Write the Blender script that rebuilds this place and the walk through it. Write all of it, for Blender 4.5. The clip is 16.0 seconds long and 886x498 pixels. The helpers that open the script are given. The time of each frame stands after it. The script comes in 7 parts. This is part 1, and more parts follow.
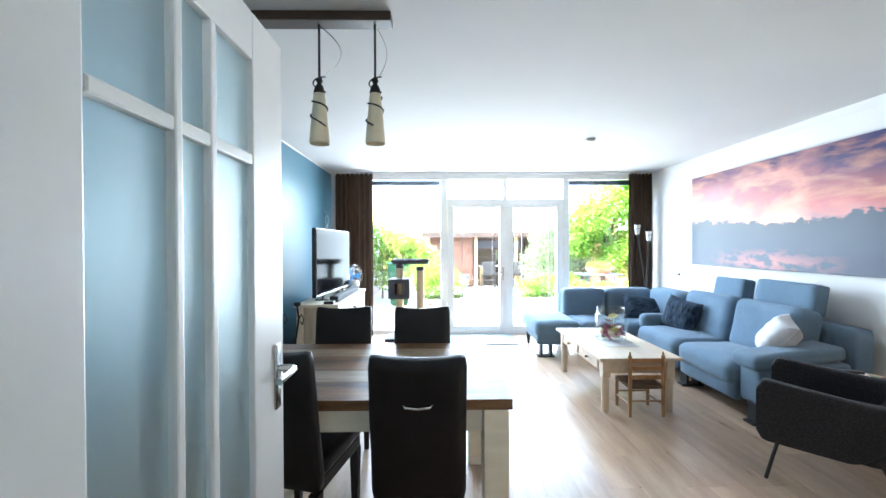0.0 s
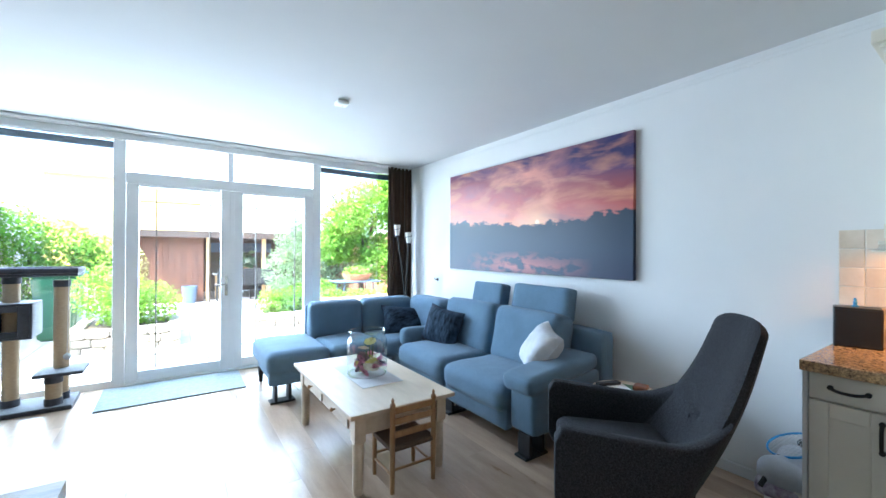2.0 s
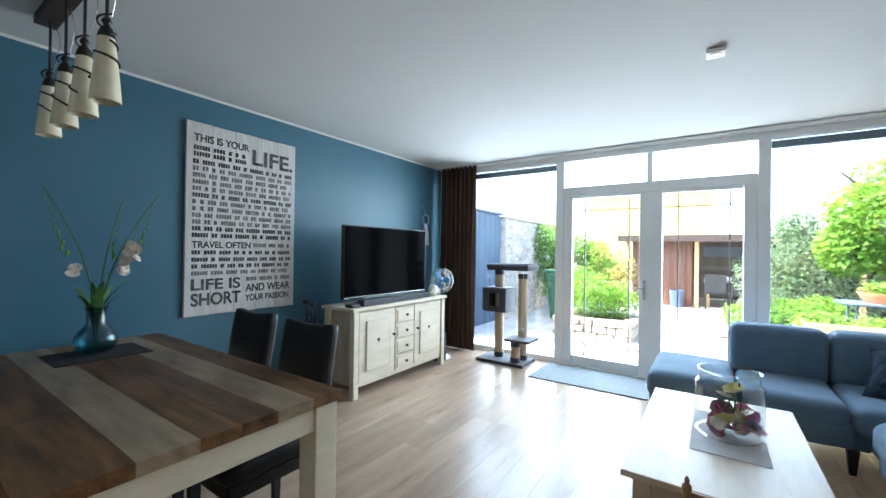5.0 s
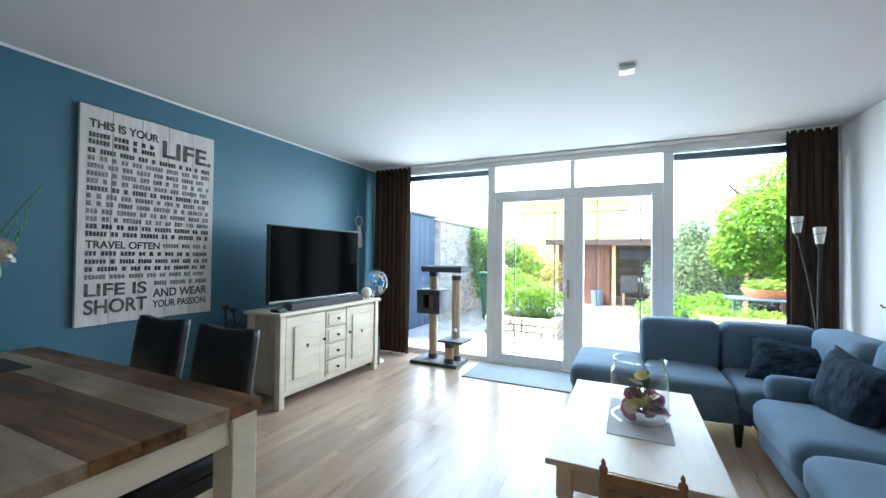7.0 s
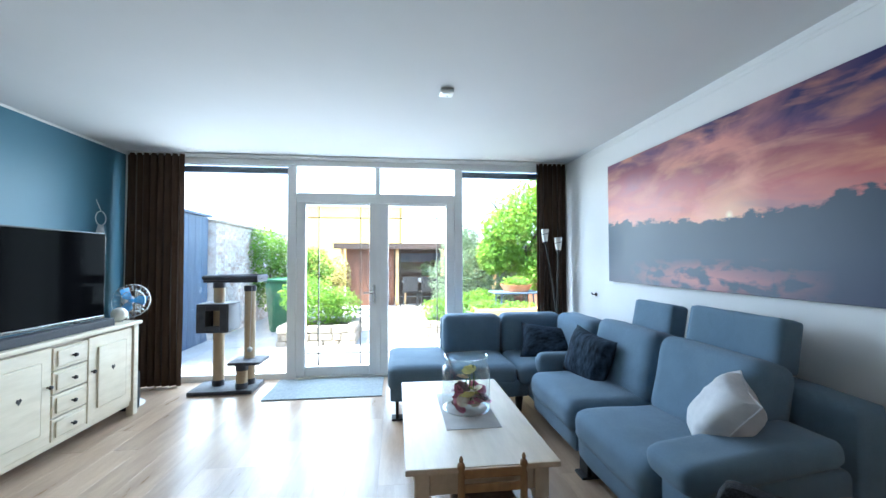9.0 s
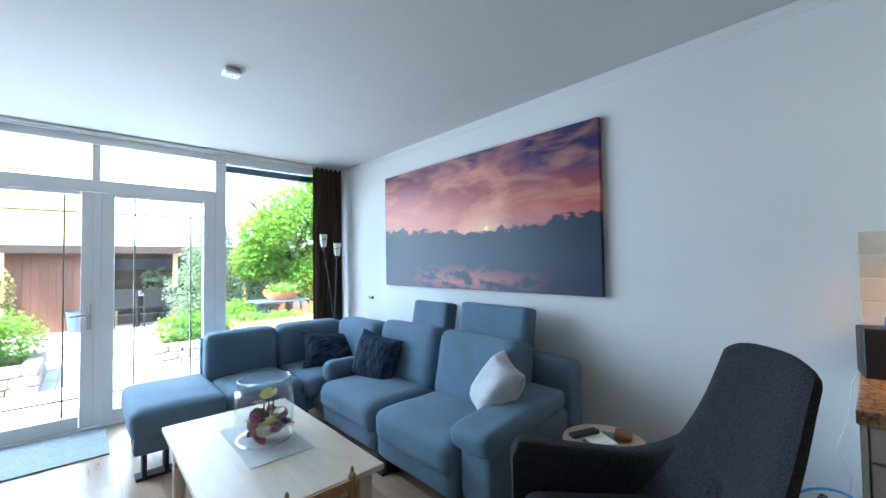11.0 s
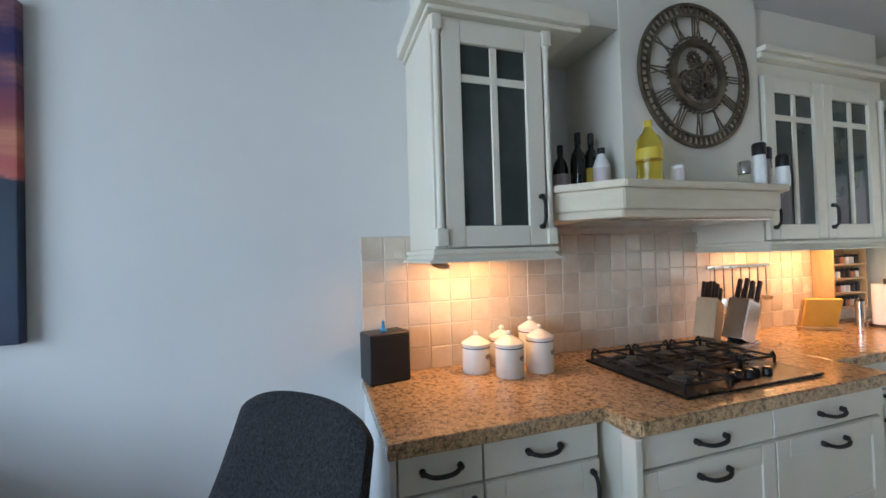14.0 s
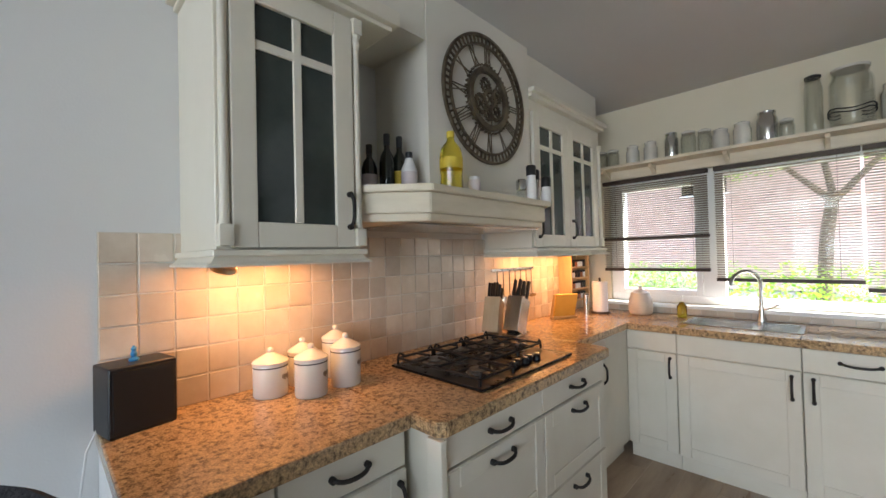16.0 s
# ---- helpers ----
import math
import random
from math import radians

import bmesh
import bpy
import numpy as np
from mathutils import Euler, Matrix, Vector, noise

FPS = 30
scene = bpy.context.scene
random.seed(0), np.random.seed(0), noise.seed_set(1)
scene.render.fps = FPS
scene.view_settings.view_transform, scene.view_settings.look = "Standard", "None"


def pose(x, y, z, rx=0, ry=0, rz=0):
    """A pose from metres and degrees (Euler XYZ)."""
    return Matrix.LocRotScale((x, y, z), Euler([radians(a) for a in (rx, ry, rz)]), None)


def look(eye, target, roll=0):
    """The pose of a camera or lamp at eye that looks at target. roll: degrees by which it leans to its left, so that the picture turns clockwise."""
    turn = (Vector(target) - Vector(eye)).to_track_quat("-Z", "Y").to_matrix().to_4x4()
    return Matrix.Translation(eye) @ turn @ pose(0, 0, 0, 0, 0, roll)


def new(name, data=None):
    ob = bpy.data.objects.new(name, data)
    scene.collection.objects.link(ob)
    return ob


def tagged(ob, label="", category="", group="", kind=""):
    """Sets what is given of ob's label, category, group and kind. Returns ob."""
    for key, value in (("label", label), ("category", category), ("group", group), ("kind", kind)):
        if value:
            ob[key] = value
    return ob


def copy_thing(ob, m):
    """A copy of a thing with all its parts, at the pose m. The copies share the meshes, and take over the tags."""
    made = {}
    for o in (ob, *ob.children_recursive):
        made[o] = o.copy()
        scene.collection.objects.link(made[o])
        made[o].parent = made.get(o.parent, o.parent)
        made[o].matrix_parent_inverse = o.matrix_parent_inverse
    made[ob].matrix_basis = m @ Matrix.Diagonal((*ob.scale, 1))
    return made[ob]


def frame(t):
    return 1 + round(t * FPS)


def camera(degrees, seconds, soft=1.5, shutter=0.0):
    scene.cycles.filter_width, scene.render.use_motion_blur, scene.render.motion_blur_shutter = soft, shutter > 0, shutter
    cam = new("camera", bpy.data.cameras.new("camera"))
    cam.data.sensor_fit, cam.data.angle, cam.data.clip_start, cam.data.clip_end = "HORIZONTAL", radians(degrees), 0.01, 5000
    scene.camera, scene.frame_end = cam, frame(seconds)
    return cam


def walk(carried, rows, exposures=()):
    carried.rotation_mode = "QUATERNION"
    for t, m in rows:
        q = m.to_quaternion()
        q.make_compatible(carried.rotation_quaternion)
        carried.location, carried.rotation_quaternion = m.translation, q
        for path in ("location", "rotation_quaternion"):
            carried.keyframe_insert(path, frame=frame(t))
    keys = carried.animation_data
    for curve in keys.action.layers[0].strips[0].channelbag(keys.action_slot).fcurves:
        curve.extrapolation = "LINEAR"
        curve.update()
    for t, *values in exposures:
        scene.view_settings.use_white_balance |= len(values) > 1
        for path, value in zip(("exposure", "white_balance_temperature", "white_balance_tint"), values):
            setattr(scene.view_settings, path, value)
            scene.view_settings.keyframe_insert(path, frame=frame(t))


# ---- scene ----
cam = camera(96.8, 16.0)
METRES, EYE, TILT, LEAN, TURN = 4.9, 1.38, 0.0, 0.0, -1.9
PATH = [
    (0, (0.229, 0.157, 1.42), (0.254, 2.157, 1.403), -0.2),
    (0.5, (0.259, 0.549, 1.392), (0.509, 2.533, 1.39), -0.1),
    (1, (0.359, 0.850, 1.366), (0.870, 2.784, 1.378), -0.2),
    (1.5, (0.532, 1.159, 1.377), (1.463, 2.929, 1.395), 0.2),
    (2, (0.781, 1.37, 1.376), (1.909, 3.022, 1.387), 0.3),
    (2.5, (1.091, 1.546, 1.389), (1.679, 3.457, 1.408), 0.6),
    (3, (1.38, 1.597, 1.373), (1.397, 3.597, 1.383), 0.6),
    (3.5, (1.617, 1.634, 1.352), (1.115, 3.57, 1.347), 0.8),
    (4, (1.783, 1.651, 1.367), (0.875, 3.433, 1.37), 0.8),
    (4.2, (1.82, 1.648, 1.369), (0.788, 3.361, 1.367), 0.8),
    (6.3, (1.899, 1.62, 1.371), (0.74, 3.25, 1.384), 0.8),
    (6.5, (1.897, 1.637, 1.368), (0.814, 3.319, 1.389), 0.8),
    (7, (1.893, 1.656, 1.344), (1.045, 3.467, 1.379), 0.7),
    (7.5, (1.835, 1.621, 1.36), (1.262, 3.536, 1.398), 0.7),
    (8, (1.744, 1.602, 1.369), (1.446, 3.579, 1.419), 0.6),
    (8.2, (1.706, 1.611, 1.37), (1.515, 3.601, 1.421), 0.4),
    (10.5, (1.268, 1.847, 1.394), (2.332, 3.539, 1.458), -0.6),
    (11, (1.239, 1.854, 1.399), (2.586, 3.332, 1.462), -0.9),
    (11.5, (1.305, 1.928, 1.406), (2.896, 3.139, 1.463), -1.1),
    (12, (1.399, 2.012, 1.419), (3.191, 2.898, 1.468), -1.2),
    (12.5, (1.541, 2.028, 1.427), (3.476, 2.531, 1.472), -1.6),
    (13, (1.714, 2.019, 1.429), (3.71, 2.134, 1.479), -1.4),
    (13.5, (1.851, 2.031, 1.42), (3.833, 1.769, 1.461), -1.5),
    (14, (1.988, 2.075, 1.41), (3.893, 1.468, 1.441), -1.7),
    (14.5, (2.071, 2.118, 1.399), (3.889, 1.284, 1.423), -1.5),
    (15, (2.116, 2.114, 1.393), (3.832, 1.086, 1.415), -1.4),
    (15.5, (2.126, 2.075, 1.397), (3.709, 0.853, 1.424), -1.5),
    (16, (2.096, 2.021, 1.4), (3.495, 0.592, 1.433), -1.4),
]
EXPOSURES = [(0, 4.80, 6000, 9), (1.5, 4.38, 5500, 7), (3.0, 3.92, 5500, 6), (4.0, 3.74, 5900, 7), (8.2, 3.70, 5750, 6), (11, 3.72, 5450, 6), (12.5, 3.58, 5450, 8), (14.5, 3.62, 5750, 9), (16, 3.54, 6450, 13)]
walk(cam, [(t, look(eye, target, roll)) for t, eye, target, roll in PATH], EXPOSURES)

# ---- world and light ----
SUN_EL, SUN_AZ = radians(52), radians(250)
world = bpy.data.worlds.new("world")
scene.world = world
world.use_nodes = True
wn = world.node_tree.nodes
sky = wn.new("ShaderNodeTexSky")
sky.sky_type = "NISHITA"
sky.sun_disc = False
sky.sun_elevation, sky.sun_rotation = SUN_EL, SUN_AZ
sky.dust_density = 3.0
world.node_tree.links.new(sky.outputs[0], wn["Background"].inputs[0])
wn["Background"].inputs[1].default_value = 0.15

sun_data = bpy.data.lights.new("sun", "SUN")
sun_data.energy, sun_data.angle, sun_data.color = 2.2, radians(6), (1, 0.96, 0.9)
sun = new("sun", sun_data)
# the sun stands over the west side of the garden, clear of the windows
sun.matrix_world = look((0, 0, 20), (9.4, 3.4, 7.2))


def area_light(name, eye, target, w, h, power, color):
    d = bpy.data.lights.new(name, "AREA")
    d.shape, d.size, d.size_y, d.energy, d.color = "RECTANGLE", w, h, power, color
    ob = new(name, d)
    ob.matrix_world = look(eye, target)
    return ob


sky_lamp = area_light("garden_sky_light", (0.80, 6.90, 1.32), (0.80, 2.9, 0.32), 3.7, 2.3, 22, (0.80, 0.90, 1.0))
sky_lamp.data.spread = radians(152)
# warm lamps under the two wall cabinets
for lx, ly in ((3.50, 1.47), (3.50, -0.30), (3.50, -0.72)):
    area_light("under_cabinet_light", (lx, ly, 1.392), (lx + 0.02, ly, 0.9), 0.40, 0.12, 0.23, (1.0, 0.43, 0.14))

# ---- helpers for building ----
XL, XR, YW, YK, H = -1.47, 3.67, 6.45, -1.36, 2.58
COUNTER = 0.914


def part(name, bm, material, parent=None, label="", smooth=False):
    """Link a bmesh as one mesh object under a thing or a part."""
    me = bpy.data.meshes.new(name)
    bmesh.ops.recalc_face_normals(bm, faces=bm.faces)
    if smooth:
        for f in bm.faces:
            f.smooth = True
    bm.to_mesh(me)
    bm.free()
    if smooth:
        me.set_sharp_from_angle(angle=radians(40))
    me.materials.append(material)
    ob = new(name, me)
    if parent is not None:
        ob.parent = parent
    return tagged(ob, label)


def thing(name, label, category, group="", kind=""):
    return tagged(new(name), label, category, group, kind)


def solid(name, bm, material, label, category, kind="", smooth=False, group=""):
    return tagged(part(name, bm, material, None, "", smooth), label, category, group, kind)


def place(ob, x, y, z=0, rz=0, rx=0, ry=0):
    ob.matrix_basis = pose(x, y, z, rx, ry, rz)
    return ob


def merge(bm, other, m=None):
    if m is not None:
        bmesh.ops.transform(other, matrix=m, verts=other.verts)
    me = bpy.data.meshes.new("tmp")
    other.to_mesh(me)
    other.free()
    bm.from_mesh(me)
    bpy.data.meshes.remove(me)
    return bm


def box(x0, x1, y0, y1, z0, z1, bevel=0.0, seg=1, bm=None, m=None):
    b = bmesh.new()
    bmesh.ops.create_cube(b, size=1, matrix=Matrix.LocRotScale(((x0 + x1) / 2, (y0 + y1) / 2, (z0 + z1) / 2), None, (abs(x1 - x0), abs(y1 - y0), abs(z1 - z0))))
    if bevel:
        bmesh.ops.bevel(b, geom=b.edges[:], offset=bevel, segments=seg, affect="EDGES", profile=0.6)
    if m is not None:
        bmesh.ops.transform(b, matrix=m, verts=b.verts)
    return b if bm is None else merge(bm, b)


def lathe(profile, segs=24, bm=None, m=None, cap=True):
    """Turn (radius, height) pairs round the z axis."""
    b = bmesh.new()
    rings = []
    for r, z in profile:
        rings.append([b.verts.new((r * math.cos(2 * math.pi * k / segs), r * math.sin(2 * math.pi * k / segs), z)) for k in range(segs)])
    for a, c in zip(rings, rings[1:]):
        for k in range(segs):
            b.faces.new((a[k], a[(k + 1) % segs], c[(k + 1) % segs], c[k]))
    if cap:
        b.faces.new(rings[0][::-1])
        b.faces.new(rings[-1])
    if m is not None:
        bmesh.ops.transform(b, matrix=m, verts=b.verts)
    return b if bm is None else merge(bm, b)


def cyl(x, y, z0, z1, r, r2=None, segs=20, bm=None):
    return lathe([(r, z0), (r if r2 is None else r2, z1)], segs, bm, Matrix.Translation((x, y, 0)))


def tube(points, r, segs=8, bm=None, taper=None):
    """A round rod along a line of points."""
    b = bmesh.new()
    pts = [Vector(p) for p in points]
    rings = []
    side = None
    for i, p in enumerate(pts):
        d = (pts[min(i + 1, len(pts) - 1)] - pts[max(i - 1, 0)]).normalized()
        if side is None:
            side = d.orthogonal().normalized()
        side = (side - d * side.dot(d)).normalized()
        up = d.cross(side)
        rr = r if taper is None else r + (taper - r) * i / (len(pts) - 1)
        rings.append([b.verts.new(p + rr * (math.cos(2 * math.pi * k / segs) * side + math.sin(2 * math.pi * k / segs) * up)) for k in range(segs)])
    for a, c in zip(rings, rings[1:]):
        for k in range(segs):
            b.faces.new((a[k], a[(k + 1) % segs], c[(k + 1) % segs], c[k]))
    b.faces.new(rings[0][::-1])
    b.faces.new(rings[-1])
    return b if bm is None else merge(bm, b)


def arc(p, q, bulge, n=8):
    """Points from p to q that bow out along the vector bulge."""
    p, q, bulge = Vector(p), Vector(q), Vector(bulge)
    return [p.lerp(q, i / n) + bulge * math.sin(math.pi * i / n) for i in range(n + 1)]


def cushion(x0, x1, y0, y1, z0, z1, e=0.35, n=12, m=None, bm=None, sag=0.0, wrinkle=0.006):
    """A padded block with round edges and slightly swollen faces."""
    b = bmesh.new()
    bmesh.ops.create_cube(b, size=2)
    bmesh.ops.subdivide_edges(b, edges=b.edges[:], cuts=n, use_grid_fill=True)
    sx, sy, sz = (x1 - x0) / 2, (y1 - y0) / 2, (z1 - z0) / 2
    rad = e * min(sx, sy, sz) * 2
    for v in b.verts:
        p = Vector((v.co.x * sx, v.co.y * sy, v.co.z * sz))
        core = Vector((max(-sx + rad, min(sx - rad, p.x)), max(-sy + rad, min(sy - rad, p.y)), max(-sz + rad, min(sz - rad, p.z))))
        d = p - core
        if d.length > 1e-6:
            p = core + d.normalized() * rad * min(1.0, max(abs(d.x), abs(d.y), abs(d.z)) / rad)
        swell = (1 - v.co.x ** 2) * (1 - v.co.y ** 2)
        p.z += math.copysign(sag, v.co.z) * swell
        w = Vector((p.x + x0 * 3.1, p.y + y0 * 2.3, p.z + z0))
        p += wrinkle * noise.noise_vector(w * 5)
        v.co = p + Vector(((x0 + x1) / 2, (y0 + y1) / 2, (z0 + z1) / 2))
    if m is not None:
        bmesh.ops.transform(b, matrix=m, verts=b.verts)
    for f in b.faces:
        f.smooth = True
    return b if bm is None else merge(bm, b)


def pillow(w, h, d, m, n=14, seed=0):
    """A scatter cushion: pinched corners, fat middle, soft creases."""
    b = bmesh.new()
    bmesh.ops.create_cube(b, size=2)
    bmesh.ops.subdivide_edges(b, edges=b.edges[:], cuts=n, use_grid_fill=True)
    for v in b.verts:
        x, y, z = v.co
        f = max(0.0, (1 - x ** 4) * (1 - y ** 4)) ** 0.5
        pull = 1 - 0.10 * (x * x + y * y - 2 * x * x * y * y)
        c = 0.10 * noise.noise(Vector((x * 1.7 + seed, y * 1.7, 3.0)))
        v.co = (x * w / 2 * pull, y * h / 2 * pull, z * (0.05 + f * (0.95 + c)) * d / 2 + 0.045 * d * f * noise.noise(Vector((x * 4.5 + seed, y * 3.2, z * 0.5))))
    bmesh.ops.transform(b, matrix=m, verts=b.verts)
    for f in b.faces:
        f.smooth = True
    return b


# ---- materials ----
def mat(name, c, rough=0.5, c2=None, scale=6.0, stretch=(1, 1, 1), bump=0.0, bscale=80.0, metal=0.0, rnd=0.0, spec=0.5, coat=0.0, sheen=0.0, fine=0.0, island=0.0):
    """A surface with a base colour that drifts to c2 at a large and a fine scale, and a fine relief."""
    m = bpy.data.materials.new(name)
    m.use_nodes = True
    nt = m.node_tree
    nd, ln = nt.nodes, nt.links
    bs = nd["Principled BSDF"]
    bs.inputs["Roughness"].default_value = rough
    bs.inputs["Metallic"].default_value = metal
    bs.inputs["Specular IOR Level"].default_value = spec
    bs.inputs["Coat Weight"].default_value = coat
    bs.inputs["Coat Roughness"].default_value = 0.15
    bs.inputs["Sheen Weight"].default_value = sheen
    tc = nd.new("ShaderNodeTexCoord")
    mp = nd.new("ShaderNodeMapping")
    mp.inputs["Scale"].default_value = stretch
    ln.new(tc.outputs["Object"], mp.inputs["Vector"])
    vec = mp.outputs["Vector"]
    if rnd or island:
        info = nd.new("ShaderNodeObjectInfo") if rnd else nd.new("ShaderNodeNewGeometry")
        rand = info.outputs["Random"] if rnd else info.outputs["Random Per Island"]
        off = nd.new("ShaderNodeVectorMath")
        off.operation = "ADD"
        mul = nd.new("ShaderNodeMath")
        mul.operation = "MULTIPLY"
        mul.inputs[1].default_value = 37.0
        ln.new(rand, mul.inputs[0])
        ln.new(vec, off.inputs[0])
        ln.new(mul.outputs[0], off.inputs[1])
        vec = off.outputs[0]
    c2 = c2 or tuple(v * 0.86 for v in c)
    n1 = nd.new("ShaderNodeTexNoise")
    n1.inputs["Scale"].default_value = scale
    n1.inputs["Detail"].default_value = 7
    n1.inputs["Roughness"].default_value = 0.62
    ln.new(vec, n1.inputs["Vector"])
    ramp = nd.new("ShaderNodeValToRGB")
    ramp.color_ramp.elements[0].position, ramp.color_ramp.elements[1].position = 0.34, 0.66
    ramp.color_ramp.elements[0].color, ramp.color_ramp.elements[1].color = (*c2, 1), (*c, 1)
    ln.new(n1.outputs["Fac"], ramp.inputs[0])
    col = ramp.outputs[0]
    if fine:
        n3 = nd.new("ShaderNodeTexNoise")
        n3.inputs["Scale"].default_value = bscale
        n3.inputs["Detail"].default_value = 3
        ln.new(vec, n3.inputs["Vector"])
        mx = nd.new("ShaderNodeMix")
        mx.data_type, mx.blend_type = "RGBA", "OVERLAY"
        mx.inputs[0].default_value = fine
        ln.new(col, mx.inputs[6])
        ln.new(n3.outputs["Fac"], mx.inputs[7])
        col = mx.outputs[2]
    if rnd or island:
        hs = nd.new("ShaderNodeHueSaturation")
        mr = nd.new("ShaderNodeMapRange")
        amount = rnd or island
        mr.inputs[3].default_value, mr.inputs[4].default_value = 1 - amount, 1 + amount
        ln.new(rand, mr.inputs[0])
        ln.new(mr.outputs[0], hs.inputs["Value"])
        ln.new(col, hs.inputs["Color"])
        col = hs.outputs[0]
    ln.new(col, bs.inputs["Base Color"])
    rr = nd.new("ShaderNodeMapRange")
    rr.inputs[3].default_value, rr.inputs[4].default_value = max(0.02, rough - 0.08), min(1, rough + 0.08)
    ln.new(n1.outputs["Fac"], rr.inputs[0])
    ln.new(rr.outputs[0], bs.inputs["Roughness"])
    if bump:
        n2 = nd.new("ShaderNodeTexNoise")
        n2.inputs["Scale"].default_value = bscale
        n2.inputs["Detail"].default_value = 4
        ln.new(vec, n2.inputs["Vector"])
        bp = nd.new("ShaderNodeBump")
        bp.inputs["Strength"].default_value = bump
        bp.inputs["Distance"].default_value = 0.004
        ln.new(n2.outputs["Fac"], bp.inputs["Height"])
        ln.new(bp.outputs[0], bs.inputs["Normal"])
    return m


def glass(name, tint=(0.96, 0.98, 0.97), rough=0.0, ior=1.45):
    m = bpy.data.materials.new(name)
    m.use_nodes = True
    bs = m.node_tree.nodes["Principled BSDF"]
    bs.inputs["Base Color"].default_value = (*tint, 1)
    bs.inputs["Roughness"].default_value = rough
    bs.inputs["Transmission Weight"].default_value = 1
    bs.inputs["IOR"].default_value = ior
    return m


def pane_glass(name, tint=(0.97, 0.99, 0.98)):
    """Thin window glass: clear, with a sharp faint reflection."""
    m = bpy.data.materials.new(name)
    m.use_nodes = True
    nd, ln = m.node_tree.nodes, m.node_tree.links
    nd.remove(nd["Principled BSDF"])
    tr, gl, mx, fr = nd.new("ShaderNodeBsdfTransparent"), nd.new("ShaderNodeBsdfGlossy"), nd.new("ShaderNodeMixShader"), nd.new("ShaderNodeLayerWeight")
    gloss = nd.new("ShaderNodeMapRange")
    gloss.inputs[3].default_value, gloss.inputs[4].default_value = 0.04, 0.7
    tr.inputs[0].default_value = (*tint, 1)
    gl.inputs["Roughness"].default_value = 0.01
    fr.inputs[0].default_value = 0.18
    ln.new(fr.outputs["Facing"], gloss.inputs[0])
    ln.new(gloss.outputs[0], mx.inputs[0])
    ln.new(tr.outputs[0], mx.inputs[1])
    ln.new(gl.outputs[0], mx.inputs[2])
    ln.new(mx.outputs[0], nd["Material Output"].inputs[0])
    return m


def glow(name, c, strength):
    m = bpy.data.materials.new(name)
    m.use_nodes = True
    bs = m.node_tree.nodes["Principled BSDF"]
    bs.inputs["Base Color"].default_value = (*c, 1)
    bs.inputs["Emission Color"].default_value = (*c, 1)
    bs.inputs["Emission Strength"].default_value = strength
    return m


def leafy(m, through_colour):
    """Let daylight shine through thin leaves."""
    nd, ln = m.node_tree.nodes, m.node_tree.links
    tl, mx = nd.new("ShaderNodeBsdfTranslucent"), nd.new("ShaderNodeMixShader")
    tl.inputs[0].default_value = (*through_colour, 1)
    mx.inputs[0].default_value = 0.45
    ln.new(nd["Principled BSDF"].outputs[0], mx.inputs[1])
    ln.new(tl.outputs[0], mx.inputs[2])
    ln.new(mx.outputs[0], nd["Material Output"].inputs[0])
    return m


M_white = mat("white_wall_paint", (0.74, 0.735, 0.715), 0.85, (0.71, 0.705, 0.685), 1.3, bump=0.12, bscale=140, spec=0.2)
M_cream_wall = mat("cream_wall_paint", (0.70, 0.64, 0.50), 0.85, (0.67, 0.61, 0.47), 1.3, bump=0.12, bscale=140, spec=0.2)
M_warm_white = mat("warm_white_wall_paint", (0.73, 0.70, 0.62), 0.85, (0.70, 0.67, 0.59), 1.3, bump=0.12, bscale=140, spec=0.2)
M_ceiling = mat("ceiling_paint", (0.58, 0.58, 0.57), 0.9, (0.555, 0.555, 0.545), 0.9, bump=0.18, bscale=220, spec=0.15)
M_blue = mat("blue_wall_paint", (0.058, 0.150, 0.205), 0.42, (0.052, 0.137, 0.190), 1.4, bump=0.12, bscale=140, spec=0.4)
M_frame = mat("white_lacquered_frame", (0.80, 0.80, 0.78), 0.32, (0.75, 0.75, 0.72), 3, bump=0.03, bscale=60)
M_trim = mat("white_trim", (0.72, 0.715, 0.69), 0.5, (0.67, 0.66, 0.64), 4)
M_plank = mat("oak_laminate", (0.475, 0.352, 0.245), 0.30, (0.320, 0.222, 0.148), 1.9, (5, 0.75, 1), 0.012, 60, rnd=0.11, fine=0.15)
M_joint = mat("floor_joint", (0.20, 0.145, 0.10), 0.9, spec=0.1)
M_curtain = mat("brown_curtain_cloth", (0.100, 0.063, 0.041), 0.9, (0.062, 0.038, 0.025), 5, (6, 6, 0.6), 0.3, 400, sheen=0.25, spec=0.1)
M_sofa = mat("grey_blue_upholstery", (0.133, 0.200, 0.266), 0.92, (0.104, 0.162, 0.220), 4, bump=0.35, bscale=500, sheen=0.12, spec=0.15, fine=0.35)
M_dark_felt = mat("charcoal_felt", (0.039, 0.038, 0.041), 0.95, (0.019, 0.019, 0.021), 110, bump=0.9, bscale=200, sheen=0.04, spec=0.12, fine=1.0)
M_leather = mat("black_leather", (0.012, 0.010, 0.010), 0.46, (0.007, 0.006, 0.006), 7, bump=0.16, bscale=160, spec=0.28)
M_black = mat("black_plastic", (0.012, 0.012, 0.013), 0.38, (0.008, 0.008, 0.009), 10)
M_matte_black = mat("matte_black", (0.010, 0.010, 0.011), 0.7, (0.006, 0.006, 0.006), 10)
M_screen = mat("dark_screen_glass", (0.0025, 0.0025, 0.003), 0.09, (0.002, 0.002, 0.0025), 3, spec=0.010)
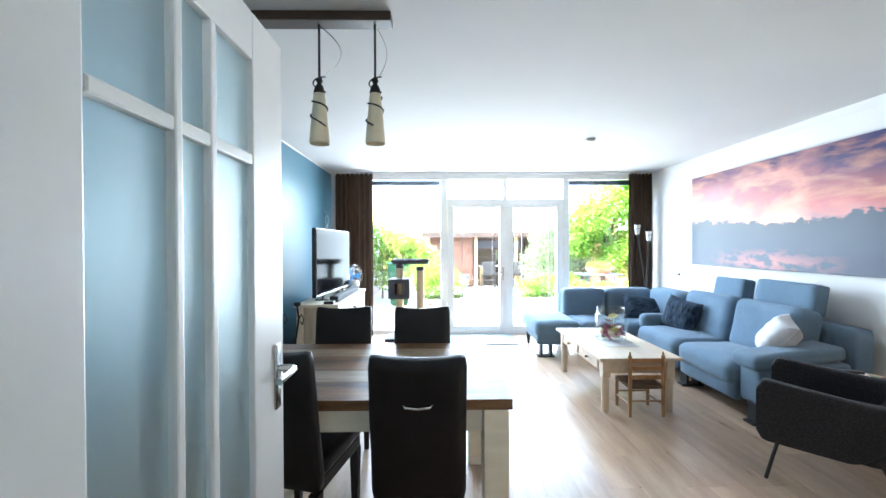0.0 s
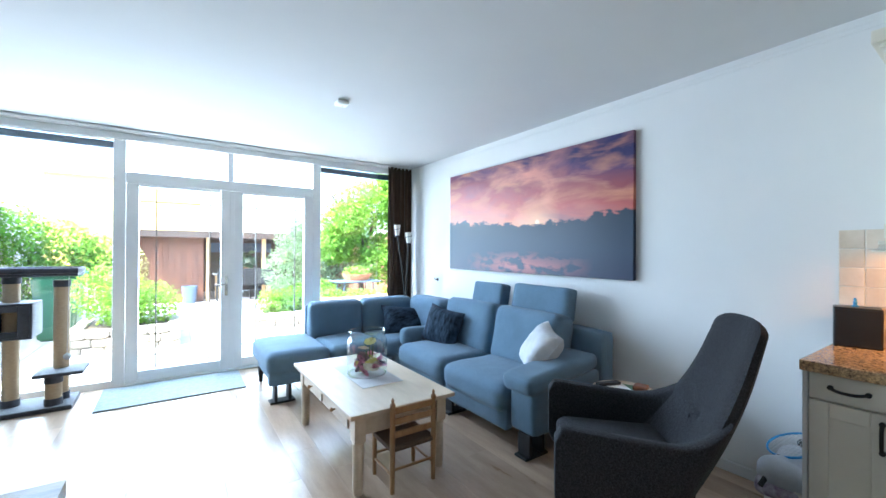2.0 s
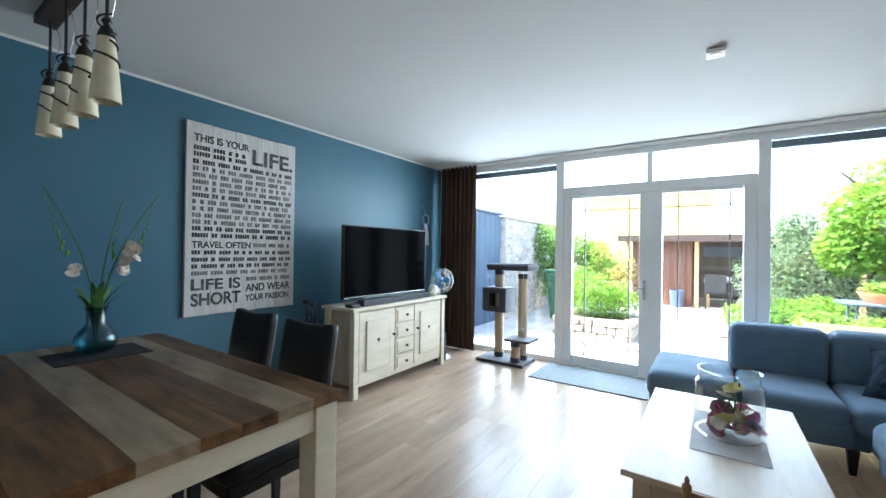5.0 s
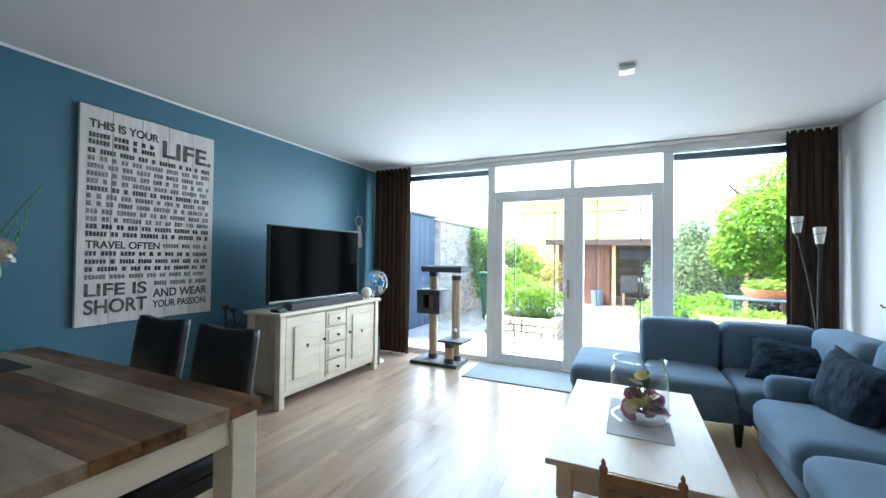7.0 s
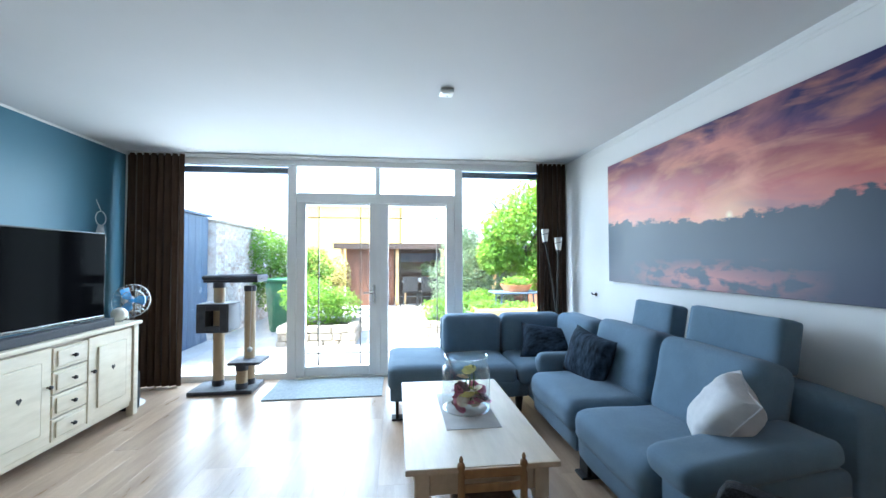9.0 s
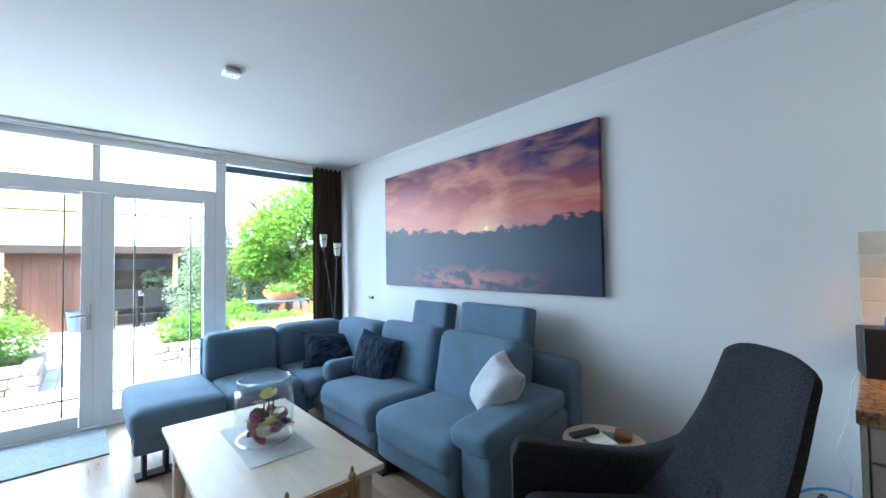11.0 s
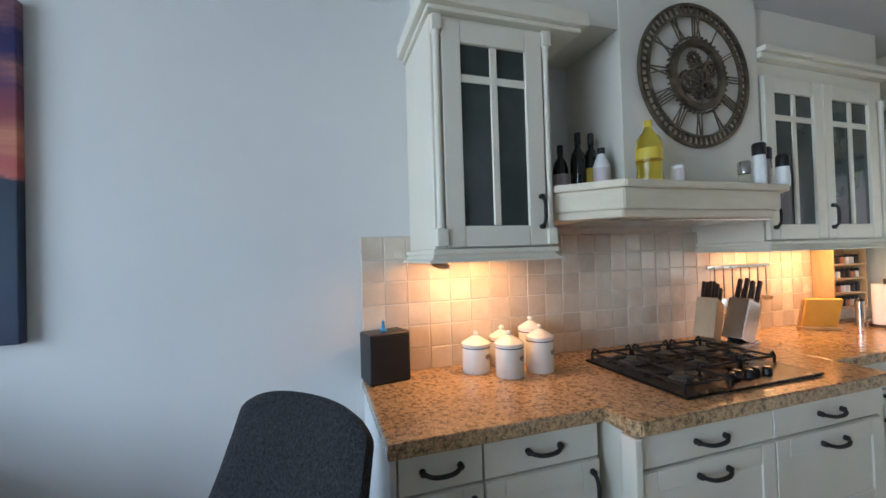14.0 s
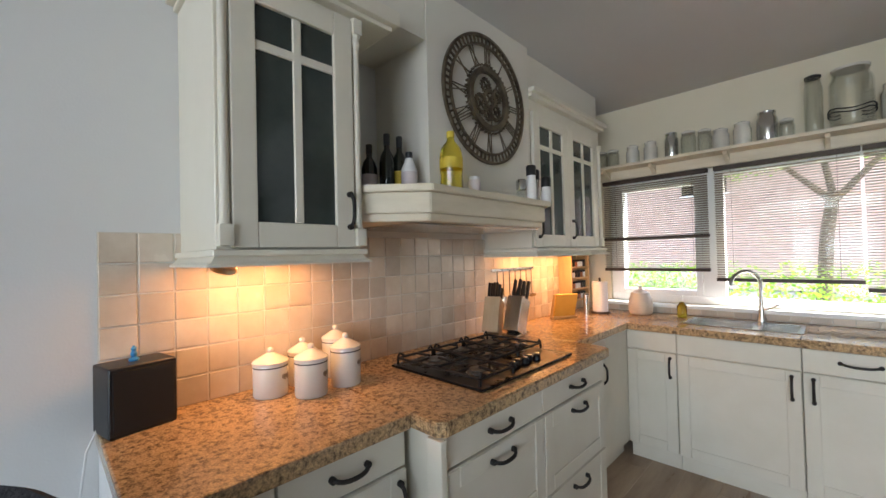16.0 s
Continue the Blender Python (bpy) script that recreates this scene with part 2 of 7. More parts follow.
M_metal = mat("dark_iron", (0.028, 0.025, 0.022), 0.55, (0.018, 0.016, 0.014), 20, metal=0.3, bump=0.1)
M_chrome = mat("brushed_steel", (0.62, 0.62, 0.60), 0.22, (0.55, 0.55, 0.53), 30, metal=1.0)
M_cream = mat("cream_lacquer", (0.75, 0.71, 0.60), 0.36, (0.71, 0.665, 0.55), 5, bump=0.03, bscale=90)
M_cream_wood = mat("cream_painted_wood", (0.72, 0.645, 0.495), 0.45, (0.63, 0.555, 0.41), 4, (1, 1, 5), 0.08, 90)
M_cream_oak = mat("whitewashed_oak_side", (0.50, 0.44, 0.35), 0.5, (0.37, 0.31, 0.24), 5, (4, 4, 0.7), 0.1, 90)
M_table_dark = mat("brown_table_oak", (0.225, 0.112, 0.044), 0.42, (0.055, 0.026, 0.011), 2.9, (0.8, 6, 6), 0.12, 110, fine=0.45, island=0.10, spec=0.25)
M_table_light = mat("pale_table_oak", (0.36, 0.27, 0.175), 0.42, (0.20, 0.138, 0.082), 2.9, (0.8, 6, 6), 0.12, 110, fine=0.45, island=0.08, spec=0.25)
M_pine = mat("pale_pine", (0.61, 0.50, 0.375), 0.42, (0.51, 0.405, 0.29), 3, (6, 1, 6), 0.06, 110, fine=0.2)
M_pine_dark = mat("honey_pine", (0.36, 0.20, 0.085), 0.42, (0.25, 0.125, 0.05), 5, (5, 5, 1), 0.06, 110)
M_rush = mat("woven_rush", (0.15, 0.09, 0.05), 0.85, (0.07, 0.04, 0.022), 60, (1, 4, 1), 0.6, 120)
M_granite = mat("brown_granite", (0.56, 0.37, 0.19), 0.12, (0.13, 0.085, 0.052), 64, bump=0.0, spec=0.5, fine=0.95, bscale=210)
for nd_ in M_granite.node_tree.nodes:
    if nd_.type == "VALTORGB":
        # dark grains stay fewer than the tan ground
        nd_.color_ramp.elements[0].position, nd_.color_ramp.elements[1].position = 0.34, 0.56
M_tile = mat("beige_glazed_tile", (0.70, 0.61, 0.50), 0.25, (0.58, 0.48, 0.365), 6, bump=0.14, bscale=22, rnd=0.13)
M_grout = mat("tile_grout", (0.70, 0.66, 0.58), 0.9)
M_mat = mat("grey_door_mat", (0.30, 0.33, 0.34), 0.95, (0.22, 0.245, 0.255), 40, bump=0.6, bscale=300, spec=0.1)
M_sisal = mat("sisal_rope", (0.55, 0.43, 0.28), 0.9, (0.42, 0.31, 0.19), 40, (1, 1, 8), 0.6, 200)
M_plush = mat("dark_grey_plush", (0.060, 0.063, 0.075), 0.95, (0.038, 0.040, 0.05), 20, bump=0.6, bscale=300, sheen=0.3)
M_ceramic = mat("white_enamel", (0.80, 0.78, 0.72), 0.18, (0.74, 0.715, 0.65), 5)
M_beige_ceramic = mat("beige_stoneware", (0.60, 0.52, 0.42), 0.35, (0.50, 0.42, 0.33), 9)
M_lampglass = mat("cream_lamp_glass", (0.72, 0.66, 0.48), 0.4, (0.62, 0.54, 0.36), 9)
M_glass = pane_glass("clear_glass", (0.93, 0.96, 0.95))
M_jar_glass = pane_glass("clear_jar_glass", (0.975, 0.98, 0.965))
M_bluegreen_glass = pane_glass("blue_green_glass", (0.42, 0.68, 0.72))
M_pane = pane_glass("window_glass")
M_frost = glass("frosted_door_glass", (0.80, 0.94, 0.96), 0.42)
# opaque greenish pane colour, darkened for the shade inside the cabinets
M_cab_glass = mat("cabinet_glass_dim_inside", (0.045, 0.060, 0.053), 0.12, (0.022, 0.030, 0.027), 2.5, spec=0.6)
M_greyblind = mat("grey_brown_slat", (0.28, 0.235, 0.18), 0.5, (0.23, 0.19, 0.145), 6)
M_darkwood = mat("dark_brown_wood", (0.055, 0.032, 0.02), 0.5, (0.035, 0.02, 0.012), 12)
M_leaf = leafy(mat("leaf_green", (0.15, 0.29, 0.045), 0.7, (0.085, 0.20, 0.03), 3, island=0.45, spec=0.15), (0.34, 0.50, 0.06))
M_leaf_dark = mat("shrub_green", (0.06, 0.15, 0.035), 0.5, (0.03, 0.085, 0.02), 3, island=0.45)
M_leaf_grey = leafy(mat("grey_green_leaf", (0.17, 0.23, 0.14), 0.7, (0.09, 0.14, 0.075), 3, island=0.4, spec=0.15), (0.30, 0.38, 0.20))
M_lead = mat("grey_lead_strip", (0.15, 0.135, 0.11), 0.5, (0.11, 0.10, 0.08), 12, metal=0.2)
M_bark = mat("bark", (0.11, 0.075, 0.05), 0.9, (0.06, 0.04, 0.027), 14, (3, 3, 0.6), 0.8, 50)
M_paving = mat("pale_paving", (0.46, 0.43, 0.39), 0.85, (0.36, 0.335, 0.30), 3, bump=0.3, bscale=40, rnd=0.10)
M_soil = mat("garden_soil", (0.10, 0.075, 0.05), 0.95, (0.06, 0.045, 0.03), 5, bump=0.8, bscale=30)
M_stone = mat("rough_wall_stone", (0.42, 0.36, 0.28), 0.9, (0.27, 0.22, 0.17), 9, bump=0.8, bscale=35, rnd=0.25)
M_brown_planks = mat("stained_garden_wood", (0.20, 0.085, 0.045), 0.7, (0.12, 0.05, 0.027), 5, (4, 4, 0.6), 0.3, 60, rnd=0.15)
M_slate_paint = mat("slate_blue_paint", (0.085, 0.12, 0.18), 0.5, (0.065, 0.095, 0.145), 4, (3, 3, 0.6), rnd=0.06)
M_yellow = mat("yellow_render", (0.60, 0.40, 0.11), 0.9, (0.54, 0.35, 0.09), 1.2, bump=0.2, bscale=8)
M_green_plastic = mat("green_bin_plastic", (0.03, 0.13, 0.055), 0.5, (0.02, 0.095, 0.04), 5)
M_terracotta = mat("terracotta", (0.45, 0.19, 0.09), 0.85, (0.36, 0.15, 0.07), 9)
M_pinkbrick = mat("pinkish_brick", (0.52, 0.36, 0.31), 0.9, (0.42, 0.27, 0.23), 4, bump=0.3, bscale=30, island=0.12)
M_paper = mat("white_paper", (0.82, 0.81, 0.79), 0.9, (0.77, 0.76, 0.74), 6)
M_whitecloth = mat("pale_linen", (0.56, 0.56, 0.56), 0.95, (0.44, 0.45, 0.46), 10, bump=0.4, bscale=250, sheen=0.2)
M_pillow_dark = mat("dark_blue_velvet", (0.040, 0.065, 0.098), 0.9, (0.003, 0.006, 0.011), 12, (1, 3, 1), 0.4, 200, spec=0.15)
M_warmwood = mat("warm_beech", (0.55, 0.36, 0.16), 0.45, (0.45, 0.28, 0.12), 5, (4, 4, 0.8))
M_bronze = mat("aged_bronze", (0.23, 0.185, 0.125), 0.45, (0.09, 0.072, 0.052), 14, metal=0.75, bump=0.25, bscale=120)
M_ink = mat("worn_black_print", (0.030, 0.028, 0.027), 0.8, (0.12, 0.116, 0.11), 26)
M_ink_pale = mat("faded_black_print", (0.10, 0.097, 0.093), 0.8, (0.27, 0.262, 0.25), 22)
M_board = mat("whitewashed_board", (0.60, 0.585, 0.555), 0.75, (0.47, 0.455, 0.425), 5, (1, 5, 0.6), 0.15, 60)


# ---- the structure ----
def structure(name, bm, material, label, category, smooth=False):
    return solid(name, bm, material, label, category, "structure", smooth)


FLOOR = structure("floor", box(XL, XR, YK, YW, -0.12, -0.012), M_joint, "oak laminate floor of long planks through living room and kitchen", "floor")
structure("ceiling", box(XL - 0.1, XR + 0.1, YK - 0.1, YW + 0.12, H, H + 0.15), M_ceiling, "flat white painted plaster ceiling", "ceiling")
structure("wall_west", box(XL - 0.12, XL, 0.36, YW + 0.12, -0.1, H), M_blue, "petrol blue painted wall behind the television", "wall")
structure("wall_east", box(XR, XR + 0.12, YK - 0.12, YW + 0.12, -0.1, H), M_white, "plain white painted wall behind sofa and kitchen", "wall")
bm = box(XL, -0.31, 0.36, 0.48, 0, H)
box(0.68, 1.35, 0.36, 0.48, 0, H, bm=bm)
box(-0.31, 0.68, 0.36, 0.48, 2.10, H, bm=bm)
structure("wall_hall", bm, M_white, "white partition wall with the hall doorway", "wall")
structure("wall_kitchen_side", box(1.25, 1.35, YK, 0.36, 0, H), M_white, "white partition wall beside the kitchen", "wall")
bm = box(XL - 0.12, XL, -1.36, 0.36, -0.1, H)
box(XL, 1.25, -1.48, -1.36, -0.1, H, bm=bm)
structure("wall_hall_back", bm, M_white, "plain white walls of the hall", "wall")
# the kitchen's window wall: below the sill, beside and above the window
bm = box(1.25, XR, YK - 0.12, YK, 0, 0.99)
box(3.42, XR, YK - 0.12, YK, 0.99, 1.99, bm=bm)
box(1.25, 1.45, YK - 0.12, YK, 0.99, 1.99, bm=bm)
box(1.25, XR, YK - 0.12, YK, 1.99, H, bm=bm)
structure("wall_south", bm, M_cream_wall, "cream white kitchen wall round the wide window", "wall")
# narrow wall strips beside the garden front
bm = box(XL, -1.36, YW, YW + 0.12, 0, H)
box(3.58, XR, YW, YW + 0.12, 0, H, bm=bm)
structure("wall_north", bm, M_white, "narrow white wall strips beside the garden doors", "wall")
structure("baseboard", box(XR - 0.014, XR, 1.93, YW, 0.004, 0.07, 0.003), M_trim, "low white skirting board along the white wall", "skirting")
structure("baseboard", box(XL, XL + 0.014, 0.48, YW, 0.004, 0.07, 0.003), M_trim, "low white skirting board along the blue wall", "skirting")
bm = box(XL, XL + 0.012, 0.48, YW, H - 0.022, H - 0.002, 0.003)
structure("trim", bm, M_trim, "thin white trim between blue wall and ceiling", "trim")
bm = box(XR - 0.006, XR, 1.74, YW, H - 0.070, H - 0.062, 0.002)
box(XR - 0.004, XR, 1.74, YW, H - 0.040, H - 0.034, 0.001, bm=bm)
structure("trim", bm, M_white, "white picture rail high on the white wall", "trim")

# garden front: one white frame with two side lights, two doors and fanlights
win = thing("window_1", "white framed garden front with side lights and fanlights", "window", kind="structure")
Y0, Y1 = YW + 0.01, YW + 0.09


def bar(x0, x1, z0, z1, parent, name="window_frame", d0=0.0, d1=0.0, bev=0.006):
    return part(name, box(x0, x1, Y0 - d0, Y1 + d1, z0, z1, bev, 2), M_frame, parent)


bar(-1.36, 3.58, 2.478, H - 0.002, win, "head_rail", 0.02)
bar(-1.36, -1.28, 0.0, 2.476, win, "post")
bar(0.272, 0.372, 0.0, 2.476, win, "post", 0.012)
bar(2.238, 2.338, 0.0, 2.476, win, "post", 0.012)
bar(3.50, 3.58, 0.0, 2.476, win, "post")
bar(0.374, 2.236, 2.055, 2.165, win, "transom_rail", 0.008)
bar(1.280, 1.338, 2.167, 2.476, win, "fanlight_bar")
bar(-1.278, 0.270, 0.0, 0.07, win, "bottom_rail")
bar(2.340, 3.498, 0.0, 0.07, win, "bottom_rail")
bar(0.374, 2.236, 0.0, 0.022, win, "threshold", 0.03)
for x0, x1, z0, z1 in ((-1.278, 0.270, 0.072, 2.476), (2.340, 3.498, 0.072, 2.476), (0.374, 1.278, 2.167, 2.476), (1.340, 2.236, 2.167, 2.476)):
    p = part("pane", box(x0, x1, YW + 0.055, YW + 0.060, z0, z1), M_pane, win)
    p.visible_shadow = False
for x0, x1 in ((-1.27, 0.265), (2.345, 3.49)):
    part("screen_box", box(x0, x1, YW + 0.062, YW + 0.11, 2.395, 2.47, 0.008, 2), M_slate_paint, win, "dark grey rolled-up sun screen box")
bm = box(-1.40, 3.62, YW - 0.055, YW - 0.012, H - 0.032, H - 0.003, 0.004)
box(-1.40, 3.62, YW - 0.10, YW - 0.075, H - 0.026, H - 0.003, 0.004, bm=bm)
part("curtain_rail", bm, M_trim, win, "white double curtain rail on the ceiling")


def garden_door(x0, x1, hinge_left):
    d = thing("door_1" if hinge_left else "door_2", "closed white garden door with leaded glass", "door", kind="structure")
    g0, g1, gz0, gz1 = x0 + 0.105, x1 - 0.105, 0.135, 2.022
    for a, b in ((x0, g0), (g1, x1)):
        part("stile", box(a + 0.002, b, Y0 - 0.012, Y1 - 0.02, 0.026, 2.052, 0.006, 2), M_frame, d)
    part("bottom_rail", box(g0 + 0.002, g1 - 0.002, Y0 - 0.012, Y1 - 0.02, 0.026, gz0, 0.006, 2), M_frame, d)
    part("top_rail", box(g0 + 0.002, g1 - 0.002, Y0 - 0.012, Y1 - 0.02, gz1, 2.052, 0.006, 2), M_frame, d)
    p = part("pane", box(g0, g1, YW + 0.034, YW + 0.039, gz0, gz1), M_pane, d)
    p.visible_shadow = False
    for gx in (g0 + 0.145, g1 - 0.105):
        part("lead_bar", box(gx - 0.006, gx + 0.006, YW + 0.026, YW + 0.046, gz0, gz1, 0.002), M_lead, d)
    for gz in (0.28, 1.876):
        part("lead_bar", box(g0, g1, YW + 0.027, YW + 0.045, gz - 0.006, gz + 0.006, 0.002), M_lead, d)
    return d


dl = garden_door(0.374, 1.318, True)
dr = garden_door(1.332, 2.236, False)
bm = box(1.255, 1.285, Y0 - 0.020, Y0 - 0.012, 0.86, 1.08, 0.003)
tube([(1.27, Y0 - 0.016, 0.99), (1.27, Y0 - 0.060, 0.99), (1.255, Y0 - 0.066, 0.99), (1.15, Y0 - 0.062, 0.985)], 0.009, bm=bm)
part("door_handle", bm, M_chrome, dl, "steel lever handle", True)
part("meeting_strip", box(1.302, 1.349, Y0 - 0.021, Y0 - 0.0125, 0.03, 2.05, 0.003, 2), M_frame, dl)

# hall door, standing open into the room
door = thing("door_3", "white hall door with frosted panes, standing open", "door", kind="structure")
DX0, DX1 = -0.31, -0.272
for y0, y1 in ((0.50, 0.722), (1.235, 1.43)):
    part("stile", box(DX0, DX1, y0, y1, 0.01, 2.055, 0.004, 2), M_frame, door)
part("top_rail", box(DX0, DX1, 0.724, 1.233, 1.925, 2.055, 0.004, 2), M_frame, door)
part("bottom_rail", box(DX0, DX1, 0.724, 1.233, 0.01, 0.24, 0.004, 2), M_frame, door)
for y in (0.925, 1.045):
    part("glazing_bar", box(DX0 + 0.004, DX1 + 0.002, y - 0.013, y + 0.013, 0.242, 1.923, 0.006, 2), M_frame, door)
for z in (0.55, 1.655):
    part("glazing_bar", box(DX0 + 0.006, DX1, 0.724, 1.233, z - 0.015, z + 0.015, 0.006, 2), M_frame, door)
part("pane", box(-0.294, -0.288, 0.724, 1.233, 0.242, 1.923), M_frost, door, "frosted pale blue glass")
bm = box(DX1, DX1 + 0.008, 1.355, 1.395, 0.92, 1.12, 0.004, 2)
tube([(DX1 + 0.004, 1.375, 1.045), (DX1 + 0.05, 1.375, 1.045), (DX1 + 0.058, 1.365, 1.045), (DX1 + 0.055, 1.26, 1.04)], 0.011, 10, bm=bm)
part("door_handle", bm, M_chrome, door, "polished steel lever handle", True)
bm = box(-0.345, -0.312, 0.34, 0.50, 0, 2.10, 0.004)
box(0.682, 0.715, 0.34, 0.50, 0, 2.10, 0.004, bm=bm)
box(-0.345, 0.715, 0.34, 0.50, 2.062, 2.10, 0.004, bm=bm)
structure("door_frame", bm, M_frame, "white wooden frame of the hall doorway", "door frame")


# ---- curtains ----
def curtain(x0, x1, y, label, folds, depth, seed):
    """A full-length pleated curtain with uneven folds."""
    b = bmesh.new()
    n, rows = folds * 8, 14
    grid = []
    for j in range(rows + 1):
        t = j / rows
        z = 0.015 + (H - 0.045) * t
        row = []
        for i in range(n + 1):
            u = i / n
            ph = u * folds * 2 * math.pi
            wob = 0.5 * noise.noise(Vector((u * 5 + seed, t * 1.2, 0.3)))
            amp = depth * (0.75 + 0.5 * noise.noise(Vector((u * 3 + seed, 7.1, t)))) * (1.0 if t < 0.93 else 0.75)
            row.append(b.verts.new((x0 + (x1 - x0) * u + 0.012 * math.sin(ph * 2 + seed), y + amp * math.sin(ph + wob * 2.2), z)))
        grid.append(row)
    for a, c in zip(grid, grid[1:]):
        for i in range(n):
            b.faces.new((a[i], a[i + 1], c[i + 1], c[i]))
    for f in b.faces:
        f.smooth = True
    bmesh.ops.solidify(b, geom=b.faces[:], thickness=0.004)
    root = thing("curtain", label, "curtain", "brown curtains at the garden front")
    part("cloth", b, M_curtain, root, "", True)
    for k in range(folds):
        cx = x0 + (x1 - x0) * (k + 0.25) / folds
        part("curtain_hook", box(cx - 0.006, cx + 0.006, y - 0.006, y + 0.006, H - 0.05, H - 0.02, 0.002), M_trim, root)
    return root


curtain(-1.38, -0.80, 6.32, "dark brown curtain drawn aside before the blue wall", 8, 0.042, 1.0)
curtain(3.25, 3.60, 6.33, "dark brown curtain drawn aside behind the floor lamp", 6, 0.042, 5.0)

# ---- living room: sofa ----
sofa = thing("corner_sofa", "grey-blue upholstered corner sofa with headrests and ottoman end", "sofa")
SX0, SX1 = 2.66, 3.60
part("base", box(SX0 + 0.05, 3.52, 3.40, 5.90, 0.15, 0.30, 0.02, 2), M_sofa, sofa)
part("base", box(1.52, SX0 + 0.05, 5.14, 5.92, 0.15, 0.30, 0.02, 2), M_sofa, sofa)
# seats along the wall
for y0, y1 in ((3.365, 4.115), (4.135, 4.92)):
    part("seat_cushion", cushion(SX0 - 0.02, 3.30, y0, y1, 0.235, 0.445, 0.36, 14, sag=0.02), M_sofa, sofa)
    part("seat_front", cushion(SX0 + 0.015, SX0 + 0.10, y0 + 0.01, y1 - 0.01, 0.135, 0.30, 0.2, 6), M_sofa, sofa)
part("seat_cushion", cushion(2.62, 3.30, 5.08, 5.75, 0.25, 0.435, 0.32, 12, sag=0.012), M_sofa, sofa)
part("seat_cushion", cushion(2.04, 2.61, 5.10, 5.75, 0.25, 0.435, 0.32, 12, sag=0.012), M_sofa, sofa)
part("ottoman_cushion", cushion(1.46, 2.03, 5.08, 5.93, 0.25, 0.455, 0.30, 14, sag=0.012), M_sofa, sofa)
part("seat_front", cushion(1.48, 2.62, 5.10, 5.20, 0.16, 0.31, 0.2, 8), M_sofa, sofa)
# back cushions lean a little towards the wall
for y0, y1 in ((3.37, 4.11), (4.14, 4.90)):
    lean = Matrix.Translation((3.20, 0, 0.40)) @ Matrix.Rotation(radians(13), 4, "Y") @ Matrix.Translation((-3.20, 0, -0.40))
    part("back_cushion", cushion(3.13, 3.37, y0, y1, 0.40, 0.895, 0.32, 14, lean, sag=0.0), M_sofa, sofa)
part("back_cushion", cushion(3.16, 3.42, 4.92, 5.62, 0.40, 0.84, 0.32, 12, sag=0.0), M_sofa, sofa)
for x0, x1 in ((2.01, 2.62), (2.63, 3.28)):
    part("back_cushion", cushion(x0, x1, 5.70, 5.93, 0.38, 0.805, 0.30, 12), M_sofa, sofa)
part("back_panel", cushion(2.00, 3.50, 5.86, 5.95, 0.16, 0.76, 0.25, 10, wrinkle=0.002), M_sofa, sofa)
part("back_panel", cushion(3.42, 3.60, 3.13, 5.95, 0.16, 0.77, 0.25, 10, wrinkle=0.003), M_sofa, sofa)
# arm at the near end and the low arm at the corner
part("armrest", cushion(2.70, 3.42, 3.13, 3.36, 0.16, 0.50, 0.16, 10, wrinkle=0.002), M_sofa, sofa)
part("arm_pad", cushion(2.64, 3.36, 3.10, 3.385, 0.475, 0.60, 0.40, 12, Matrix.Translation((3.0, 0, 0.53)) @ Matrix.Rotation(radians(-7), 4, "Y") @ Matrix.Translation((-3.0, 0, -0.53))), M_sofa, sofa)
part("corner_arm", cushion(2.74, 3.22, 4.925, 5.09, 0.38, 0.57, 0.42, 10), M_sofa, sofa)
for y0, y1, zz in ((3.42, 4.05, 0.90), (4.20, 4.64, 0.880)):
    lean = Matrix.Translation((3.46, 0, zz)) @ Matrix.Rotation(radians(10), 4, "Y") @ Matrix.Translation((-3.46, 0, -zz))
    part("headrest", cushion(3.385, 3.515, y0, y1, zz - 0.10, zz + 0.175, 0.20, 12, lean, wrinkle=0.004), M_sofa, sofa)
for x, y in ((1.54, 5.86), (2.62, 5.14)):
    b = bmesh.new()
    bmesh.ops.create_cone(b, cap_ends=True, segments=4, radius1=0.022, radius2=0.04, depth=0.16, matrix=Matrix.Translation((x, y, 0.08)) @ Matrix.Rotation(radians(45), 4, "Z"))
    part("leg", b, M_matte_black, sofa, "tapered black leg")
for x, y in ((2.72, 3.24), (2.72, 4.12), (1.53, 5.17)):
    b = box(x, x + 0.025, y - 0.055, y + 0.055, 0.018, 0.16, 0.004)
    box(x - 0.035, x + 0.18, y - 0.055, y + 0.055, 0.0, 0.0175, 0.004, bm=b)
    box(x + 0.12, x + 0.145, y - 0.055, y + 0.055, 0.018, 0.16, 0.004, bm=b)
    part("leg", b, M_matte_black, sofa, "black metal skid leg")


def scatter(label, material, w, h, d, m, seed):
    r = thing("scatter_cushion", label, "cushion")
    c = part("cover", pillow(w, h, d, m, seed=seed), material, r, "", True)
    pts = []
    for k in range(41):
        a = 4 * (k % 40) / 40
        s, f = int(a), a - int(a)
        q = [(-1 + 2 * f, -1), (1, -1 + 2 * f), (1 - 2 * f, 1), (-1, 1 - 2 * f)][s]
        pull = 1 - 0.10 * (q[0] ** 2 + q[1] ** 2 - 2 * q[0] ** 2 * q[1] ** 2)
        pts.append(m @ Vector((q[0] * w / 2 * pull, q[1] * h / 2 * pull, 0)))
    part("piping", tube(pts, 0.005, 6), material, c, "", True)
    return r



